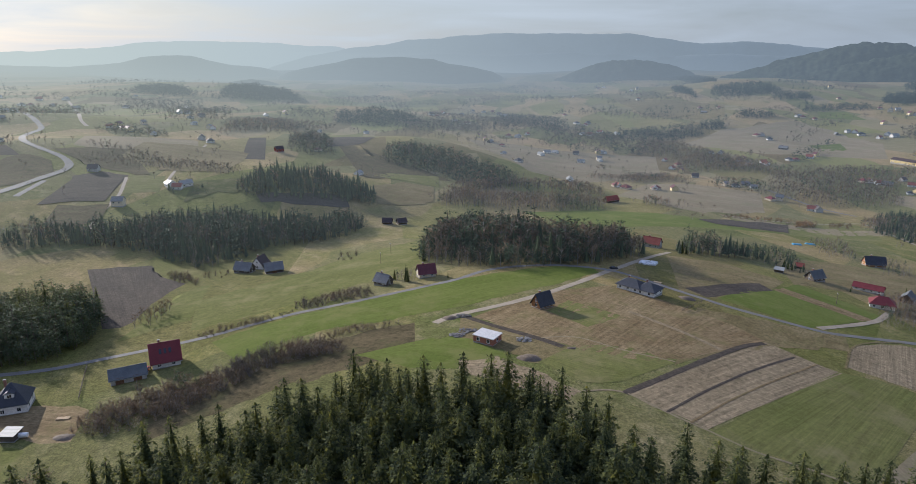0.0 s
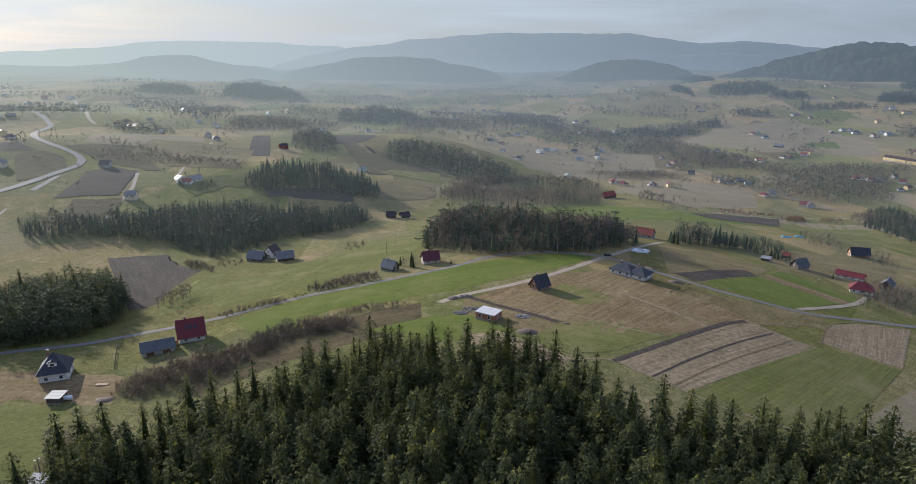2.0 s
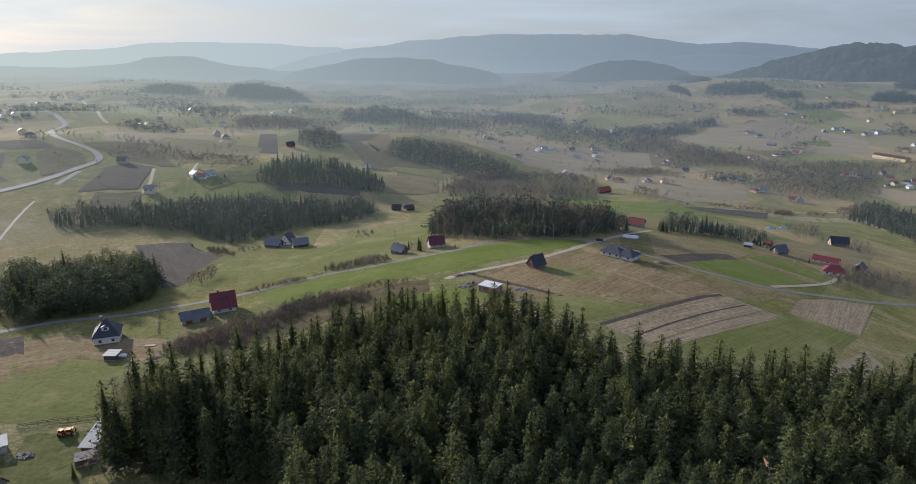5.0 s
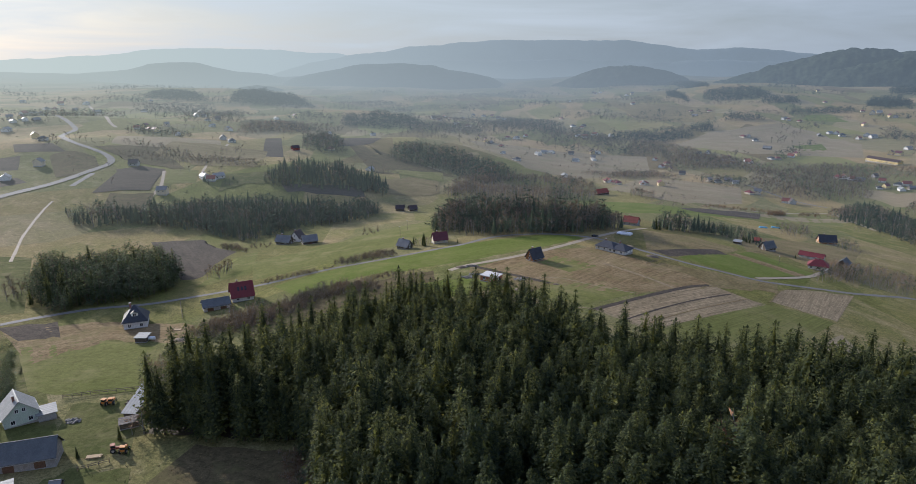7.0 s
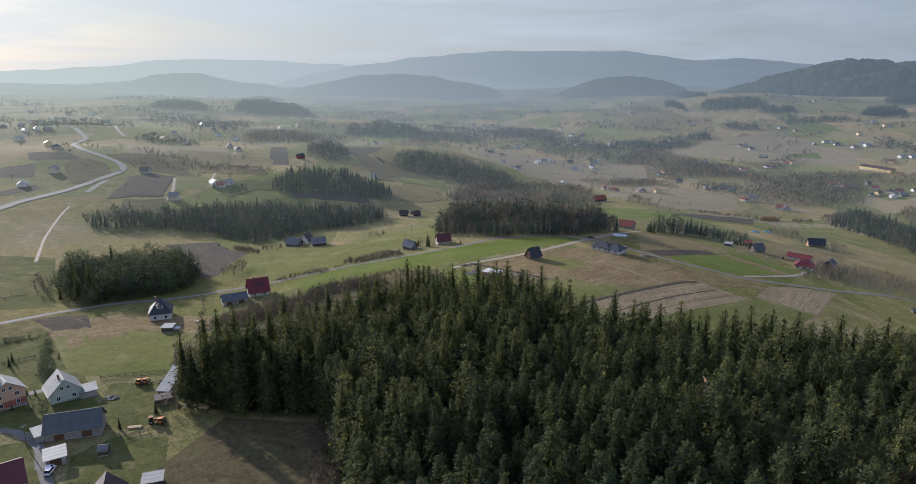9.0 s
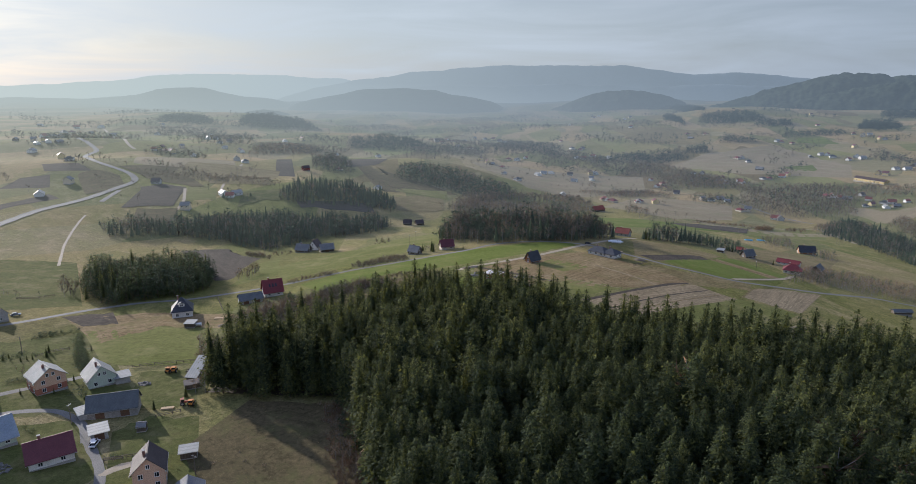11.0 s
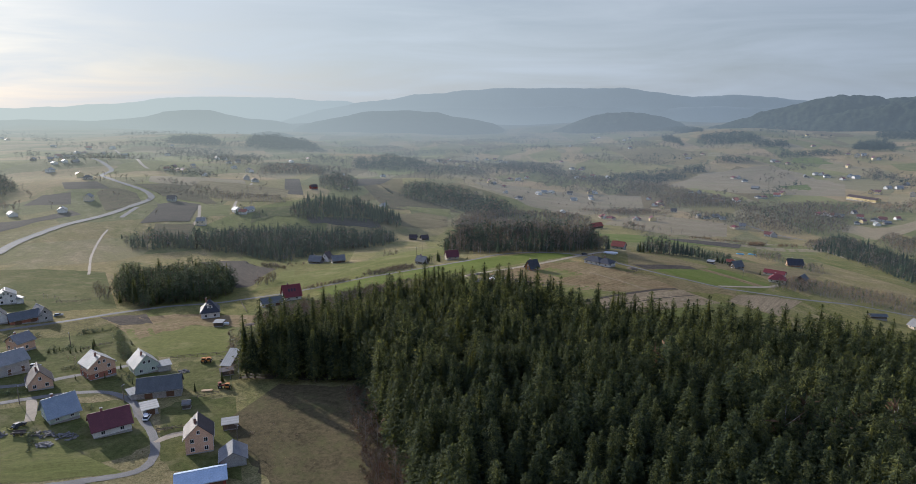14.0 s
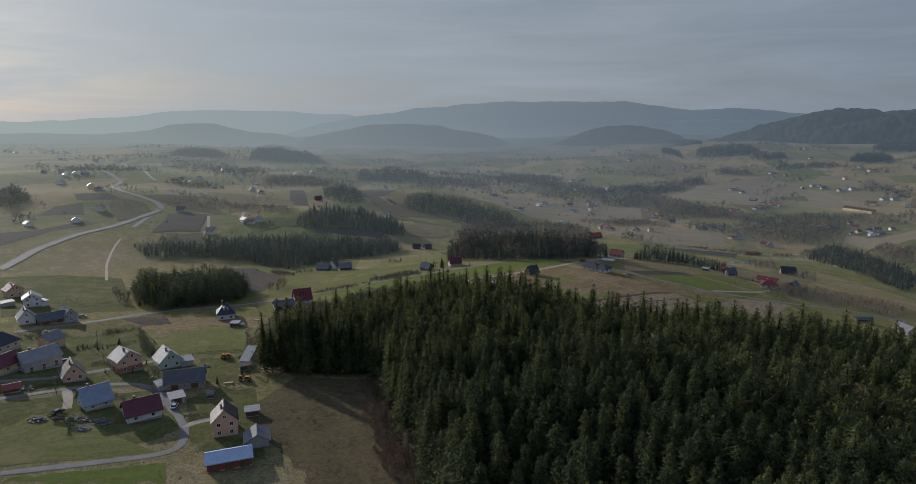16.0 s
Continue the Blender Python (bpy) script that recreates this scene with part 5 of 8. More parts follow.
wood("dark spruce belt", [(445, 1515), (493, 1490)],
     [(451, 1541), (497, 1527)], HAZE_SPRUCES, gap=10.5, tall=14.4)
wood("mixed wood beside the farms", [(377, 655), (381, 593), (372, 507), (368, 444)],
     [(439, 766), (458, 736), (446, 646), (428, 529)], FAR_MIXED, gap=6.0, tall=15.3)
wood("bare thicket on the slope", [(492, 731), (470, 640), (495, 628)],
     [(543, 798), (538, 747), (576, 762)], DOT_BARE, gap=5.5, tall=9.9)
wood("dark wood patch", [(549, 1608), (602, 1592), (648, 1610)],
     [(572, 1661), (616, 1657), (645, 1634)], HAZE_SPRUCES, gap=11.4, tall=16.2)
wood("dark wood patch", [(642, 2106), (715, 2040), (822, 2015)],
     [(690, 2246), (782, 2257), (868, 2246)], HAZE_SPRUCES, gap=18.1, tall=18.0)
wood("dark wood patch", [(791, 1907), (856, 1902)],
     [(812, 1965), (871, 1961)], HAZE_SPRUCES, gap=16.1, tall=16.2)
wood("dark wood patch", [(977, 1768), (1016, 1718), (1101, 1792)],
     [(1060, 1927), (1118, 1942), (1142, 1881)], HAZE_SPRUCES, gap=14.3, tall=16.2)
wood("wood edge by the far houses", [(780, 1325), (796, 1245), (825, 1205)],
     [(797, 1347), (824, 1287), (853, 1254)], HAZE_MIXED, gap=9.5, tall=15.3)
wood("dark wood on the far slope", [(1204, 2076), (1292, 2006)],
     [(1266, 2194), (1420, 2226)], HAZE_SPRUCES, gap=17.2, tall=18.0)
wood("hedge wood line", [(680, 1723), (766, 1715), (860, 1689)],
     [(714, 1784), (785, 1764), (877, 1726)], HAZE_BARE, gap=13.3, tall=10.8)
wood("dark wood strip", [(748, 3121), (728, 2347)],
     [(792, 3251), (835, 2759)], HAZE_SPRUCES, gap=20.9, tall=16.2)
wood("dark wood strip", [(596, 2399), (585, 2066)],
     [(620, 2479), (596, 2126)], HAZE_SPRUCES, gap=17.2, tall=14.4)
wood("dark wood strip", [(1130, 2750), (1350, 2932)],
     [(1278, 3101), (1447, 3189)], HAZE_SPRUCES, gap=22.9, tall=19.8)
wood("dark wood strip", [(1003, 2907), (1210, 3024)],
     [(1223, 3494), (1382, 3521)], HAZE_SPRUCES, gap=22.9, tall=19.8)
wood("wood on the near slope", [(-558, 513), (-548, 525), (-564, 562)],
     [(-620, 590), (-629, 621), (-585, 585)], DOT_MIXED, gap=5.5, tall=13.5)
wood("thicket by the highway", [(-489, 444), (-483, 467)],
     [(-515, 483), (-511, 504)], DOT_BARE, gap=5.5, tall=8.1)
wood("bare wood strip", [(-461, 685), (-392, 671), (-329, 631), (-252, 596)],
     [(-477, 730), (-406, 701), (-350, 682), (-260, 619)], DOT_BARE, gap=8.0, tall=8.1)
wood("bare wood strip", [(-433, 973), (-405, 1061), (-351, 1087)],
     [(-483, 1121), (-473, 1269), (-418, 1327)], DOT_BARE, gap=9.4, tall=10.8)
wood("trees among far farms", [(-545, 841), (-478, 818), (-452, 850)],
     [(-569, 895), (-528, 921), (-485, 915)], DOT_MIXED, gap=10.7, tall=9.9)
wood("trees round the highland farms", [(-291, 860), (-256, 844), (-234, 866)],
     [(-328, 1003), (-315, 1078), (-261, 986)], DOT_MIXED, gap=7.4, tall=12.6)
wood("far bare wood", [(-187, 1525), (-81, 1489), (69, 1466)],
     [(-217, 1878), (-80, 1811), (88, 1732)], HAZE_BARE, gap=15.2, tall=10.8)
wood("far bare wood", [(74, 1419), (164, 1365), (229, 1315)],
     [(73, 1579), (188, 1598), (255, 1492)], HAZE_BARE, gap=13.3, tall=10.8)
wood("bare trees in a row", [(164, 908), (250, 963)],
     [(174, 956), (262, 1018)], DOT_BARE, gap=6.7, tall=10.8)
wood("bare trees along the stream", [(155, 699), (182, 703)],
     [(163, 730), (189, 738)], DOT_BARE, gap=5.5, tall=11.7)
wood("thicket beside the farm drive", [(177.4, 287.8), (189.7, 293.3), (208.4, 304.8)],
     [(191.9, 312.6), (216.9, 336.6), (237.4, 352.1)], FAR_BARE, gap=3.4, tall=5.2)
wood("strip of bare thicket below the farms", [(189.1, 312.9), (219.0, 302.0), (246.5, 293.7), (273.5, 289.9)],
     [(215.4, 362.1), (250.8, 370.2), (284.5, 364.9), (316.7, 358.5)], FAR_BARE, gap=3.4, tall=6.0)
wood("bare trees round the farmyards", [(242.6, 483.0), (266.3, 479.9)],
     [(270.6, 566.3), (298.1, 564.4)], FAR_BARE, gap=5.0, tall=7.5)
wood("bare trees round the farmyards", [(166.5, 397.2), (185.9, 382.7)],
     [(197.0, 499.2), (214.0, 472.8)], FAR_MIXED, gap=5.0, tall=6.5)
wood("bare trees behind the log house", [(258.4, 430.0), (278.5, 429.3)],
     [(292.7, 502.3), (312.9, 502.8)], FAR_BARE, gap=4.5, tall=6.0)
wood("brown thicket of bare bushes", [(-120.9, 155), (-108.5, 155.7), (-98.8, 163.8), (-88, 177.2), (-79.8, 196), (-68.1, 202.4), (-54.5, 208.9)],
     [(-125.5, 162.7), (-118.1, 175.8), (-107.8, 183.1), (-95.2, 193.4), (-89, 208.9), (-75.3, 215.8), (-60.9, 217.3)], BUSHES, gap=2.5, tall=5.6)
wood("bare young trees standing in the thicket", [(-118, 159), (-104, 163), (-92, 180), (-80, 200), (-62, 208)],
     [(-120, 172), (-108, 180), (-97, 191), (-86, 209), (-66, 215)], BARE, gap=5.2, tall=7.6)
wood("row of round bare bushes along the lane", [(-119.7, 230.8), (-104.1, 243.3), (-88.7, 255.8)],
     [(-121, 234.5), (-105.5, 246.9), (-90.2, 259.3)], BUSHES, gap=1.9, tall=3.2)
wood("scrub along the lane", [(-89.2, 259.1), (-71.9, 266.3), (-57.8, 274.8)],
     [(-93.2, 271.4), (-76.2, 282.7), (-62.6, 289.1)], BUSHES, gap=2.6, tall=4.2)
wood("hedge of bare bushes", [(-65.9, 222), (-51.4, 227.7), (-38, 229.2)],
     [(-66.5, 227), (-54.1, 233.4), (-39.2, 236.8)], BUSHES, gap=2.2, tall=3.4)
wood("bare birches beside the tilled field", [(-153.9, 242.8), (-147, 247.4), (-150.3, 263.4)],
     [(-160.5, 255.7), (-157.6, 266.7), (-158.4, 278.7)], BARE, gap=4.0, tall=8.1)
wood("scrub by the tilled field", [(-183.8, 331), (-161, 314.1)],
     [(-188.4, 344.3), (-168, 328.5)], BUSHES, gap=3.4, tall=4.2)
wood("bare trees by the old farm", [(-181.6, 354.3), (-165.2, 349.4)],
     [(-186.1, 366.1), (-172, 364.6)], FAR_BARE, gap=5.6, tall=9.9)
wood("scrub round the farmyard", [(-164.6, 328.3), (-150.9, 332.5)],
     [(-170.6, 341), (-155.8, 344)], BUSHES, gap=3.9, tall=3.7)
wood("bare orchard trees", [(-96.6, 357.7), (-84, 369)],
     [(-100.5, 377.4), (-90, 384.9)], BUSHES, gap=5.6, tall=4.2)
wood("bare bushes at the field house", [(-52.6, 297.1), (-41, 296.2)],
     [(-52.3, 307), (-42.8, 309.7)], FAR_BARE, gap=3.4, tall=5.2)
wood("bare trees by the pine wood", [(-230.1, 195.3), (-219, 193.9)],
     [(-247.7, 223.4), (-232.8, 217)], BARE, gap=5.0, tall=8.4)
wood("garden hedge", [(-194.4, 128.7), (-183.7, 142.2)],
     [(-197, 132.7), (-185.2, 144.7)], HEDGE, gap=1.7, tall=2.1)
wood("dark garden hedge", [(-157.1, 101.5), (-150, 97.1)],
     [(-178.2, 131.2), (-177.4, 132.7)], HEDGE, gap=2.2, tall=3.2)
wood("garden hedge", [(-225, 113.3), (-207.1, 122.5)],
     [(-227.9, 117), (-209.4, 125.9)], HEDGE, gap=1.8, tall=2.3)
wood("garden scrub", [(-188.8, 100.8), (-181.4, 105.9)],
     [(-193, 108.1), (-185.8, 112.8)], HEDGE, gap=2.5, tall=2.5)
wood("bare trees at the wood's edge", [(-45.1, 48), (-31.3, 27.8), (-19.6, 8.1)],
     [(-47.6, 69.5), (-30.8, 38.5), (-16.2, 12.8)], BARE, gap=4.7, tall=9.9)
wood("clipped garden hedge", [(-171.6, 82.5), (-169, 85.3), (-164.7, 87.5)],
     [(-172.5, 83.8), (-169.9, 86.6), (-165.6, 88.8)], HEDGE, gap=1.3, tall=1.9)
wood("clipped garden hedge", [(-177.3, 51.7), (-174.1, 55), (-166.5, 59.5)],
     [(-178.1, 52.8), (-174.8, 56), (-167.1, 60.3)], HEDGE, gap=1.5, tall=1.9)
wood("dark hedge round a garden", [(-139.1, 24.1), (-137.6, 25)],
     [(-146.4, 34.5), (-145.3, 35)], HEDGE, gap=1.3, tall=2.0)
wood("clipped hedge along the meadow", [(-194.2, 127.0), (-189.4, 134.1), (-183.7, 140.5)],
     [(-195.0, 128.2), (-190.2, 135.4), (-184.4, 141.8)], HEDGE, gap=1.3, tall=1.8)
wood("dark hedge between garden and meadow", [(-181.0, 137.5), (-166.2, 117.6), (-152.3, 98.9)],
     [(-182.0, 139.2), (-167.0, 118.9), (-152.8, 99.8)], HEDGE, gap=1.5, tall=2.6)
wood("low garden hedge", [(-188.1, 104.6), (-180.4, 112.6), (-172.5, 119.8)],
     [(-188.9, 105.8), (-181.2, 113.9), (-173.3, 121.1)], HEDGE, gap=1.6, tall=1.3)
wood("hedge behind the brown-roofed house", [(-171.6, 83.4), (-168.7, 87.2), (-164.9, 90.8)],
     [(-172.2, 84.3), (-169.5, 88.5), (-165.7, 92.1)], HEDGE, gap=1.4, tall=2.0)
wood("dark hedge along the lane", [(-222.6, 109.1), (-214.2, 114.9), (-205.5, 120.0)],
     [(-223.5, 110.3), (-215.1, 116.1), (-206.3, 121.2)], HEDGE, gap=1.4, tall=2.2)
wood("hedge beside the yard", [(-145.5, 33.5), (-141.1, 27.5), (-136.9, 21.9)],
     [(-145.8, 33.9), (-141.7, 28.3), (-137.2, 22.3)], HEDGE, gap=1.3, tall=1.7)
wood("hedge along the village drive", [(-111.9, 44.4), (-106.9, 44.6), (-102.9, 47.2)],
     [(-112.4, 45.3), (-107.4, 45.5), (-103.2, 47.7)], HEDGE, gap=1.3, tall=1.4)
wood("garden shrubs", [(-139.6, 50.9), (-137.6, 52.2)],
     [(-143.2, 57), (-141.3, 57.5)], HEDGE, gap=2.0, tall=2.3)
wood("garden shrubs", [(-142.8, 78.1), (-138.9, 76.7)],
     [(-149.5, 88.2), (-145.3, 86.6)], HEDGE, gap=2.2, tall=2.6)
wood("bare fruit trees in gardens", [(-254.1, 182.9), (-247, 187.4), (-239.2, 192.9)],
     [(-258.6, 189.9), (-252.6, 195.4), (-245, 201.6)], FAR_BARE, gap=4.5, tall=4.2)
wood("bare fruit trees in gardens", [(-173.6, 88.4), (-168.7, 91.1)],
     [(-177.1, 94.2), (-172.5, 96.9)], BARE, gap=4.5, tall=4.2)
wood("bare trees beside the meadow", [(-121.1, 121.1), (-116.8, 119.7)],
     [(-127.8, 135.9), (-123.7, 134.2)], BARE, gap=4.5, tall=7.4)
wood("scrub beside the far meadow", [(-114.1, 119.7), (-107.6, 116.8)],
     [(-121.1, 137.2), (-115.2, 136.8)], BUSHES, gap=2.9, tall=4.2)
wood("scattered weeds and low scrub", [(-77.8, 36.9), (-73, 45.1), (-63.3, 37.7)],
     [(-87.9, 56), (-75.4, 52.1), (-63, 42.9)], BUSHES, gap=7.8, tall=1.5)
wood("bare trees at the wood corner", [(-101.8, 83.2), (-97.9, 85.3)],
     [(-106.9, 95.5), (-101.1, 97.7)], BARE, gap=4.5, tall=8.1)
wood("rough scrub at the wood's edge", [(-116.6, 115.7), (-110.8, 111)],
     [(-124.7, 133.9), (-113.5, 130.6)], BUSHES, gap=3.4, tall=4.2)
wood("brown brushwood along the spruce wood", [(-58, 78), (-47, 48), (-31, 2), (-20, -24)],
     [(-50, 80), (-38, 52), (-20, 6), (-9, -18)], BRUSH, gap=2.5, tall=4.6)
wood("bare young trees along the spruce wood", [(-48, 66), (-33, 30), (-17, -8)],
     [(-44, 68), (-28, 32), (-11, -6)], RUSSET, gap=4.6, tall=8.5)
wood("dark scrub strip below the pale field", [(-421, 616), (-376, 622), (-333, 620), (-278, 608), (-252, 609)],
     [(-440, 645), (-401, 666), (-360, 674), (-306, 673), (-267, 649)], DOT_BARE, gap=5.5, tall=6.3)
wood("bare wood on the far farmland", [(-441, 1021), (-381, 1083), (-336, 1264)],
     [(-494, 1149), (-465, 1334), (-370, 1396)], DOT_BARE, gap=12.7, tall=11.7)
wood("bare wood on the far farmland", [(-781, 1281), (-699, 1278), (-684, 1457)],
     [(-867, 1429), (-832, 1558), (-773, 1654)], HAZE_BARE, gap=19.3, tall=11.7)
wood("valley wood below the knoll", [(-486, 1394), (-389, 1418), (-272, 1358), (-172, 1349), (-80, 1479)],
     [(-534, 1537), (-413, 1512), (-291, 1455), (-189, 1485), (-87, 1603)], HAZE_MIXED, gap=14.9, tall=12.6)
wood("garden trees round the hill farm", [(-290, 529), (-262, 544)],
     [(-299, 549), (-275, 572)], FAR_MIXED, gap=9.4, tall=8.1)
wood("bare birches at the end of the wood", [(-230, 550), (-203, 544)],
     [(-244, 584), (-213, 572)], FAR_BARE, gap=6.7, tall=11.7)
wood("bare hedge along the farm track", [(-315, 504), (-290, 527)],
     [(-319, 512), (-293, 535)], FAR_BARE, gap=5.4, tall=4.2)
wood("bare trees beside the highway", [(-511, 613), (-493, 626)],
     [(-536, 646), (-518, 662)], DOT_BARE, gap=7.8, tall=8.4)
wood("trees among the village houses", [(-676, 825), (-651, 859), (-647, 903), (-733, 1153)],
     [(-902, 1112), (-916, 1220), (-907, 1277), (-814, 1285)], DOT_MIXED, gap=17.8, tall=9.9)
wood("trees among the hill houses", [(-549, 1034), (-491, 1155)],
     [(-718, 1361), (-653, 1549)], DOT_MIXED, gap=16.1, tall=9.9)
wood("bare riverside belt", [(-202, 1304), (-99, 1368), (-26, 1427), (58, 1442)],
     [(-218, 1415), (-115, 1582), (-17, 1759), (70, 1758)], HAZE_BARE, gap=16.6, tall=11.7)
wood("riverside trees", [(-23, 1651), (54, 1526), (130, 1420)],
     [(-10, 1949), (83, 1891), (166, 1740)], HAZE_MIXED, gap=11.4, tall=12.6)
wood("bare riverside belt", [(64, 1285), (137, 1262), (207, 1242)],
     [(91, 1446), (155, 1448), (247, 1502)], HAZE_BARE, gap=12.4, tall=11.7)
wood("far hedge line", [(-300, 2076), (-154, 2124), (38, 2286), (353, 2193)],
     [(-313, 2170), (-164, 2265), (40, 2429), (371, 2315)], HAZE_BARE, gap=20.7, tall=10.8)
wood("far hedge line", [(-351, 2297), (-138, 2529), (95, 2845)],
     [(-378, 2475), (-148, 2715), (102, 3056)], HAZE_BARE, gap=27.6, tall=10.8)
wood("pine belt across the valley", [(237, 1398), (298, 1392), (356, 1379), (432, 1461)],
     [(273, 1551), (332, 1565), (406, 1591), (453, 1563)], HAZE_MIXED, gap=9.2, tall=13.5)
wood("spruce clump in the meadows", [(442, 1510), (492, 1500)],
     [(467, 1589), (511, 1579)], HAZE_SPRUCES, gap=9.2, tall=12.6)
wood("bare riverside belt", [(249, 1289), (305, 1169), (351, 1083), (393, 1040), (422, 988)],
     [(296, 1413), (365, 1368), (393, 1225), (436, 1137), (468, 1081)], DOT_BARE, gap=7.8, tall=10.8)
wood("row of bare trees below the meadow", [(120, 922), (184, 911), (276, 946)],
     [(130, 963), (195, 968), (296, 1020)], DOT_BARE, gap=5.5, tall=8.1)
wood("garden trees round the valley houses", [(289, 917), (342, 852)],
     [(326, 1014), (385, 958)], DOT_MIXED, gap=8.0, tall=9.0)
wood("bare riverside belt", [(441, 1024), (526, 1000), (628, 1003)],
     [(466, 1076), (561, 1072), (662, 1064)], DOT_BARE, gap=8.8, tall=9.9)
wood("low scrub hedge above the field", [(226, 657), (266, 667), (303, 676)],
     [(237, 685), (278, 698), (317, 709)], BUSHES, gap=5.4, tall=4.2)
wood("clump of bare bushes", [(294, 648), (317, 659)],
     [(311, 684), (333, 696)], BUSHES, gap=4.7, tall=6.3)
wood("clump of bare bushes", [(337, 669), (363, 673)],
     [(352, 698), (380, 707)], BUSHES, gap=5.4, tall=5.2)
wood("bare wood above the farms", [(370, 668), (386, 645), (407, 626)],
     [(407, 736), (438, 739), (474, 738)], DOT_BARE, gap=5.5, tall=9.9)
wood("spruce belt on the far meadow", [(748, 1699), (820, 1703), (890, 1663)],
     [(791, 1797), (855, 1781), (935, 1752)], HAZE_SPRUCES, gap=16.0, tall=11.7)
wood("far spruce belt", [(752, 1912), (856, 1905)],
     [(804, 2040), (901, 2030)], HAZE_SPRUCES, gap=18.3, tall=13.5)
wood("far spruce belt", [(975, 1766), (1050, 1746)],
     [(1125, 2036), (1219, 2039)], HAZE_SPRUCES, gap=17.2, tall=13.5)
wood("far bare hedge", [(588, 2031), (758, 1875)],
     [(609, 2090), (785, 1946)], HAZE_BARE, gap=22.1, tall=9.9)
wood("far bare hedge", [(412, 2378), (553, 1994)],
     [(443, 2569), (580, 2100)], HAZE_BARE, gap=24.8, tall=10.8)
wood("far mixed wood", [(392, 2848), (635, 2967), (775, 2667)],
     [(413, 2969), (737, 3457), (906, 3130)], HAZE_MIXED, gap=25.2, tall=12.6)
wood("far spruce wood", [(562, 2246), (592, 2146)],
     [(599, 2386), (629, 2287)], HAZE_SPRUCES, gap=16.0, tall=12.6)
wood("bare scrub in the meadows", [(634, 1485), (741, 1475)],
     [(673, 1576), (787, 1573)], HAZE_BARE, gap=19.3, tall=8.4)
wood("trees beside the far houses", [(770, 1310), (783, 1275)],
     [(823, 1404), (853, 1401)], HAZE_MIXED, gap=10.3, tall=12.6)
wood("far bare wood", [(223, 1811), (359, 1700), (452, 1609)],
     [(238, 1943), (383, 1822), (479, 1712)], HAZE_BARE, gap=20.7, tall=10.8)
wood("scrub in the far hollow", [(-514, 1890), (-415, 2089), (-264, 1827)],
     [(-553, 2039), (-466, 2352), (-318, 2208)], HAZE_BARE, gap=22.1, tall=11.7)
wood("hedges below the far hills", [(-884, 1600), (-689, 1716), (-565, 1827)],
     [(-946, 1717), (-731, 1824), (-616, 2000)], HAZE_BARE, gap=27.6, tall=11.7)
wood("hedges below the far hills", [(-1043, 1292), (-929, 1348), (-886, 1523)],
     [(-1159, 1442), (-1015, 1477), (-972, 1676)], HAZE_BARE, gap=30.3, tall=10.8)


# ---- houses and farm buildings ----
def tiled(name, a, b, rows=3.2, rough=0.6, spec=0.4):
    """Roof tiles or sheet: courses along the slope, lichen and fading."""
    m, nt, sh = nodes_of(name)
    col = ramp(nt, grain(nt, 0.35, 5, 0.6), [(0.3, a), (0.7, b)])
    co, wave = nt.nodes.new("ShaderNodeTexCoord"), nt.nodes.new("ShaderNodeTexWave")
    wave.wave_type, wave.bands_direction = "BANDS", "Z"
    wave.inputs["Scale"].default_value, wave.inputs["Distortion"].default_value = rows, 0.6
    nt.links.new(co.outputs["Object"], wave.inputs["Vector"])
    col = blend(nt, col, ramp(nt, wave.outputs[0], [(0.0, (0.7, 0.7, 0.7)), (0.5, (1.08, 1.08, 1.08))]), 0.6, "MULTIPLY")
    col = blend(nt, col, ramp(nt, grain(nt, 2.5, 5, 0.7), [(0.3, (0.75, 0.75, 0.75)), (0.7, (1.2, 1.2, 1.2))]), 0.7, "MULTIPLY")
    nt.links.new(col, sh.inputs["Base Color"])
    sh.inputs["Roughness"].default_value, sh.inputs["Specular IOR Level"].default_value = rough, spec
    bumped(nt, sh, wave.outputs[0], 0.4, 0.04)
    return m


R_RED = tiled("red_roof_tiles", (0.125, 0.017, 0.021), (0.17, 0.026, 0.029))
R_ORANGE = tiled("brick_red_roof_tiles", (0.21, 0.05, 0.033), (0.27, 0.075, 0.047))
R_WINE = tiled("wine_red_sheet_roof", (0.095, 0.022, 0.028), (0.13, 0.034, 0.04))
R_DARK = tiled("anthracite_roof_tiles", (0.028, 0.032, 0.042), (0.045, 0.05, 0.06))
R_GREY = tiled("grey_cement_roof_sheets", (0.15, 0.155, 0.16), (0.22, 0.22, 0.215), rough=0.8)
R_PALE = tiled("pale_grey_sheet_roof", (0.20, 0.21, 0.205), (0.27, 0.275, 0.26), rough=0.6)
R_BLUE = tiled("pale_blue_sheet_roof", (0.36, 0.45, 0.56), (0.44, 0.53, 0.63), rough=0.45)
R_BLUEGREY = tiled("blue_grey_sheet_roof", (0.20, 0.25, 0.30), (0.26, 0.31, 0.35), rough=0.5)
R_SLATE = tiled("weathered_slate_grey_sheets", (0.085, 0.095, 0.10), (0.125, 0.135, 0.138), rough=0.8)
R_BROWN = tiled("dark_brown_roof_tiles", (0.055, 0.042, 0.04), (0.085, 0.065, 0.06))
W_WHITE = surface("white_render", (0.70, 0.69, 0.66), (0.80, 0.79, 0.76), 0.4, 4, bump=0.1, wear=(0.55, 0.53, 0.48))
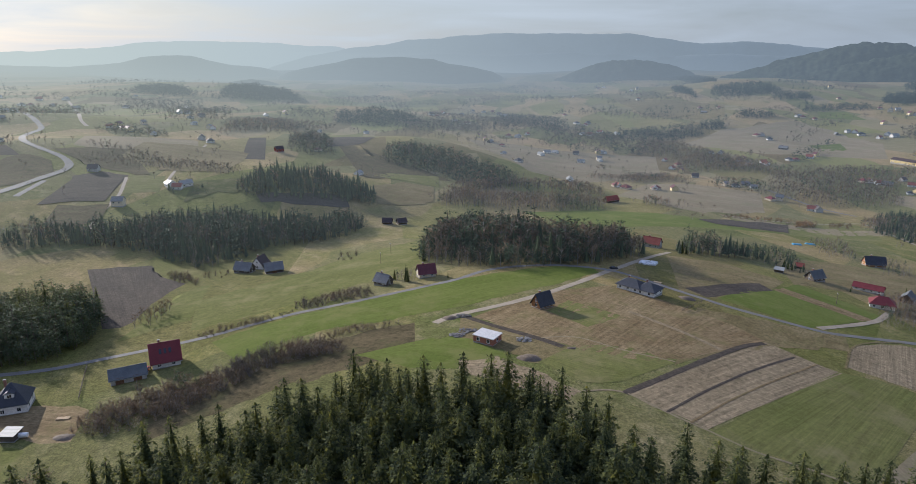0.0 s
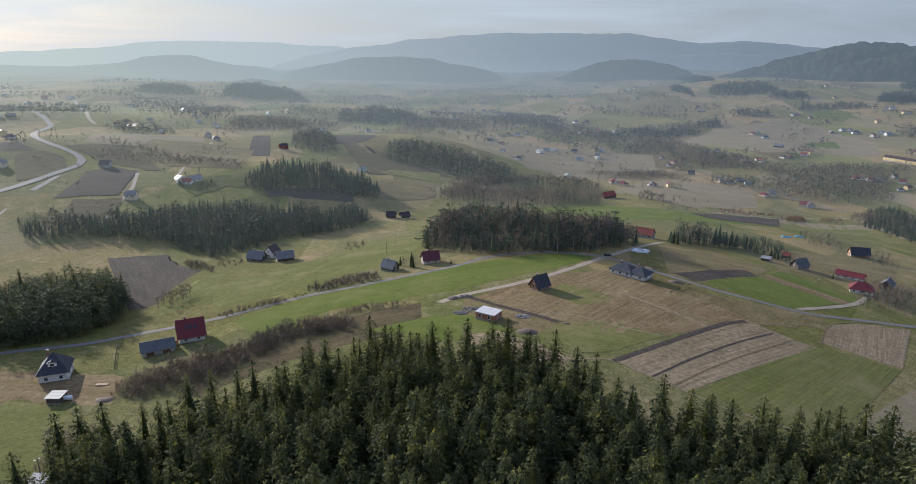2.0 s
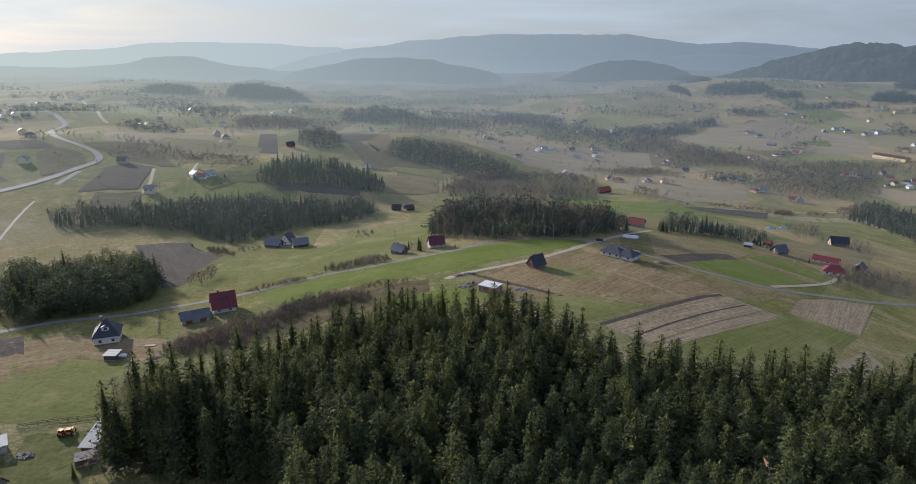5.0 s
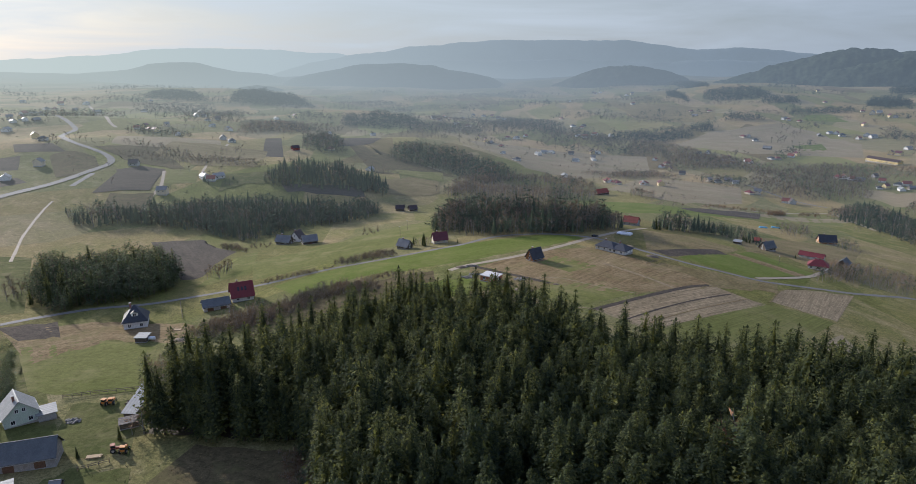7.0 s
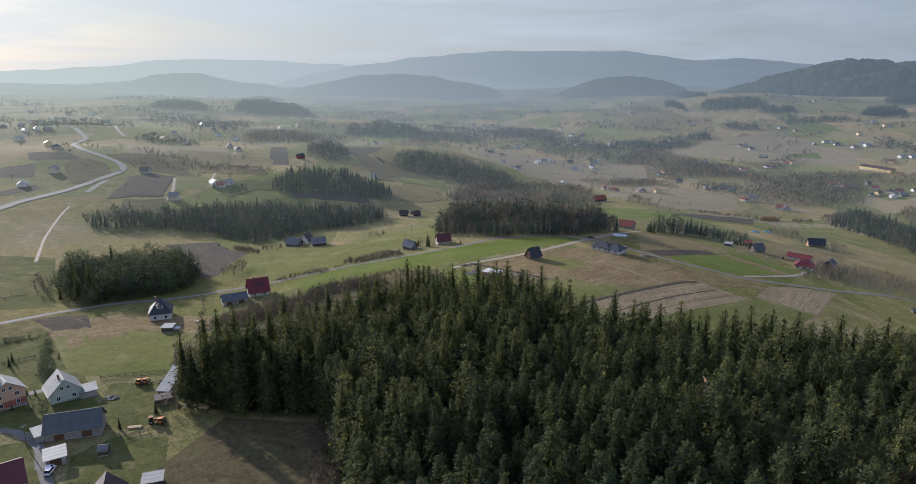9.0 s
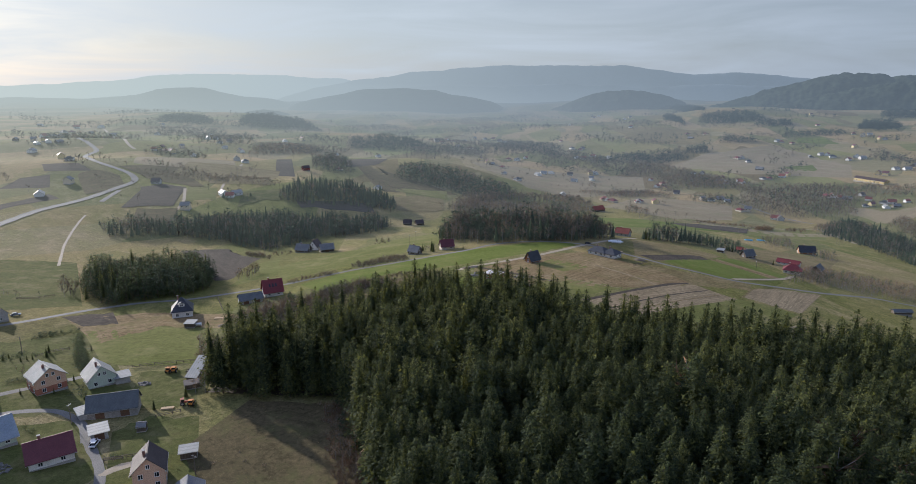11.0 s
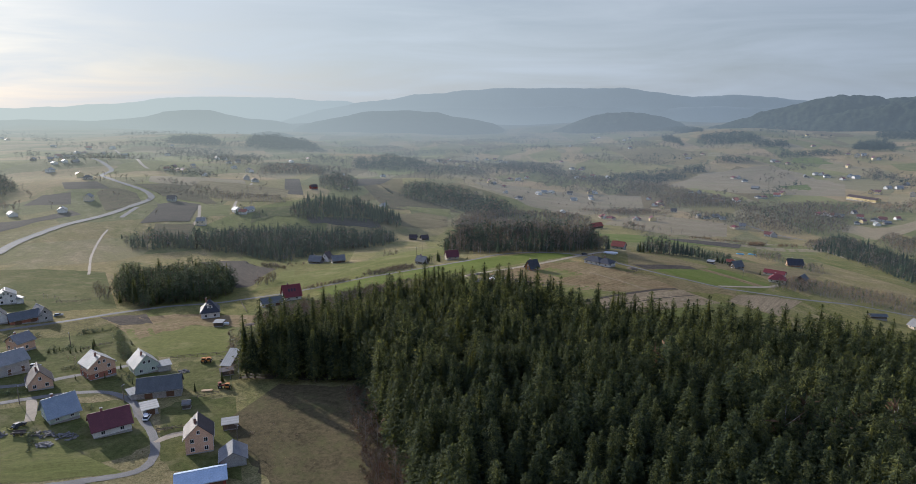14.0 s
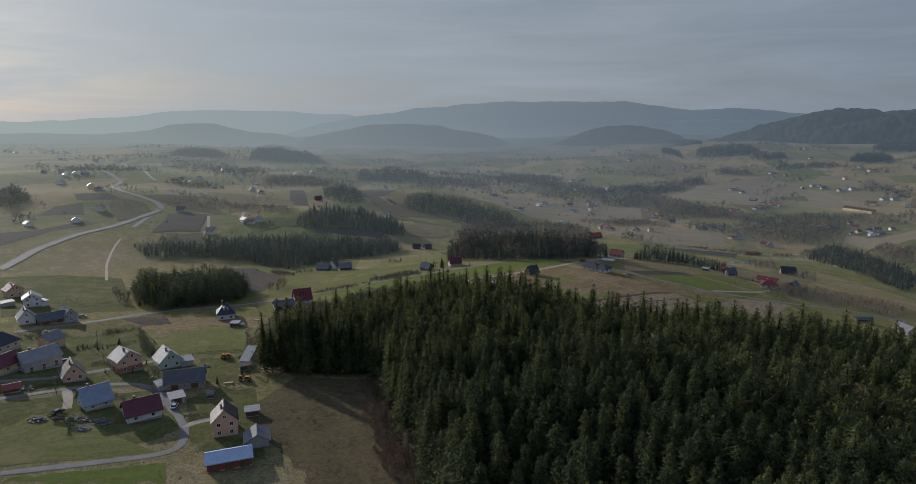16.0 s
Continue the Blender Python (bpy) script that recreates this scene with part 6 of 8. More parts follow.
W_CREAM = surface("cream_render", (0.62, 0.52, 0.38), (0.70, 0.60, 0.45), 0.4, 4, bump=0.1)
W_PINK = surface("peach_render", (0.62, 0.40, 0.27), (0.70, 0.47, 0.33), 0.4, 4, bump=0.1)
W_MINT = surface("pale_green_render", (0.48, 0.56, 0.47), (0.56, 0.63, 0.54), 0.4, 4, bump=0.1)
W_GREY = surface("grey_render", (0.40, 0.39, 0.37), (0.50, 0.49, 0.47), 0.4, 4, bump=0.1, wear=(0.3, 0.28, 0.25))
W_LOG = surface("honey_log_wall", (0.26, 0.13, 0.055), (0.36, 0.19, 0.085), 0.8, 6, bump=0.3, stretch=(0.3, 0.3, 3))
W_BOARD = surface("weathered_dark_boards", (0.09, 0.072, 0.058), (0.15, 0.125, 0.10), 1.5, 8, bump=0.3, stretch=(3, 3, 0.2))
W_BRICK = surface("raw_red_brick", (0.32, 0.13, 0.085), (0.40, 0.17, 0.11), 1.2, 7, bump=0.25, stretch=(1, 1, 3))
W_STONE = surface("grey_field_stone", (0.28, 0.26, 0.24), (0.42, 0.40, 0.37), 1.1, 4, bump=0.6, depth=0.06)
W_REDBOARD = surface("faded_red_boards", (0.24, 0.06, 0.045), (0.31, 0.085, 0.06), 1.5, 8, bump=0.3, stretch=(3, 3, 0.2))
W_YELLOW = surface("yellow_render", (0.62, 0.50, 0.24), (0.70, 0.57, 0.30), 0.4, 4, bump=0.1)
M_PLINTH = surface("concrete_plinth", (0.30, 0.29, 0.27), (0.38, 0.37, 0.35), 0.8, 6)
M_SLAB = surface("bare_concrete_slab", (0.52, 0.51, 0.49), (0.64, 0.63, 0.60), 0.5, 4, bump=0.3)
M_FRAME = surface("white_window_frame", (0.72, 0.72, 0.70), (0.8, 0.8, 0.78), 1.0, bump=0)
M_CHIMNEY = surface("chimney_brick", (0.24, 0.12, 0.09), (0.32, 0.17, 0.13), 2.0, 9)
M_DOOR = surface("brown_door", (0.13, 0.075, 0.045), (0.18, 0.105, 0.065), 1.5, 8)
M_STEEL = surface("galvanised_steel", (0.42, 0.43, 0.44), (0.55, 0.55, 0.55), 1.0, rough=0.45, metal=0.6)


def glass_material():
    m, nt, sh = nodes_of("dark_window_glass")
    sh.inputs["Base Color"].default_value = (0.02, 0.025, 0.03, 1)
    sh.inputs["Roughness"].default_value = 0.08
    return m


M_GLASS = glass_material()


def box(bm, x0, y0, z0, x1, y1, z1):
    vs = [bm.verts.new(p) for p in ((x0, y0, z0), (x1, y0, z0), (x1, y1, z0), (x0, y1, z0), (x0, y0, z1), (x1, y0, z1), (x1, y1, z1), (x0, y1, z1))]
    for f in ((0, 3, 2, 1), (4, 5, 6, 7), (0, 1, 5, 4), (1, 2, 6, 5), (2, 3, 7, 6), (3, 0, 4, 7)):
        bm.faces.new([vs[i] for i in f])
    return vs


def slab(bm, corners, thick):
    """A sloping plate given by its upper corners."""
    top = [bm.verts.new(c) for c in corners]
    low = [bm.verts.new((c[0], c[1], c[2] - thick)) for c in corners]
    bm.faces.new(top)
    bm.faces.new(low[::-1])
    for i in range(len(top)):
        j = (i + 1) % len(top)
        bm.faces.new((top[i], low[i], low[j], top[j]))


WINDOW_MESHES = {}


def window(parent, x, y, z, turn, w=1.2, h=1.35):
    """A framed window set 6 cm proud of the wall at x, y, facing the way that turn names (0: towards -y)."""
    key = (round(w, 2), round(h, 2))
    if key not in WINDOW_MESHES:
        bm = bmesh.new()
        t = 0.1
        box(bm, -w / 2, -0.06, -h / 2, -w / 2 + t, 0.05, h / 2)
        box(bm, w / 2 - t, -0.06, -h / 2, w / 2, 0.05, h / 2)
        box(bm, -w / 2 + t, -0.06, h / 2 - t, w / 2 - t, 0.05, h / 2)
        box(bm, -w / 2 - 0.06, -0.12, -h / 2 - 0.06, w / 2 + 0.06, 0.05, -h / 2 + t * 0.6)
        box(bm, -0.04, -0.05, -h / 2 + t * 0.6, 0.04, 0.05, h / 2 - t)
        me = bpy.data.meshes.new("window")
        bm.to_mesh(me)
        bm.free()
        me.materials.append(M_FRAME)
        bm = bmesh.new()
        box(bm, -w / 2 + t, -0.015, -h / 2 + t * 0.6, w / 2 - t, 0.03, h / 2 - t)
        pane = bpy.data.meshes.new("pane")
        bm.to_mesh(pane)
        bm.free()
        pane.materials.append(M_GLASS)
        WINDOW_MESHES[key] = (me, pane)
    me, pane = WINDOW_MESHES[key]
    ob = new("window", me)
    ob.parent = parent
    ob.matrix_basis = Matrix.Translation((x, y, z)) @ Matrix.Rotation(turn, 4, "Z")
    glass = new("pane", pane)
    glass.parent = ob
    return ob


def walls_and_roof(root, L, D, wall_h, roof_h, roof, wall, top, over=0.55, skirt=1.2, lower=None):
    """Walls with their gables and a thick roof; the ridge runs along local x. The body spans -L/2..L/2, -D/2..D/2."""
    bm = bmesh.new()
    z0 = 0.0
    if lower:
        box(bm, -L / 2, -D / 2, z0, L / 2, D / 2, wall_h * 0.45)
        part("lower_wall", bm, lower, root)
        bm = bmesh.new()
        z0 = wall_h * 0.45
    box(bm, -L / 2, -D / 2, z0, L / 2, D / 2, wall_h)
    if roof == "gable":
        for x in (-L / 2, L / 2):
            s = 0.24 if x < 0 else -0.24
            a = [bm.verts.new(p) for p in ((x, -D / 2, wall_h), (x, D / 2, wall_h), (x, 0, wall_h + roof_h))]
            b = [bm.verts.new(p) for p in ((x + s, -D / 2, wall_h), (x + s, D / 2, wall_h), (x + s, 0, wall_h + roof_h))]
            bm.faces.new(a if x > 0 else a[::-1])
            bm.faces.new(b[::-1] if x > 0 else b)
    part("wall", bm, wall, root)
    bm = bmesh.new()
    box(bm, -L / 2 - 0.05, -D / 2 - 0.05, -skirt, L / 2 + 0.05, D / 2 + 0.05, 0.35)
    part("plinth", bm, M_PLINTH, root)
    bm = bmesh.new()
    k = roof_h / (D / 2)
    ex, ey, t = L / 2 + over, D / 2 + over, 0.2
    zr, ze = wall_h + roof_h + t, wall_h - over * k + t
    if roof == "gable":
        slab(bm, [(-ex, -ey, ze), (ex, -ey, ze), (ex, 0, zr), (-ex, 0, zr)], t)
        slab(bm, [(ex, ey, ze), (-ex, ey, ze), (-ex, 0, zr), (ex, 0, zr)], t)
        box(bm, -ex - 0.02, -0.14, zr - 0.08, ex + 0.02, 0.14, zr + 0.06)
    elif roof == "hip":
        r = max(0.3, L / 2 - D / 2 * 0.85)
        slab(bm, [(-ex, -ey, ze), (ex, -ey, ze), (r, 0, zr), (-r, 0, zr)], t)
        slab(bm, [(ex, ey, ze), (-ex, ey, ze), (-r, 0, zr), (r, 0, zr)], t)
        slab(bm, [(ex, -ey, ze), (ex, ey, ze), (r, 0, zr)], t)
        slab(bm, [(-ex, ey, ze), (-ex, -ey, ze), (-r, 0, zr)], t)
    elif roof == "lean":
        slab(bm, [(-ex, -ey, wall_h + 0.05), (ex, -ey, wall_h + 0.05), (ex, ey, wall_h + roof_h + 0.05), (-ex, ey, wall_h + roof_h + 0.05)], 0.16)
    else:
        box(bm, -ex, -ey, wall_h, ex, ey, wall_h + 0.3)
    part("roof", bm, top, root)
    if roof in ("gable", "hip"):
        for g in (-1, 1):
            bm = bmesh.new()
            box(bm, -ex, g * ey - 0.09 if g > 0 else g * ey - 0.06, ze - 0.30, ex, g * ey + 0.06 if g > 0 else g * ey + 0.09, ze - 0.16)
            part("gutter", bm, M_STEEL, root)


def chimney(root, x, y, z0, z1, material=None):
    bm = bmesh.new()
    box(bm, x - 0.35, y - 0.3, z0, x + 0.35, y + 0.3, z1)
    c = part("chimney", bm, material or M_CHIMNEY, root)
    bm = bmesh.new()
    box(bm, x - 0.45, y - 0.4, z1 + 0.002, x + 0.45, y + 0.4, z1 + 0.12)
    part("chimney_cap", bm, M_PLINTH, c)


def rows_of_windows(root, L, D, wall_h, ridge_gable, roof_h, turn_extra=0.0):
    storeys = 2 if wall_h > 4.6 else 1
    for s in range(storeys):
        z = 1.55 + s * 2.75
        for side, length, other in ((0, L, D), (1, D, L)):
            n = max(1, int(length / 3.6))
            for g in (-1, 1):
                for i in range(n):
                    p = (i + 0.5) / n * length - length / 2
                    if side == 0:
                        window(root, p, g * D / 2, z, 0 if g < 0 else math.pi)
                    else:
                        window(root, g * L / 2, p, z, math.pi / 2 if g > 0 else -math.pi / 2)
    if ridge_gable and roof_h > 2.4:
        for g in (-1, 1):
            for p in ((-0.9, 0.9) if D > 8 else (0.0,)):
                window(root, g * L / 2, p, wall_h + roof_h * 0.33, math.pi / 2 if g > 0 else -math.pi / 2, 1.0, 1.2)


def building(label, left, right, depth, wall_h, roof_h, roof, wall, top, across=False, windows=True, chimneys=1, lower=None, doors=0,
             skylights=0, name="house", category="house", over=0.55, dormer=False):
    """left, right: the plan corners of the wall nearest the camera. across: the ridge runs back from that wall."""
    a, b = Vector(left), Vector(right)
    along = b - a
    width = along.length
    along /= width
    a, b = a - along * width * 0.01, b + along * width * 0.01
    width, depth = width * 1.02, depth * 0.9
    back = Vector((-along.y, along.x))
    mid = a + along * width / 2 + back * depth / 2
    turn = math.atan2(along.y, along.x)
    if across:
        L, D, turn = depth, width, turn + math.pi / 2
    else:
        L, D = width, depth
    corners = [a, b, a + back * depth, b + back * depth]
    z = max(ground(c.x, c.y) for c in corners) * 0.5 + ground(mid.x, mid.y) * 0.5
    root = new(name)
    root.matrix_basis = Matrix.Translation((mid.x, mid.y, z)) @ Matrix.Rotation(turn, 4, "Z")
    tagged(root, label, category)
    walls_and_roof(root, L, D, wall_h, roof_h, roof, wall, top, over, 2.0, lower)
    if windows:
        rows_of_windows(root, L, D, wall_h, roof == "gable", roof_h)
    for i in range(chimneys):
        x = L * (-0.18 + 0.4 * i)
        chimney(root, x, D * 0.1, wall_h + roof_h * 0.4, wall_h + roof_h + 0.9)
    for i in range(doors):
        w, h = (2.6, 2.4) if category != "house" else (1.1, 2.1)
        x = (i + 0.5) / doors * L - L / 2
        bm = bmesh.new()
        if across:
            box(bm, -L / 2 - 0.09, x * D / L - w / 2, 0.02, -L / 2 - 0.01, x * D / L + w / 2, h)
        else:
            box(bm, x - w / 2, -D / 2 - 0.09, 0.02, x + w / 2, -D / 2 - 0.01, h)
        part("door", bm, M_DOOR, root)
    k = roof_h / (D / 2)
    for i in range(skylights):
        x = (i - (skylights - 1) / 2) * 1.6
        y = -D * 0.26
        zz = wall_h + (D / 2 + y) * k + 0.22
        bm = bmesh.new()
        slab(bm, [(x - 0.42, y - 0.55, zz - 0.55 * k + 0.08), (x + 0.42, y - 0.55, zz - 0.55 * k + 0.08), (x + 0.42, y + 0.55, zz + 0.55 * k + 0.08), (x - 0.42, y + 0.55, zz + 0.55 * k + 0.08)], 0.12)
        part("skylight", bm, M_GLASS, root, "dark glazed roof window")
    if dormer:
        bm = bmesh.new()
        y0, w, h = -D * 0.36, 2.6, 1.5
        zb = wall_h + (D / 2 + y0) * k
        box(bm, -w / 2, y0, zb, w / 2, 0, zb + h)
        d = part("dormer", bm, wall, root)
        bm = bmesh.new()
        slab(bm, [(-w / 2 - 0.3, y0 - 0.3, zb + h), (0, y0 - 0.3, zb + h + 1.0), (0, 0.3, zb + h + 1.0), (-w / 2 - 0.3, 0.3, zb + h)], 0.15)
        slab(bm, [(0, y0 - 0.3, zb + h + 1.0), (w / 2 + 0.3, y0 - 0.3, zb + h), (w / 2 + 0.3, 0.3, zb + h), (0, 0.3, zb + h + 1.0)], 0.15)
        part("dormer_roof", bm, top, d)
        window(root, 0, y0, zb + 0.8, 0, 1.4, 1.1)
    return root


# far farmsteads: a few kinds, built once and set about the valley
def far_house_kinds():
    kinds = []
    for i, (wall, top, L, D, wh, rh, roof, label) in enumerate((
            (W_WHITE, R_ORANGE, 11, 9, 3.4, 3.6, "gable", "white farmhouse with a brick-red tiled roof"),
            (W_CREAM, R_GREY, 10, 9, 5.4, 3.2, "gable", "cream two-storey house with a grey roof"),
            (W_WHITE, R_PALE, 12, 9, 3.2, 3.0, "gable", "white house with a pale sheet roof"),
            (W_GREY, R_BROWN, 11, 9, 3.4, 4.0, "gable", "grey house with a dark brown roof"),
            (W_CREAM, R_RED, 12, 10, 3.2, 3.0, "hip", "cream house with a red hipped roof"),
            (W_BOARD, R_GREY, 14, 8, 2.8, 3.4, "gable", "weathered wooden barn with a grey roof"),
            (W_WHITE, R_DARK, 12, 10, 3.2, 3.0, "hip", "white house with an anthracite hipped roof"),
            (W_YELLOW, R_WINE, 10, 9, 5.2, 3.0, "gable", "yellow two-storey house with a wine-red roof"))):
        root = new("farmhouse")
        tagged(root, label, "house", "farmhouses scattered over the valley")
        walls_and_roof(root, L, D, wh, rh, roof, wall, top, 0.6, 4.0)
        chimney(root, L * 0.15, 0.6, wh + rh * 0.4, wh + rh + 0.9)
        for g in (-1, 1):
            for x in (-L * 0.28, L * 0.2):
                window(root, x, g * D / 2, 1.6 if wh < 5 else 3.8, 0 if g < 0 else math.pi, 1.4, 1.4)
        kinds.append(root)
    return kinds


FAR_KINDS = far_house_kinds()
# walls and roofs of far houses get the painted haze too
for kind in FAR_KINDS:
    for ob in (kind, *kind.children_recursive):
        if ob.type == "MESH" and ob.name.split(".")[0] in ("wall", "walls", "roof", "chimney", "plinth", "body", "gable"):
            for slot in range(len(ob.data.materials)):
                ob.data.materials[slot] = hazed(ob.data.materials[slot])
FAR_USED = []
HOMES = []


def farmhouse(x, y, kind, turn, size=1.0):
    HOMES.append((x, y))
    m = Matrix.Translation((x, y, ground(x, y) + 0.3)) @ Matrix.Rotation(radians(turn), 4, "Z") @ Matrix.Diagonal((size, size, size, 1))
    if kind in FAR_USED:
        stand(FAR_KINDS[kind], m)
    else:
        FAR_USED.append(kind)
        FAR_KINDS[kind].matrix_basis = m



# ---- homes and barns, near to far ----
building("house with a steep red tiled roof beside the lane", (-121.9, 200.3), (-114.0, 204.9), 9.0, 3.0, 5.2, "gable", W_WHITE, R_RED, skylights=3, over=0.7)
building("long low shed with a dark grey roof", (-129.9, 188.0), (-120.7, 193.8), 7.5, 2.2, 2.2, "gable", W_GREY, R_SLATE, windows=False, chimneys=0, doors=2, name='shed', category='shed')
building("unfinished white house with a dark hipped roof and gable", (-154.0, 166.2), (-146.1, 169.9), 11.0, 3.6, 5.0, "hip", W_WHITE, R_DARK, dormer=True)
building("peach gabled house over a brick ground floor", (-154.2, 76.5), (-148.8, 84.0), 10, 5.4, 3.4, "gable", W_PINK, R_PALE, across=True, lower=W_BRICK)
building("house with a pale green gable and grey roof", (-141.4, 84.6), (-135.3, 90.8), 10, 3.4, 4.2, "gable", W_MINT, R_PALE, across=True)
building("long stone and timber barn with a dark grey roof", (-128.4, 63.8), (-115.4, 69.0), 8.5, 2.9, 3.6, "gable", W_STONE, R_SLATE, windows=False, chimneys=0, doors=2, name='barn', category='barn')
building("pale-roofed lean-to against the barn", (-130.1, 62.6), (-128.6, 64.2), 5, 2.2, 0.6, "lean", W_GREY, R_PALE, windows=False, chimneys=0, name='shed', category='shed')
building("low outbuilding with a pale sheet roof", (-134.9, 89.7), (-131.4, 92.5), 5, 2.4, 0.6, "lean", W_GREY, R_PALE, windows=False, chimneys=0, name='shed', category='shed')
building("mint-green house with a blue-grey sheet roof", (-143.7, 40.1), (-138.4, 46.7), 10, 2.8, 4.4, "gable", W_MINT, R_BLUEGREY, over=0.8)
building("white bungalow with a wine-red roof", (-125.6, 34.5), (-117.6, 41.4), 10, 2.9, 3.6, "gable", W_WHITE, R_WINE, over=0.7)
building("tall peach house with a brown gabled roof", (-93.6, 29.3), (-86.7, 32.5), 9, 5.6, 3.8, "gable", W_PINK, R_BROWN, across=True)
building("long red farm shed with a pale blue sheet roof", (-86.0, 8.7), (-74.8, 14.0), 8, 2.9, 1.6, "gable", W_REDBOARD, R_BLUE, windows=False, chimneys=0, doors=3, name='barn', category='barn')
building("farm shed with a grey roof", (-80.2, 23.1), (-73.8, 25.8), 8, 2.4, 2.2, "gable", W_GREY, R_GREY, across=True, windows=False, chimneys=0, name='shed', category='shed')
building("small garden shed with a pale flat roof", (-89.0, 44.9), (-85.1, 46.5), 4, 2.3, 0.3, "lean", W_BOARD, R_PALE, windows=False, chimneys=0, name='shed', category='shed')
building("garage with a pale sheet roof", (-119.4, 51.5), (-115.8, 54.2), 6, 2.4, 0.4, "lean", W_GREY, R_PALE, windows=False, chimneys=0, doors=1, name='garage', category='garage')
building("house with a steep dark brown gable", (-167.4, 62.0), (-161.8, 66.9), 10, 2.7, 4.4, "gable", W_PINK, R_BROWN, across=True)
building("large grey house with three garage doors", (-187.2, 68.0), (-180.2, 79.5), 10, 4.4, 3.2, "gable", W_GREY, R_PALE, doors=3)
building("house extension with a grey roof", (-199.8, 99.0), (-197.4, 105.5), 9, 4.0, 2.6, "gable", W_PINK, R_GREY)
building("yellow house with a wine-red roof", (-193.6, 59.6), (-190.9, 71.9), 9, 3.2, 3.4, "gable", W_YELLOW, R_WINE)
building("house with a dark tiled roof", (-214.0, 86.1), (-212.2, 97.4), 10, 3.4, 4.0, "hip", W_CREAM, R_DARK)
building("white house with a dark gabled roof", (-240.5, 132.7), (-235.4, 137.5), 10, 3.6, 4.0, "gable", W_WHITE, R_DARK, across=True)
building("long barn with a grey-green roof", (-232.2, 135.5), (-224.0, 144.6), 9, 2.4, 2.6, "gable", W_BRICK, R_SLATE, windows=False, chimneys=0, doors=2, name='barn', category='barn')
building("grey house with a steep roof", (-224.4, 143.7), (-221.1, 148.9), 10, 3.6, 3.6, "gable", W_GREY, R_GREY, across=True, chimneys=0)
building("white house with a pale roof and flat annexe", (-266.2, 168.9), (-259.7, 174.2), 9, 5.0, 2.6, "gable", W_WHITE, R_PALE, across=True)
building("flat-roofed white annexe beside a house", (-259.4, 174.3), (-257.8, 177.0), 7, 3.0, 0.3, "flat", W_WHITE, R_PALE, windows=False, chimneys=0, name='garage', category='garage')
building("peach house with a red roof", (-291.9, 189.2), (-287.2, 196.5), 9, 4.4, 3.2, "gable", W_PINK, R_WINE, across=True)
building("low shed with a pale roof", (-277.1, 167.0), (-274.0, 171.9), 5, 2.3, 0.4, "lean", W_GREY, R_PALE, windows=False, chimneys=0, name='shed', category='shed')
building("small red-roofed shed by the street", (-179.3, 47.0), (-175.4, 50.1), 4, 1.9, 1.0, "gable", W_REDBOARD, R_ORANGE, windows=False, chimneys=0, name='shed', category='shed')
building("honey-coloured log house with a black roof", (17.1, 248.2), (22.3, 252.7), 5.6, 2.3, 3.9, "gable", W_LOG, R_DARK, over=0.7)
building("white bungalow with an anthracite hipped roof", (54.3, 285.8), (62.8, 279.1), 9.0, 2.6, 2.3, "hip", W_WHITE, R_DARK, over=0.6)
building("wing of the bungalow with an anthracite hipped roof", (61.7, 280.2), (68.5, 274.9), 10.0, 2.6, 2.5, "hip", W_WHITE, R_DARK, over=0.6)
building("farmhouse of grey boards with a brick-red roof", (93.8, 418.9), (103.2, 413.5), 8.0, 3.0, 3.4, "gable", W_GREY, R_ORANGE)
building("white house with a red hipped roof", (191.8, 326.5), (201.6, 321.9), 9.0, 2.7, 3.0, "hip", W_WHITE, R_RED)
building("long farm building with a red sheet roof", (204.0, 366.8), (215.5, 357.7), 6.0, 2.2, 1.9, "gable", W_WHITE, R_RED, chimneys=0, name='barn', category='barn')
building("dark weathered wooden farm barn", (227.3, 349.2), (233.0, 355.9), 7.0, 2.4, 3.0, "gable", W_BOARD, R_SLATE, windows=False, chimneys=0, name='barn', category='barn')
building("orange house with a steep dark roof", (263.1, 461.4), (275.7, 459.7), 9.0, 2.4, 4.6, "gable", W_LOG, R_DARK)
building("old dark wooden farmhouse with a grey roof", (181.2, 366.0), (189.2, 369.7), 7.0, 2.2, 3.6, "gable", W_BOARD, R_SLATE)
building("small shed with a red roof", (188.0, 405.1), (192.0, 403.2), 5, 2.0, 1.4, "gable", W_BOARD, R_ORANGE, windows=False, chimneys=0, name='shed', category='shed')
building("small shed with a pale roof", (163.5, 378.2), (167.4, 375.8), 5, 1.8, 0.5, "lean", W_BOARD, R_PALE, windows=False, chimneys=0, name='shed', category='shed')
building("house with a wine-red roof at the wood edge", (-39.2, 300.2), (-31.5, 303.3), 6.5, 2.5, 3.6, "gable", W_CREAM, R_WINE)
building("old grey house under bare trees", (-60.7, 293.6), (-54.3, 290.0), 6.0, 2.2, 3.0, "gable", W_BOARD, R_GREY)
building("old farmhouse of dark boards with a grey roof", (-152.0, 342.6), (-142.4, 340.6), 7.0, 2.2, 3.4, "gable", W_BOARD, R_GREY, name='farmhouse')
building("tall white farmhouse with a dark roof", (-137.8, 349.7), (-136.4, 357.4), 7.5, 3.0, 4.2, "gable", W_WHITE, R_BROWN, name='farmhouse')
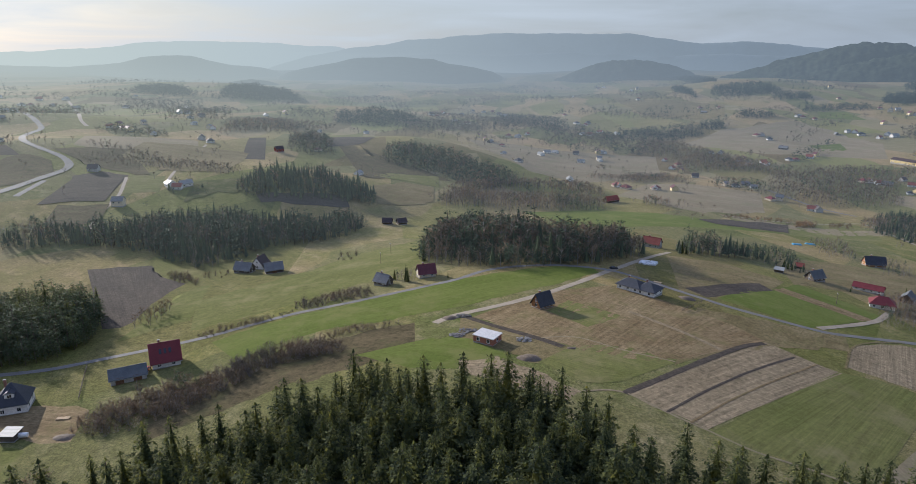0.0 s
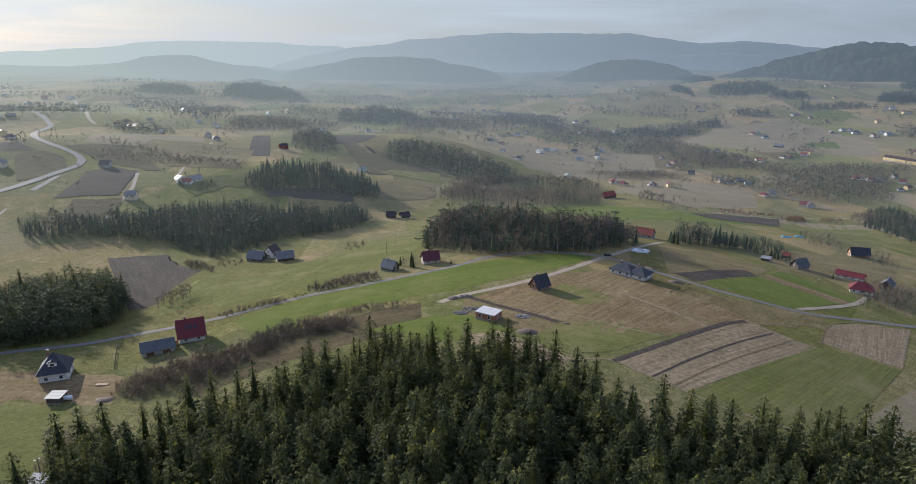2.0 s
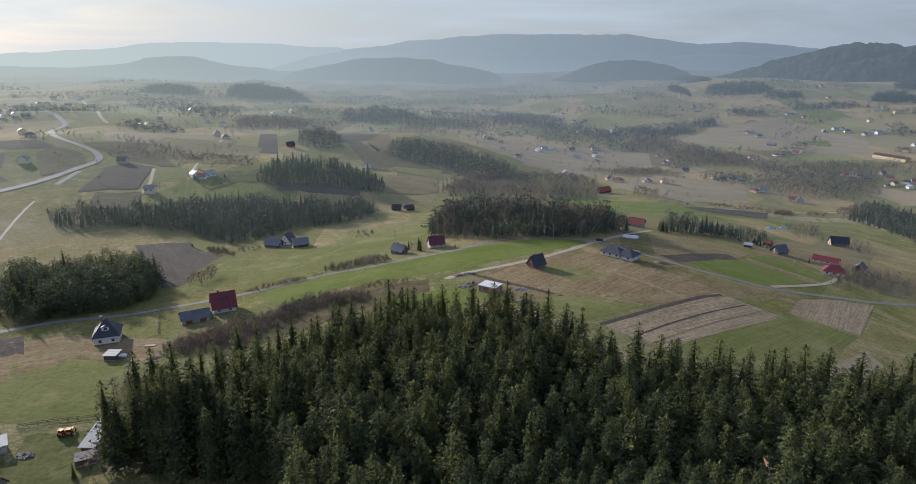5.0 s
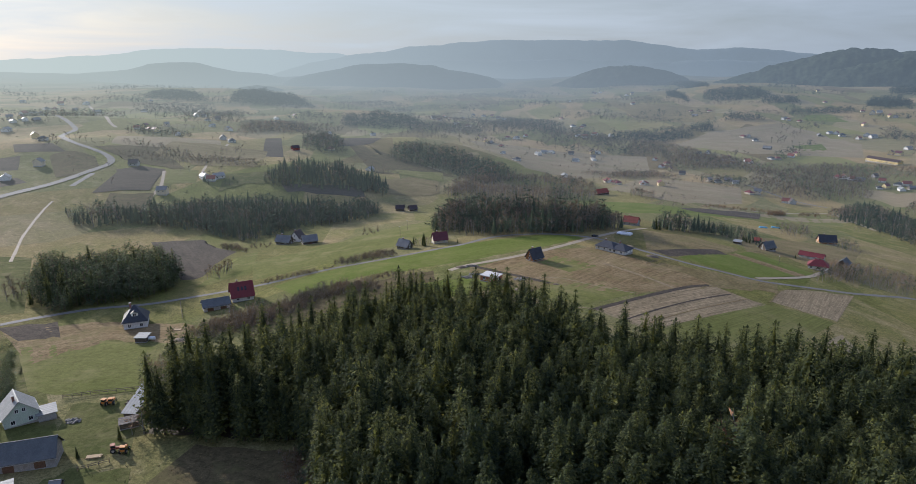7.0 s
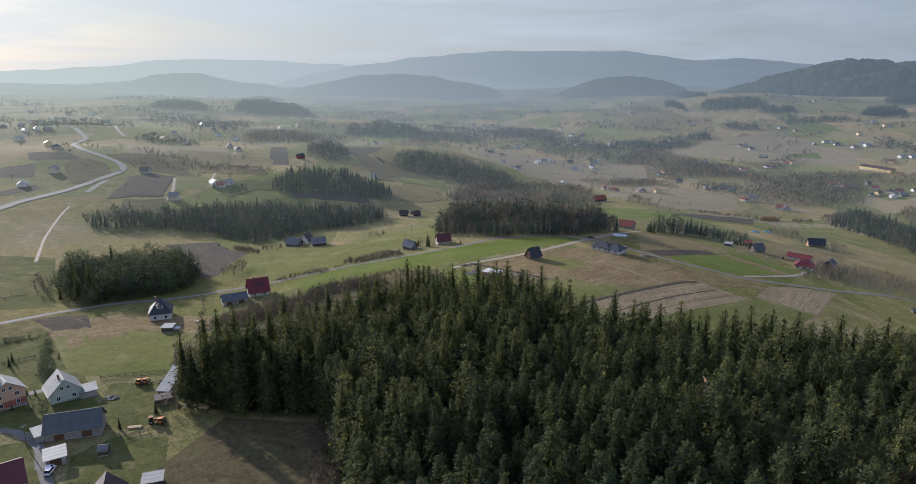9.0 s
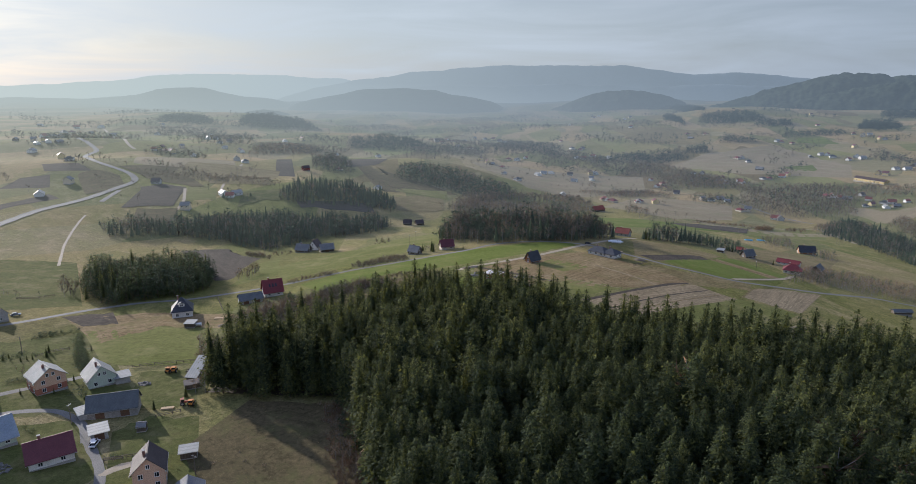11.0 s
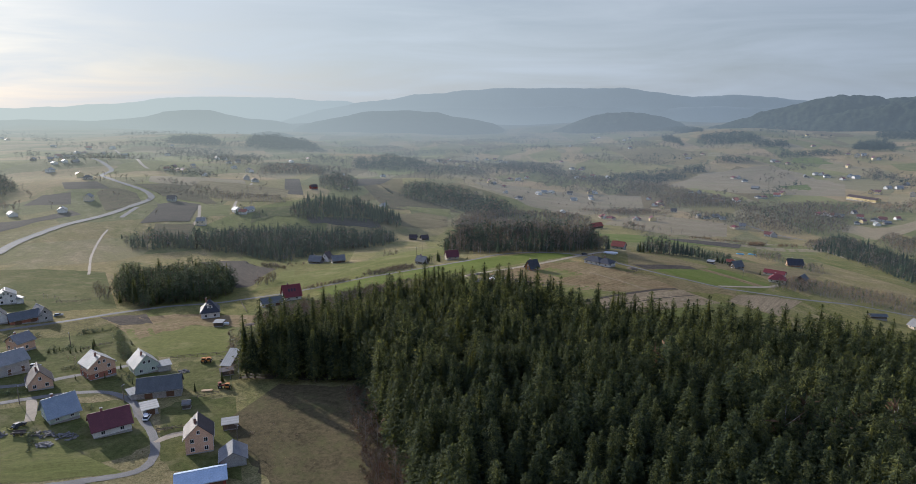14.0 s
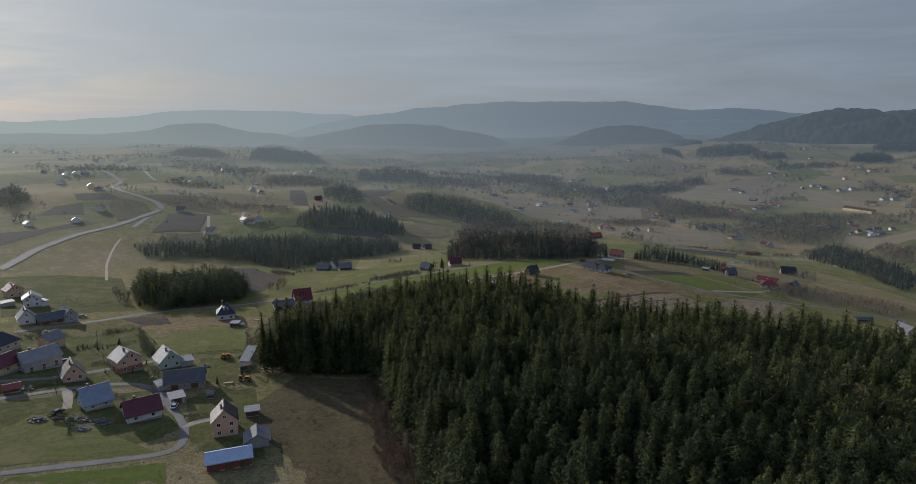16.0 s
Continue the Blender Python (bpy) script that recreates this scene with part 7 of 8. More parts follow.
building("old barn with a grey roof", (-130.9, 336.7), (-122.6, 341.1), 7.0, 2.4, 3.2, "gable", W_BOARD, R_GREY, windows=False, chimneys=0, doors=1, name='barn', category='barn')
building("dark wooden field barn with a brown roof", (-98.7, 519.8), (-91.3, 519.8), 6.5, 2.3, 2.8, "gable", W_BOARD, R_BROWN, windows=False, chimneys=0, name='barn', category='barn')
building("dark wooden field barn with a brown roof", (-85.6, 523.3), (-79.2, 527.0), 6.5, 2.2, 2.7, "gable", W_BOARD, R_BROWN, windows=False, chimneys=0, name='barn', category='barn')
building("brick-red roofed barn below the wood", (118, 711), (132, 721), 9, 3, 4, "gable", W_BOARD, R_ORANGE, windows=False, chimneys=0, name='barn', category='barn')
building("long yellow hall with a brown roof", (631, 1095), (655, 1044), 14, 5, 3, "gable", W_YELLOW, R_BROWN, chimneys=0, name='hall', category='hall')
building("red boarded house in the fields", (-295, 831), (-288, 838), 8, 4, 3, "gable", W_REDBOARD, R_BROWN, chimneys=0)
building("unfinished brick house under a flat concrete slab", (-8.6, 212.3), (-1.7, 208.6), 7.0, 2.6, 0.3, "flat", W_BRICK, M_SLAB, chimneys=0, over=0.25)
building("open carport with a pale sheet roof", (-141.0, 151.9), (-136.9, 152.2), 4.5, 2.2, 0.3, "lean", W_BOARD, R_PALE, windows=False, chimneys=0, name='carport', category='carport', over=0.4)
building("long open shed with a pale roof at the wood edge", (-108.1, 94.4), (-111.4, 111.9), 3.5, 2.0, 0.5, "lean", W_BOARD, R_PALE, windows=False, chimneys=0, name='shed', category='shed')
building("small garden hut with a pale roof", (-109.4, 58.3), (-107.0, 59.0), 2.4, 1.9, 0.9, "gable", W_BOARD, R_GREY, windows=False, chimneys=0, name='shed', category='shed', over=0.2)
building("tool shed with a rusty roof", (-108.7, 87.4), (-104.5, 89.8), 3.5, 1.9, 0.5, "lean", W_BOARD, R_BROWN, windows=False, chimneys=0, name='shed', category='shed', over=0.2)
building("low house with a weathered grey roof beside the road", (242.8, 247.3), (245.4, 236.7), 8.0, 2.4, 3.0, "gable", W_CREAM, R_GREY)
building("long low woodshed of weathered boards", (225.1, 255.0), (234.7, 254.8), 4.0, 1.9, 0.8, "gable", W_BOARD, R_SLATE, windows=False, chimneys=0, name='shed', category='shed')

# ---- farmhouses of the valley and the far slopes ----
farmhouse(-1398, 1588, 2, 90, 0.86)
farmhouse(-1298, 1482, 4, 150, 0.87)
farmhouse(-1397, 1572, 0, 0, 0.95)
farmhouse(-1061, 1327, 2, 10, 0.89)
farmhouse(-757, 855, 5, 110, 0.79)
farmhouse(-723, 849, 1, 30, 0.79)
farmhouse(-863, 1063, 0, 80, 1.07)
farmhouse(-858, 1080, 2, 50, 0.92)
farmhouse(-709, 853, 7, 110, 0.74)
farmhouse(-855, 1096, 6, 100, 1.03)
farmhouse(-681, 847, 5, 70, 0.77)
farmhouse(-921, 1229, 4, 80, 0.85)
farmhouse(-892, 1251, 5, 90, 0.83)
farmhouse(-944, 1370, 2, 90, 1.08)
farmhouse(-834, 1237, 5, 60, 0.95)
farmhouse(-773, 1305, 6, 90, 0.96)
farmhouse(-877, 1525, 1, 70, 0.92)
farmhouse(-552, 885, 0, 20, 0.73)
farmhouse(-550, 905, 7, 80, 0.85)
farmhouse(-521, 880, 7, 150, 0.9)
farmhouse(-544, 959, 1, 60, 0.74)
farmhouse(-716, 1450, 2, 140, 0.91)
farmhouse(-617, 1218, 3, 130, 1.05)
farmhouse(-599, 1215, 3, 170, 0.89)
farmhouse(-549, 1165, 3, 30, 0.94)
farmhouse(-507, 1045, 2, 70, 0.79)
farmhouse(-551, 1124, 6, 70, 0.75)
farmhouse(-471, 1023, 1, 90, 0.84)
farmhouse(-466, 1024, 0, 110, 0.9)
farmhouse(-482, 871, 2, 100, 0.72)
farmhouse(-665, 765, 2, 100, 0.97)
farmhouse(-560, 677, 7, 130, 0.94)
farmhouse(-533, 653, 6, 20, 0.8)
farmhouse(-471, 441, 2, 140, 0.8)
farmhouse(-448, 480, 2, 120, 0.88)
farmhouse(-463, 546, 1, 100, 0.87)
farmhouse(-392, 593, 3, 10, 0.84)
farmhouse(-409, 861, 3, 110, 0.98)
farmhouse(-387, 839, 6, 30, 0.83)
farmhouse(-299, 559, 2, 130, 0.96)
farmhouse(-290, 553, 0, 10, 0.74)
farmhouse(-287, 563, 2, 50, 0.87)
farmhouse(-310, 494, 1, 10, 0.86)
farmhouse(-926, 1211, 6, 70, 0.92)
farmhouse(-986, 1344, 0, 30, 1.08)
farmhouse(-694, 841, 2, 130, 0.89)
farmhouse(-699, 823, 2, 150, 0.77)
farmhouse(-534, 888, 4, 130, 0.85)
farmhouse(-509, 1381, 2, 130, 0.96)
farmhouse(-486, 1443, 7, 130, 1.08)
farmhouse(-254, 880, 4, 60, 0.73)
farmhouse(-327, 1146, 2, 80, 0.78)
farmhouse(-169, 748, 2, 70, 0.83)
farmhouse(-264, 1250, 2, 40, 0.8)
farmhouse(-181, 1655, 3, 30, 1.12)
farmhouse(-163, 1623, 4, 10, 0.98)
farmhouse(-171, 1859, 0, 130, 0.89)
farmhouse(-58, 1958, 6, 50, 0.93)
farmhouse(-31, 1951, 7, 150, 1.07)
farmhouse(-32, 1254, 7, 100, 0.93)
farmhouse(-23, 1232, 5, 60, 0.89)
farmhouse(-50, 1311, 7, 80, 0.81)
farmhouse(-1, 1194, 4, 150, 0.74)
farmhouse(2, 1085, 2, 60, 0.73)
farmhouse(25, 992, 6, 40, 0.92)
farmhouse(80, 1169, 2, 10, 0.95)
farmhouse(96, 1188, 2, 140, 0.87)
farmhouse(67, 1129, 2, 120, 0.96)
farmhouse(131, 1097, 2, 0, 0.77)
farmhouse(172, 1159, 1, 0, 0.88)
farmhouse(184, 1236, 2, 30, 0.82)
farmhouse(12, 1386, 4, 70, 0.99)
farmhouse(32, 1383, 2, 50, 1.03)
farmhouse(135, 1201, 3, 170, 0.92)
farmhouse(204, 1637, 4, 160, 0.96)
farmhouse(189, 1439, 0, 10, 1.04)
farmhouse(222, 1513, 0, 150, 1.0)
farmhouse(416, 2829, 2, 40, 0.84)
farmhouse(390, 2774, 0, 160, 1.1)
farmhouse(469, 2487, 2, 110, 1.08)
farmhouse(440, 2199, 0, 170, 0.96)
farmhouse(253, 2439, 2, 90, 0.94)
farmhouse(170, 1836, 4, 120, 0.86)
farmhouse(154, 861, 0, 110, 0.85)
farmhouse(162, 843, 4, 130, 0.94)
farmhouse(202, 850, 4, 20, 0.88)
farmhouse(93, 883, 2, 90, 0.96)
farmhouse(-149, 1809, 4, 130, 0.86)
farmhouse(-117, 1846, 5, 50, 0.94)
farmhouse(-90, 1932, 1, 50, 1.04)
farmhouse(-12, 1923, 3, 150, 1.09)
farmhouse(6, 1886, 2, 170, 1.12)
farmhouse(53, 1418, 0, 50, 0.83)
farmhouse(-116, 1574, 2, 30, 0.99)
farmhouse(-85, 1558, 4, 150, 0.99)
farmhouse(393, 2861, 5, 70, 0.95)
farmhouse(419, 2824, 2, 110, 0.9)
farmhouse(496, 2524, 1, 0, 1.03)
farmhouse(434, 2179, 6, 100, 0.99)
farmhouse(546, 1878, 4, 90, 1.11)
farmhouse(520, 1749, 5, 140, 1.01)
farmhouse(585, 1838, 4, 120, 0.87)
farmhouse(185, 1662, 6, 110, 1.12)
farmhouse(212, 1657, 3, 40, 0.96)
farmhouse(222, 1519, 6, 40, 1.03)
farmhouse(385, 1225, 6, 50, 0.79)
farmhouse(400, 1219, 3, 60, 0.87)
farmhouse(410, 1145, 3, 20, 0.74)
farmhouse(418, 1155, 7, 50, 0.81)
farmhouse(413, 1112, 3, 100, 0.77)
farmhouse(439, 1118, 0, 0, 0.86)
farmhouse(438, 1103, 0, 110, 0.93)
farmhouse(290, 1176, 0, 50, 0.77)
farmhouse(303, 1132, 4, 20, 0.92)
farmhouse(285, 1100, 0, 50, 0.89)
farmhouse(290, 1064, 7, 70, 0.88)
farmhouse(180, 1235, 7, 90, 0.94)
farmhouse(190, 1237, 2, 120, 0.95)
farmhouse(133, 1099, 2, 150, 0.9)
farmhouse(171, 1144, 2, 110, 0.78)
farmhouse(298, 1011, 3, 170, 0.88)
farmhouse(533, 1411, 4, 120, 0.98)
farmhouse(544, 1413, 3, 90, 0.96)
farmhouse(543, 1367, 6, 0, 0.9)
farmhouse(521, 1243, 5, 140, 1.04)
farmhouse(486, 1131, 6, 110, 0.83)
farmhouse(497, 1129, 4, 0, 0.76)
farmhouse(527, 1147, 0, 140, 0.97)
farmhouse(543, 1163, 7, 110, 0.88)
farmhouse(701, 1617, 2, 20, 1.05)
farmhouse(708, 1608, 4, 70, 1.02)
farmhouse(724, 1583, 4, 20, 0.87)
farmhouse(715, 1409, 2, 20, 0.92)
farmhouse(725, 1400, 0, 50, 0.95)
farmhouse(725, 1375, 6, 170, 1.04)
farmhouse(688, 1398, 5, 80, 0.83)
farmhouse(763, 1352, 2, 50, 1.05)
farmhouse(766, 1332, 2, 10, 1.11)
farmhouse(739, 1334, 0, 30, 0.91)
farmhouse(812, 1459, 7, 90, 1.01)
farmhouse(700, 1146, 7, 50, 0.91)
farmhouse(704, 1129, 7, 130, 0.97)
farmhouse(752, 1185, 2, 20, 1.0)
farmhouse(766, 1172, 2, 0, 1.04)
farmhouse(799, 1206, 5, 40, 0.98)
farmhouse(733, 1072, 1, 60, 0.94)
farmhouse(914, 1670, 4, 160, 0.85)
farmhouse(913, 1624, 1, 50, 1.09)
farmhouse(935, 1633, 2, 160, 0.95)
farmhouse(923, 1562, 7, 90, 1.09)
farmhouse(931, 1555, 3, 50, 0.94)
farmhouse(927, 1902, 4, 0, 0.91)
farmhouse(1049, 2224, 7, 0, 0.92)
farmhouse(315, 923, 1, 20, 0.76)
farmhouse(327, 918, 6, 0, 0.78)
farmhouse(347, 937, 5, 0, 0.84)
farmhouse(351, 914, 2, 170, 0.77)
farmhouse(341, 830, 4, 120, 0.81)
farmhouse(354, 835, 1, 160, 0.87)
farmhouse(372, 784, 0, 150, 0.88)
farmhouse(377, 781, 3, 90, 0.96)
farmhouse(153, 861, 4, 10, 0.93)
farmhouse(201, 850, 2, 80, 0.87)
farmhouse(225, 848, 7, 90, 0.92)
farmhouse(529, 975, 4, 100, 0.93)
farmhouse(537, 974, 0, 70, 0.95)
farmhouse(543, 961, 0, 10, 0.88)
farmhouse(550, 952, 5, 150, 0.98)
farmhouse(585, 976, 3, 20, 0.77)
farmhouse(576, 939, 0, 150, 0.85)
farmhouse(549, 895, 6, 70, 0.73)
farmhouse(559, 897, 7, 20, 0.81)
farmhouse(582, 908, 6, 40, 0.9)
farmhouse(591, 903, 0, 160, 0.97)
farmhouse(584, 878, 5, 0, 0.74)
farmhouse(567, 873, 2, 80, 0.88)
farmhouse(613, 903, 0, 10, 0.72)
farmhouse(174, 1444, 2, 40, 0.89)
farmhouse(257, 1493, 2, 110, 1.07)


FIELD_CELLS = {}


def on_field(x, y):
    return (int(x // 6), int(y // 6)) in FIELD_CELLS


for corners in FIELD_GRIDS:
    for px, py in corners:
        FIELD_CELLS[(int(px // 6), int(py // 6))] = 1


# ---- lone trees, hedgerows and stream banks over the far land ----
def scattered_growth():
    rng = np.random.default_rng(77)
    mix = ((BARE_FAR[:2] + BARE_DOT, 0.6, M_BIRCH, hazed(M_TWIG)), (BARE_DOT, 0.2, M_BIRCH, hazed(M_TWIG)), (SPRUCE_DOT, 0.2, M_BARK, hazed(M_PINE)))
    plants = []
    # hedgerows along the parcel lines
    for _ in range(70):
        d, a = rng.uniform(680, 1250), radians(rng.uniform(-42, 36))
        x, y = d * math.sin(a), -60 + d * math.cos(a)
        turn = radians(rng.choice([-28, -28, 62]) + rng.normal(0, 6))
        length, step = rng.uniform(25, 130) * d / 900, rng.uniform(5, 9) * d / 900
        bend = rng.normal(0, 0.004)
        for i in range(int(length / step)):
            x, y = x + math.cos(turn) * step, y + math.sin(turn) * step
            turn += bend * step
            if rng.uniform() < 0.75:
                kind = 0 if rng.uniform() < 0.55 else 1
                h = rng.uniform(3, 9) if kind == 0 else rng.uniform(2, 4)
                plants.append((x + rng.normal(0, 2), y + rng.normal(0, 2), h, rng.uniform(0, 6.28), kind, int(rng.integers(0, 99)), rng.uniform(1.0, 1.6)))
    # groups of trees round the farms
    for _ in range(20):
        d, a = rng.uniform(760, 1900), radians(rng.uniform(-42, 36))
        x, y = d * math.sin(a), -60 + d * math.cos(a)
        for _ in range(int(rng.integers(3, 11))):
            kind = 2 if rng.uniform() < 0.2 else 0
            plants.append((x + rng.normal(0, 14), y + rng.normal(0, 9), rng.uniform(6, 14), rng.uniform(0, 6.28), kind, int(rng.integers(0, 99)), rng.uniform(1.0, 1.5)))
    # garden trees round the far homes
    for hx, hy in HOMES:
        if math.hypot(hx, hy) < 420:
            continue
        for _ in range(int(rng.integers(1, 4))):
            a, r = rng.uniform(0, 6.28), rng.uniform(11, 26)
            kind = int(rng.choice([0, 0, 0, 1, 2]))
            h = rng.uniform(2, 4) if kind == 1 else rng.uniform(4, 10)
            plants.append((hx + r * math.cos(a), hy + r * math.sin(a), h, rng.uniform(0, 6.28), kind, int(rng.integers(0, 99)), rng.uniform(1.0, 1.5)))
    plants = [p for p in plants if not on_field(p[0], p[1])]
    tagged(planted("far_hedgerow", plants, mix), "bare hedgerows and lone trees over far farmland", "hedgerow", kind="stuff")


scattered_growth()


# ---- hazy tree belts on the farthest land ----
def far_belts():
    rng = np.random.default_rng(41)
    plants = []
    for _ in range(150):
        d, a = 1250 + 1700 * rng.uniform(0, 1) ** 1.3, radians(rng.uniform(-42, 37))
        x, y = d * math.sin(a), -60 + d * math.cos(a)
        turn = radians(rng.choice([0, -20, 15, 60]) + rng.normal(0, 12))
        length, deep = rng.uniform(40, 260), rng.uniform(5, 22)
        kind = int(rng.choice([0, 1, 1]))
        for _ in range(int(length * deep / 120)):
            u, w = rng.uniform(0, length), rng.normal(0, deep * 0.6)
            plants.append((x + u * math.cos(turn) - w * math.sin(turn), y + u * math.sin(turn) + w * math.cos(turn), rng.uniform(7, 15), rng.uniform(0, 6.28), kind, int(rng.integers(0, 99)), rng.uniform(1.0, 1.6)))
    mix = ((SPRUCE_DOT, 0.5, M_HAZE_NEEDLE, M_HAZE_NEEDLE), (BARE_DOT, 0.5, M_HAZE_TWIG, M_HAZE_TWIG))
    tagged(planted("far_tree_belt", plants, mix), "hazy belts of trees across far valley land", "tree belt", kind="stuff")


far_belts()


# ---- tufts of dead grass and weeds on the rough ground ----
def grass_tufts():
    rng = np.random.default_rng(19)
    verts, faces = [], []
    for _ in range(9000):
        x, y = rng.uniform(-108, -5), rng.uniform(-35, 84)
        if noise.noise(Vector((x / 9, y / 9, 5.0))) + rng.uniform(-0.5, 0.5) < 0.05 or inside(x, y, WOOD_EDGE):
            continue
        if noise.noise(Vector((x / 2.2, y / 2.2, 9.0))) < -0.1 or near_road(x, y):
            continue
        verts.append((x, y, rng.uniform(0.05, 0.2), rng.uniform(0, 6.28)))
    heights = land([v[0] for v in verts], [v[1] for v in verts])
    out = []
    for (x, y, h, t), z in zip(verts, heights):
        r = h * 1.4
        for k in range(3):
            a = t + k * 2.1
            n = len(out)
            out += [(x + r * math.cos(a), y + r * math.sin(a), z - 0.02), (x + r * math.cos(a + 1.5), y + r * math.sin(a + 1.5), z - 0.02), (x + 0.4 * r * math.cos(a + 0.7), y + 0.4 * r * math.sin(a + 0.7), z + h)]
            faces.append((n, n + 1, n + 2))
    me = mesh_of("dead_grass", out, faces, [M_TUFT])
    tagged(new("dead_grass", me), "tufts of dead straw-coloured grass on rough ground", "grass", kind="stuff")


def near_road(x, y):
    return any((x - px) ** 2 + (y - py) ** 2 < w * w for px, py, w in ROAD_CELLS.get((int(x // 12), int(y // 12)), ()))


ROAD_CELLS = {}
for line, wide in ROAD_LINES:
    for px, py in line:
        for i in (-1, 0, 1):
            for j in (-1, 0, 1):
                ROAD_CELLS.setdefault((int(px // 12) + i, int(py // 12) + j), []).append((px, py, wide * 0.5 + 1.6))
M_TUFT = leaf_material("dead_grass_blades", (0.13, 0.11, 0.055), (0.24, 0.195, 0.11), 0.95)
grass_tufts()


# ---- small things ----
M_WRAP = surface("white_bale_wrap", (0.66, 0.68, 0.70), (0.78, 0.79, 0.80), 0.9, rough=0.4, bump=0.2)
M_TARP = surface("blue_tarpaulin", (0.10, 0.32, 0.48), (0.16, 0.42, 0.58), 0.8, rough=0.5, bump=0.4, depth=0.1)
M_RUBBER = surface("black_rubber", (0.02, 0.02, 0.02), (0.035, 0.035, 0.035), 2.0)
M_POLE = surface("weathered_pole_wood", (0.15, 0.12, 0.095), (0.21, 0.175, 0.14), 2.0, 9, stretch=(3, 3, 0.3))
M_PLANK = surface("fresh_sawn_planks", (0.42, 0.30, 0.17), (0.52, 0.39, 0.24), 1.5, 9, stretch=(0.3, 3, 3))
M_HEAP = surface("bare_soil_mound", (0.12, 0.092, 0.065), (0.17, 0.135, 0.10), 0.7, 4, bump=0.7, depth=0.1)
M_RUBBLE = surface("grey_rubble", (0.13, 0.125, 0.115), (0.22, 0.21, 0.195), 1.5, 6, vary=0.3)
CAR_PAINTS = [surface("white_car_paint", (0.7, 0.7, 0.7), (0.75, 0.75, 0.75), 1, rough=0.25, bump=0, spec=0.5),
              surface("dark_car_paint", (0.03, 0.035, 0.045), (0.04, 0.045, 0.055), 1, rough=0.25, bump=0, spec=0.5),
              surface("silver_blue_car_paint", (0.22, 0.27, 0.33), (0.26, 0.31, 0.37), 1, rough=0.3, bump=0, spec=0.5),
              surface("red_car_paint", (0.32, 0.03, 0.03), (0.36, 0.04, 0.04), 1, rough=0.25, bump=0, spec=0.5)]
TRACTOR_PAINTS = [surface("orange_machine_paint", (0.55, 0.20, 0.04), (0.62, 0.25, 0.06), 1, rough=0.5), surface("rusty_red_machine_paint", (0.25, 0.07, 0.04), (0.33, 0.10, 0.06), 1, rough=0.6)]


def placed(name, x, y, turn, label, category, group="", sink=0.0):
    root = new(name)
    root.matrix_basis = Matrix.Translation((x, y, ground(x, y) + 0.06 - sink)) @ Matrix.Rotation(radians(turn), 4, "Z")
    return tagged(root, label, category, group)


def lathe(bm, profile, sides, matrix=None):
    """A body turned about local z from (radius, height) pairs."""
    rings = []
    for r, z in profile:
        rings.append([bm.verts.new((r * math.cos(2 * math.pi * i / sides), r * math.sin(2 * math.pi * i / sides), z)) for i in range(sides)])
    for a, b in zip(rings, rings[1:]):
        for i in range(sides):
            bm.faces.new((a[i], a[(i + 1) % sides], b[(i + 1) % sides], b[i]))
    bm.faces.new(rings[0][::-1])
    bm.faces.new(rings[-1])
    if matrix is not None:
        bmesh.ops.transform(bm, matrix=matrix, verts=bm.verts)


def wheel(root, x, y, r, w):
    lie = Matrix.Translation((x, y, r)) @ Matrix.Rotation(math.pi / 2, 4, "X")
    bm = bmesh.new()
    lathe(bm, [(r * 0.55, -w / 2), (r * 0.93, -w / 2), (r, -w * 0.3), (r, w * 0.3), (r * 0.93, w / 2), (r * 0.55, w / 2)], 14, lie)
    tyre = part("wheel", bm, M_RUBBER, root)
    bm = bmesh.new()
    lathe(bm, [(r * 0.5, -w / 2 - 0.01), (r * 0.5, w / 2 + 0.01)], 10, lie)
    part("rim", bm, M_STEEL, tyre)


GARDEN_KIND = []


def garden_spruce(x, y, h):
    if not GARDEN_KIND:
        GARDEN_KIND.append(single_tree("garden_spruce", spruce_shape(171, 13, 10, 4, 0.24, 0.05), M_BARK, M_NEEDLE, "small dark spruce standing alone on grass", "spruce", "lone garden spruces"))
        GARDEN_KIND[0].matrix_basis = tree_pose(x, y, h, 0.3)
    else:
        stand(GARDEN_KIND[0], tree_pose(x, y, h, x * 1.7))


def silage_bales(x, y):
    bm = bmesh.new()
    lathe(bm, [(0.5, 0.0), (0.6, 0.06), (0.63, 0.3), (0.63, 0.9), (0.6, 1.14), (0.5, 1.2)], 14, Matrix.Translation((0, 0, 0.6)) @ Matrix.Rotation(math.pi / 2, 4, "X") @ Matrix.Translation((0, 0, -0.6)))
    me = bpy.data.meshes.new("silage_bale")
    bm.to_mesh(me)
    bm.free()
    me.materials.append(M_WRAP)
    rng = np.random.default_rng(3)
    for row in range(6):
        for i in range(7):
            if rng.uniform() < 0.25:
                continue
            px = x - 4.5 + i * 1.4 + rng.normal(0, 0.15) + row * 0.6
            py = y - 3.0 + row * 1.6 + (i * 0.3) + rng.normal(0, 0.12)
            ob = new("silage_bale", me)
            ob.matrix_basis = Matrix.Translation((px, py, ground(px, py) + 0.02)) @ Matrix.Rotation(rng.normal(0.3, 0.25), 4, "Z")
            tagged(ob, "round silage bale wrapped in white film", "bale", "wrapped silage bales in a stack")


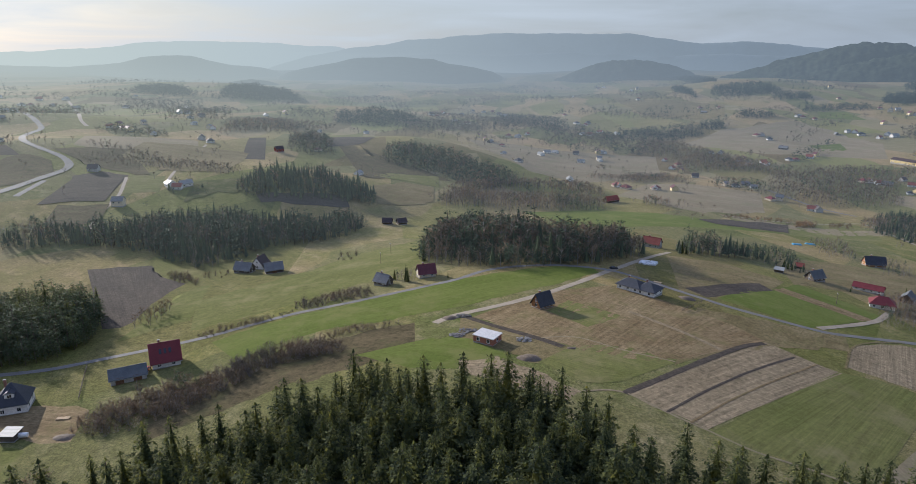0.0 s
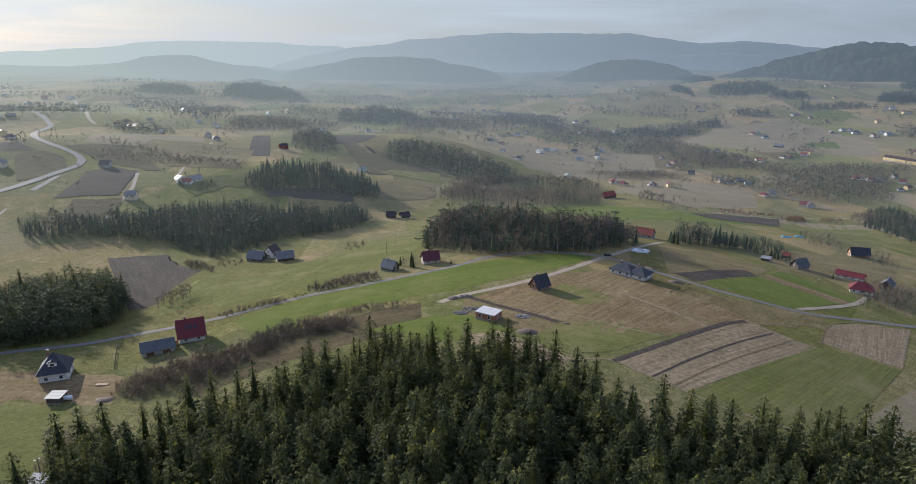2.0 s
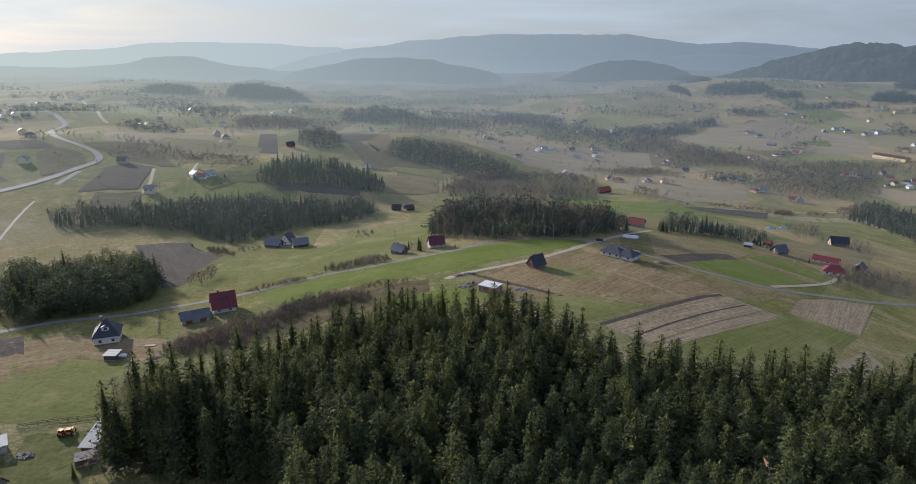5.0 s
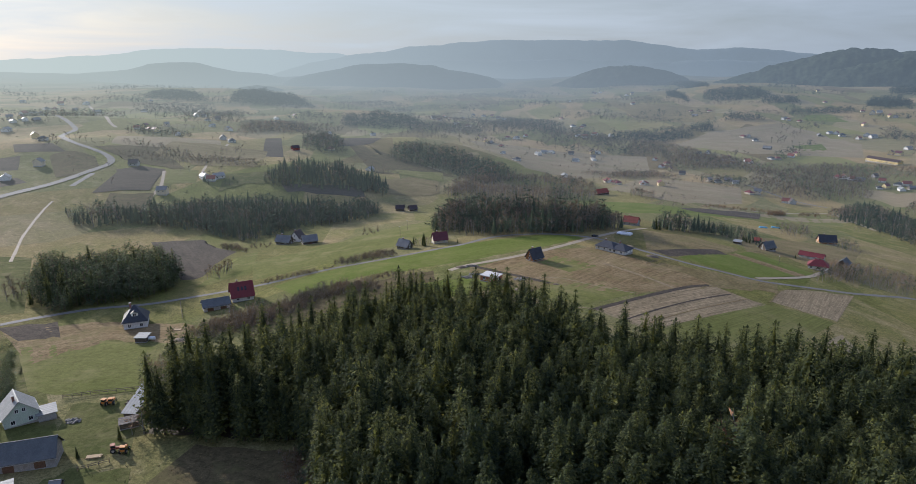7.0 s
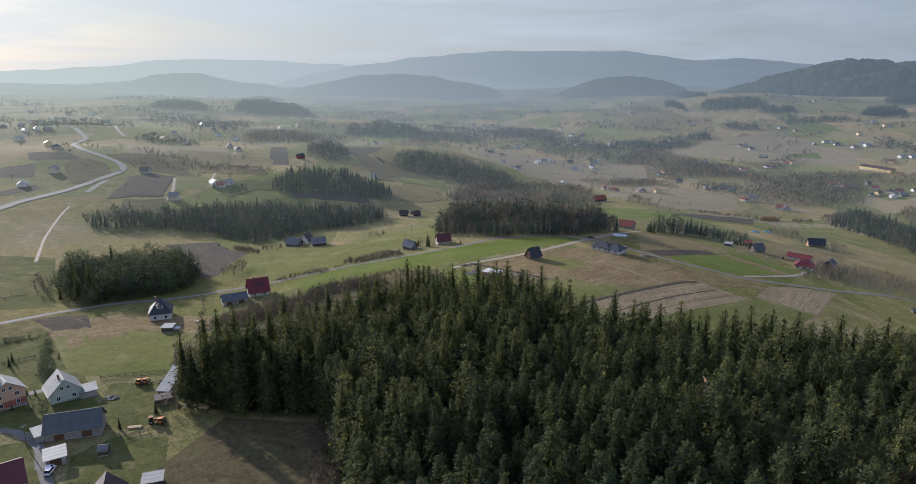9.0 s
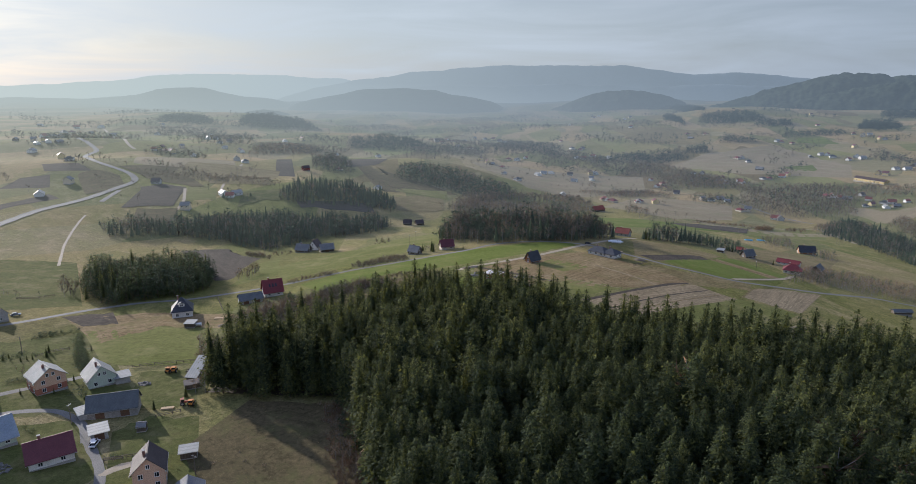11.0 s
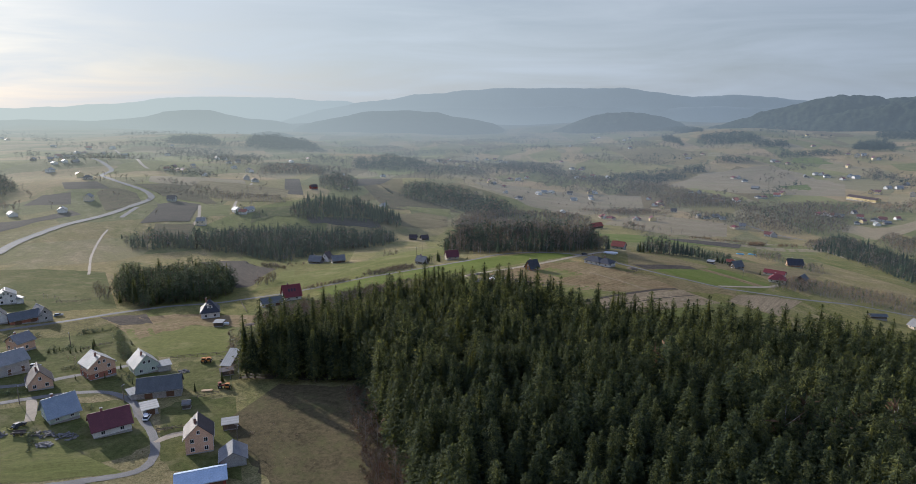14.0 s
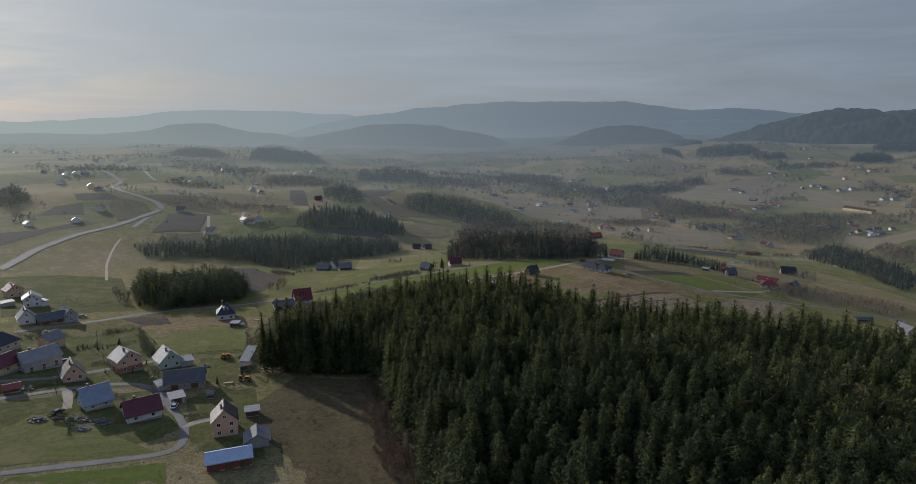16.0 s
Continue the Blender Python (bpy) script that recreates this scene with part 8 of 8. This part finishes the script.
def car(x, y, turn, paint):
    colour = ("white", "dark", "silver-blue", "red")[paint]
    root = placed("car", x, y, turn, f"{colour} passenger car parked beside a house", "car")
    bm = bmesh.new()
    side = [(-2.1, 0.35), (-2.15, 0.75), (-1.95, 0.92), (1.1, 0.95), (2.0, 0.82), (2.12, 0.6), (2.1, 0.35)]
    lo = [bm.verts.new((px, -0.85, pz)) for px, pz in side]
    hi = [bm.verts.new((px, 0.85, pz)) for px, pz in side]
    bm.faces.new(lo[::-1])
    bm.faces.new(hi)
    for i in range(len(side)):
        j = (i + 1) % len(side)
        bm.faces.new((lo[i], lo[j], hi[j], hi[i]))
    bmesh.ops.recalc_face_normals(bm, faces=bm.faces)
    bmesh.ops.bevel(bm, geom=bm.edges[:], offset=0.07, segments=2, affect="EDGES")
    part("body", bm, CAR_PAINTS[paint], root)
    bm = bmesh.new()
    low = [bm.verts.new(p) for p in ((-1.8, -0.78, 0.93), (1.05, -0.78, 0.95), (1.05, 0.78, 0.95), (-1.8, 0.78, 0.93))]
    top = [bm.verts.new(p) for p in ((-1.35, -0.6, 1.42), (0.35, -0.6, 1.45), (0.35, 0.6, 1.45), (-1.35, 0.6, 1.42))]
    for i in range(4):
        j = (i + 1) % 4
        bm.faces.new((low[i], low[j], top[j], top[i]))
    bm.faces.new(top)
    part("cabin_glass", bm, M_GLASS, root)
    bm = bmesh.new()
    box(bm, -1.36, -0.62, 1.43, 0.36, 0.62, 1.5)
    part("car_roof", bm, CAR_PAINTS[paint], root)
    for wx in (-1.3, 1.35):
        for wy in (-0.82, 0.82):
            wheel(root, wx, wy, 0.32, 0.2)


def tractor(x, y, turn, paint):
    root = placed("tractor", x, y, turn, ("orange farm tractor parked on rough grass", "rusty red farm machine parked on rough grass")[paint], "tractor")
    bm = bmesh.new()
    box(bm, -0.1, -0.35, 0.75, 1.9, 0.35, 1.35)
    box(bm, 1.9, -0.3, 0.7, 2.02, 0.3, 1.25)
    bmesh.ops.bevel(bm, geom=bm.edges[:], offset=0.06, segments=2, affect="EDGES")
    part("hood", bm, TRACTOR_PAINTS[paint], root)
    bm = bmesh.new()
    box(bm, -1.3, -0.65, 0.8, -0.12, 0.65, 1.45)
    part("cab", bm, TRACTOR_PAINTS[paint], root)
    bm = bmesh.new()
    box(bm, -1.22, -0.6, 1.452, -0.18, 0.6, 2.2)
    part("cab_glass", bm, M_GLASS, root)
    bm = bmesh.new()
    box(bm, -1.35, -0.7, 2.202, -0.08, 0.7, 2.32)
    part("cab_roof", bm, TRACTOR_PAINTS[paint], root)
    for wy in (-0.8, 0.8):
        wheel(root, -0.8, wy, 0.72, 0.38)
        wheel(root, 1.45, wy * 0.9, 0.42, 0.26)


def trailer(x, y, turn):
    root = placed("trailer", x, y, turn, "flat farm trailer with low board sides", "trailer")
    bm = bmesh.new()
    box(bm, -1.9, -0.9, 0.72, 1.9, 0.9, 0.84)
    for g in (-1, 1):
        box(bm, -1.9, g * 0.9 - 0.04, 0.84, 1.9, g * 0.9 + 0.04, 1.25)
    part("bed", bm, W_BOARD, root)
    bm = bmesh.new()
    box(bm, 1.9, -0.06, 0.62, 3.2, 0.06, 0.72)
    part("drawbar", bm, M_STEEL, root)
    for wx in (-1.0, 1.0):
        for wy in (-0.75, 0.75):
            wheel(root, wx, wy, 0.36, 0.22)


def water_tank(x, y, turn):
    root = placed("water_tank", x, y, turn, "white plastic water tank lying on a frame", "tank")
    bm = bmesh.new()
    lathe(bm, [(0.45, -1.3), (0.68, -1.2), (0.72, -1.0), (0.72, 1.0), (0.68, 1.2), (0.45, 1.3)], 16, Matrix.Translation((0, 0, 0.95)) @ Matrix.Rotation(math.pi / 2, 4, "Y"))
    part("tank_body", bm, M_WRAP, root)
    for px in (-0.8, 0.8):
        bm = bmesh.new()
        box(bm, px - 0.08, -0.6, 0, px + 0.08, 0.6, 0.3)
        part("cradle", bm, M_POLE, root)


def rubble_heap(x, y, r):
    rng = np.random.default_rng(int(abs(x * 31 + y * 17)))
    verts, faces = [], []
    for _ in range(46):
        a, d = rng.uniform(0, 6.28), r * math.sqrt(rng.uniform(0, 1))
        c = np.array((x + d * math.cos(a) * 1.4, y + d * math.sin(a), 0))
        c[2] = ground(c[0], c[1]) + 0.1 + 0.5 * (1 - d / r) * rng.uniform(0.3, 1)
        e = rng.uniform(0.12, 0.42, 3) * (1.4, 1.0, 0.6)
        q = Matrix.Rotation(rng.uniform(0, 3.1), 3, "Z") @ Matrix.Rotation(rng.normal(0, 0.3), 3, "X")
        n = len(verts)
        for sx in (-1, 1):
            for sy in (-1, 1):
                for sz in (-1, 1):
                    verts.append(tuple(c + np.array(q @ Vector((sx * e[0], sy * e[1], sz * e[2])))))
        faces += [tuple(n + k for k in f) for f in ((0, 1, 3, 2), (4, 6, 7, 5), (0, 4, 5, 1), (2, 3, 7, 6), (0, 2, 6, 4), (1, 5, 7, 3))]
    tagged(new("rubble_heap", mesh_of("rubble_heap", verts, faces, [M_RUBBLE])), "heap of pale building blocks and rubble on soil", "rubble", kind="stuff")


def soil_mound(x, y, r):
    verts, faces, n, m = [], [], 22, 8
    for j in range(m):
        k = 1 - j / (m - 1)
        for i in range(n):
            a = 2 * math.pi * i / n
            w = 1 + 0.3 * noise.noise(Vector((math.cos(a) * 1.7 + x, math.sin(a) * 1.7 + y, 0)))
            px, py = x + r * k * w * math.cos(a) * 1.35, y + r * k * w * math.sin(a)
            z = ground(px, py) - 0.12 + r * 0.38 * (1 - k * k) + 0.16 * noise.noise(Vector((px * 1.3, py * 1.3, 5)))
            verts.append((px, py, z))
    for j in range(m - 1):
        for i in range(n):
            faces.append((j * n + i, j * n + (i + 1) % n, (j + 1) * n + (i + 1) % n, (j + 1) * n + i))
    tagged(new("soil_mound", mesh_of("soil_mound", verts, faces, [M_HEAP], smooth=True)), "low heap of dug brown soil on the grass", "soil heap")


def plank_stack(x, y, turn):
    root = placed("plank_stack", x, y, turn, "stack of pale sawn planks on the ground", "planks")
    rng = np.random.default_rng(8)
    for z in range(3):
        for k in range(5):
            bm = bmesh.new()
            o = rng.normal(0, 0.1)
            box(bm, -1.9 + o, -0.7 + k * 0.29, z * 0.13, 1.9 + o, -0.45 + k * 0.29, z * 0.13 + 0.11)
            part("plank", bm, M_PLANK, root)


def tarp_stack(x, y, turn):
    verts, faces, n, m = [], [], 18, 8
    c, s = math.cos(radians(turn)), math.sin(radians(turn))
    for j in range(m):
        for i in range(n):
            u, v = (i / (n - 1) - 0.5) * 8.5, (j / (m - 1) - 0.5) * 3.2
            px, py = x + c * u - s * v, y + s * u + c * v
            edge = min(1, (0.5 - abs(i / (n - 1) - 0.5)) * 9) * min(1, (0.5 - abs(j / (m - 1) - 0.5)) * 5)
            verts.append((px, py, ground(px, py) + 0.02 + 1.15 * edge + 0.16 * noise.noise(Vector((px, py, 2))) * edge))
    for j in range(m - 1):
        for i in range(n - 1):
            faces.append((j * n + i, j * n + i + 1, (j + 1) * n + i + 1, (j + 1) * n + i))
    tagged(new("covered_stack", mesh_of("covered_stack", verts, faces, [M_TARP], smooth=True)), "farm stack covered with a blue tarpaulin", "tarpaulin")


def power_pole(x, y, h):
    root = placed("power_pole", x, y, x * 9, "slender wooden power pole with a cross arm", "power pole", "power poles of the village", 0.3)
    bm = bmesh.new()
    lathe(bm, [(0.15, 0), (0.13, h * 0.5), (0.10, h + 0.3)], 8)
    part("pole", bm, M_POLE, root)
    bm = bmesh.new()
    box(bm, -0.75, 0.1, h - 0.25, 0.75, 0.2, h - 0.13)
    arm = part("cross_arm", bm, M_STEEL, root)
    for px in (-0.65, 0.0, 0.65):
        bm = bmesh.new()
        lathe(bm, [(0.05, h - 0.13), (0.07, h - 0.06), (0.04, h + 0.06)], 8, Matrix.Translation((px, 0.15, 0)))
        part("insulator", bm, M_WRAP, arm)


def fence(line):
    total = resample(line, 2)[1]
    n = max(3, int(total / 2.4) + 1)
    c, _ = resample(line, n)
    root = new("fence")
    tagged(root, "low weathered wooden fence round a garden", "fence")
    for x, y in c:
        bm = bmesh.new()
        z = ground(x, y)
        box(bm, x - 0.07, y - 0.07, z - 0.2, x + 0.07, y + 0.07, z + 1.25)
        part("post", bm, M_POLE, root)
    for (x1, y1), (x2, y2) in zip(c[:-1], c[1:]):
        d = Vector((x2 - x1, y2 - y1)).normalized() * 0.09
        o = Vector((-d.y, d.x))
        for h in (0.45, 1.0):
            bm = bmesh.new()
            vs = [bm.verts.new(p) for p in ((x1 + o.x, y1 + o.y, ground(x1, y1) + h), (x2 + o.x, y2 + o.y, ground(x2, y2) + h), (x2 + o.x, y2 + o.y, ground(x2, y2) + h + 0.16), (x1 + o.x, y1 + o.y, ground(x1, y1) + h + 0.16))]
            back = [bm.verts.new((v.co.x - o.x * 0.5, v.co.y - o.y * 0.5, v.co.z)) for v in vs]
            bm.faces.new(vs)
            bm.faces.new(back[::-1])
            for i in range(4):
                j = (i + 1) % 4
                bm.faces.new((vs[i], back[i], back[j], vs[j]))
            part("rail", bm, M_POLE, root)


garden_spruce(-175.1, 110.1, 4.6)
garden_spruce(-187.3, 106.0, 2.6)
garden_spruce(-188.5, 104.4, 2.4)
garden_spruce(-189.6, 102.8, 2.2)
garden_spruce(-180.7, 103.6, 2.6)
garden_spruce(-179.9, 105.7, 2.2)
garden_spruce(-178.5, 106.7, 2.6)
garden_spruce(-153.3, 89.8, 2.6)
garden_spruce(-150.8, 90.3, 3)
garden_spruce(-112.1, 73.1, 4.2)
garden_spruce(-106.1, 82.9, 5.0)
garden_spruce(-138.2, 76.9, 2)
garden_spruce(-45.5, 297.4, 9)
garden_spruce(-52.1, 302.2, 6)
garden_spruce(113.8, 397.0, 10.5)
garden_spruce(116.8, 397.9, 8)
garden_spruce(125.5, 411.0, 6)
garden_spruce(181.0, 450.3, 8)
garden_spruce(-42.2, 340.3, 11)
garden_spruce(-44.5, 295.6, 8)
garden_spruce(-25.1, 299.5, 3.2)
garden_spruce(196.4, 354.7, 4)
garden_spruce(242.1, 379.7, 4)
garden_spruce(178.9, 395.4, 5)
garden_spruce(178.9, 401.4, 6)
garden_spruce(180.7, 393.8, 5)
silage_bales(79.5, 339.4)
car(-151.9, 37.2, 70, 1)
car(-117.3, 49.9, 100, 0)
car(-182.1, 84.6, 20, 2)
car(-124.2, 200.2, 100, 3)
car(58.4, 319.4, 15, 1)
car(-224.5, 157.5, 30, 2)
car(-118.1, 50.7, 110, 0)
trailer(-148.3, 32.3, 15)
trailer(-113.4, 102.1, 5)
tractor(-122.0, 102.2, 80, 0)
tractor(-120.4, 102.8, 100, 0)
tractor(-103.7, 77.2, 30, 1)
tractor(-101.3, 77.0, 100, 0)
water_tank(-135.8, 154.7, 10)
rubble_heap(9.3, 215.2, 2.2)
rubble_heap(-11.2, 223.7, 2.6)
rubble_heap(-13.5, 239.9, 2.4)
rubble_heap(-15.1, 219.1, 2.2)
rubble_heap(-141.6, 33.9, 2.5)
rubble_heap(-134.6, 34.3, 2.5)
rubble_heap(-137.3, 28.3, 1.8)
rubble_heap(-125.8, 91.6, 1.6)
rubble_heap(-154.6, 30.8, 2.2)
rubble_heap(-176.7, 53.7, 2.6)
soil_mound(10.9, 199.3, 3.2)
soil_mound(-19.2, 238.3, 2.6)
soil_mound(85.2, 280.8, 3.0)
soil_mound(-123.9, 155.0, 2.4)
soil_mound(25.8, 209.3, 1.4)
plank_stack(76.5, 301.6, -35)
plank_stack(-131.5, 165.7, 10)
plank_stack(-108.1, 74.1, 15)
tarp_stack(260, 541, -10)
tarp_stack(244, 530, 10)
power_pole(-114.0, 112.4, 7)
power_pole(-163.1, 51.9, 7)
power_pole(-66.7, 343.2, 7)
power_pole(-66.5, 375.1, 7)
power_pole(-185.9, 111.2, 7)
power_pole(-81.7, 38.6, 6)
power_pole(170.0, 317.5, 6)
power_pole(22.1, 404.4, 7)
power_pole(-131.5, 60.5, 7)
fence([(-137.9, 104.8), (-132.1, 108), (-122.9, 111), (-113.8, 113.4)])
fence([(-178.4, 108.5), (-176.9, 114.7), (-172.6, 119.6)])
fence([(-244.5, 183.8), (-237.3, 186.6), (-232.6, 195.3)])
fence([(-134.9, 178.3), (-142.1, 191.2), (-149, 203.9)])
fence([(-109.7, 42.1), (-105.9, 43.8), (-102.1, 45.7)])
fence([(-108.5, 67.6), (-106.1, 69.6), (-102.6, 72.1)])
fence([(-109.6, 41.8), (-105.3, 43.8)])
fence([(77.5, 261), (83.6, 268.3), (90.6, 277.4)])

# young conifers in the village gardens
garden_spruce(-177.4, 114.5, 4.5)
garden_spruce(-181.7, 104.6, 2)
garden_spruce(-180.2, 106.1, 2.2)
garden_spruce(-179.0, 107.5, 1.8)
garden_spruce(-189.0, 101.5, 1.9)
garden_spruce(-187.6, 103.1, 2.2)
garden_spruce(-150.4, 79.4, 2.6)
garden_spruce(-160.4, 76.8, 2.4)
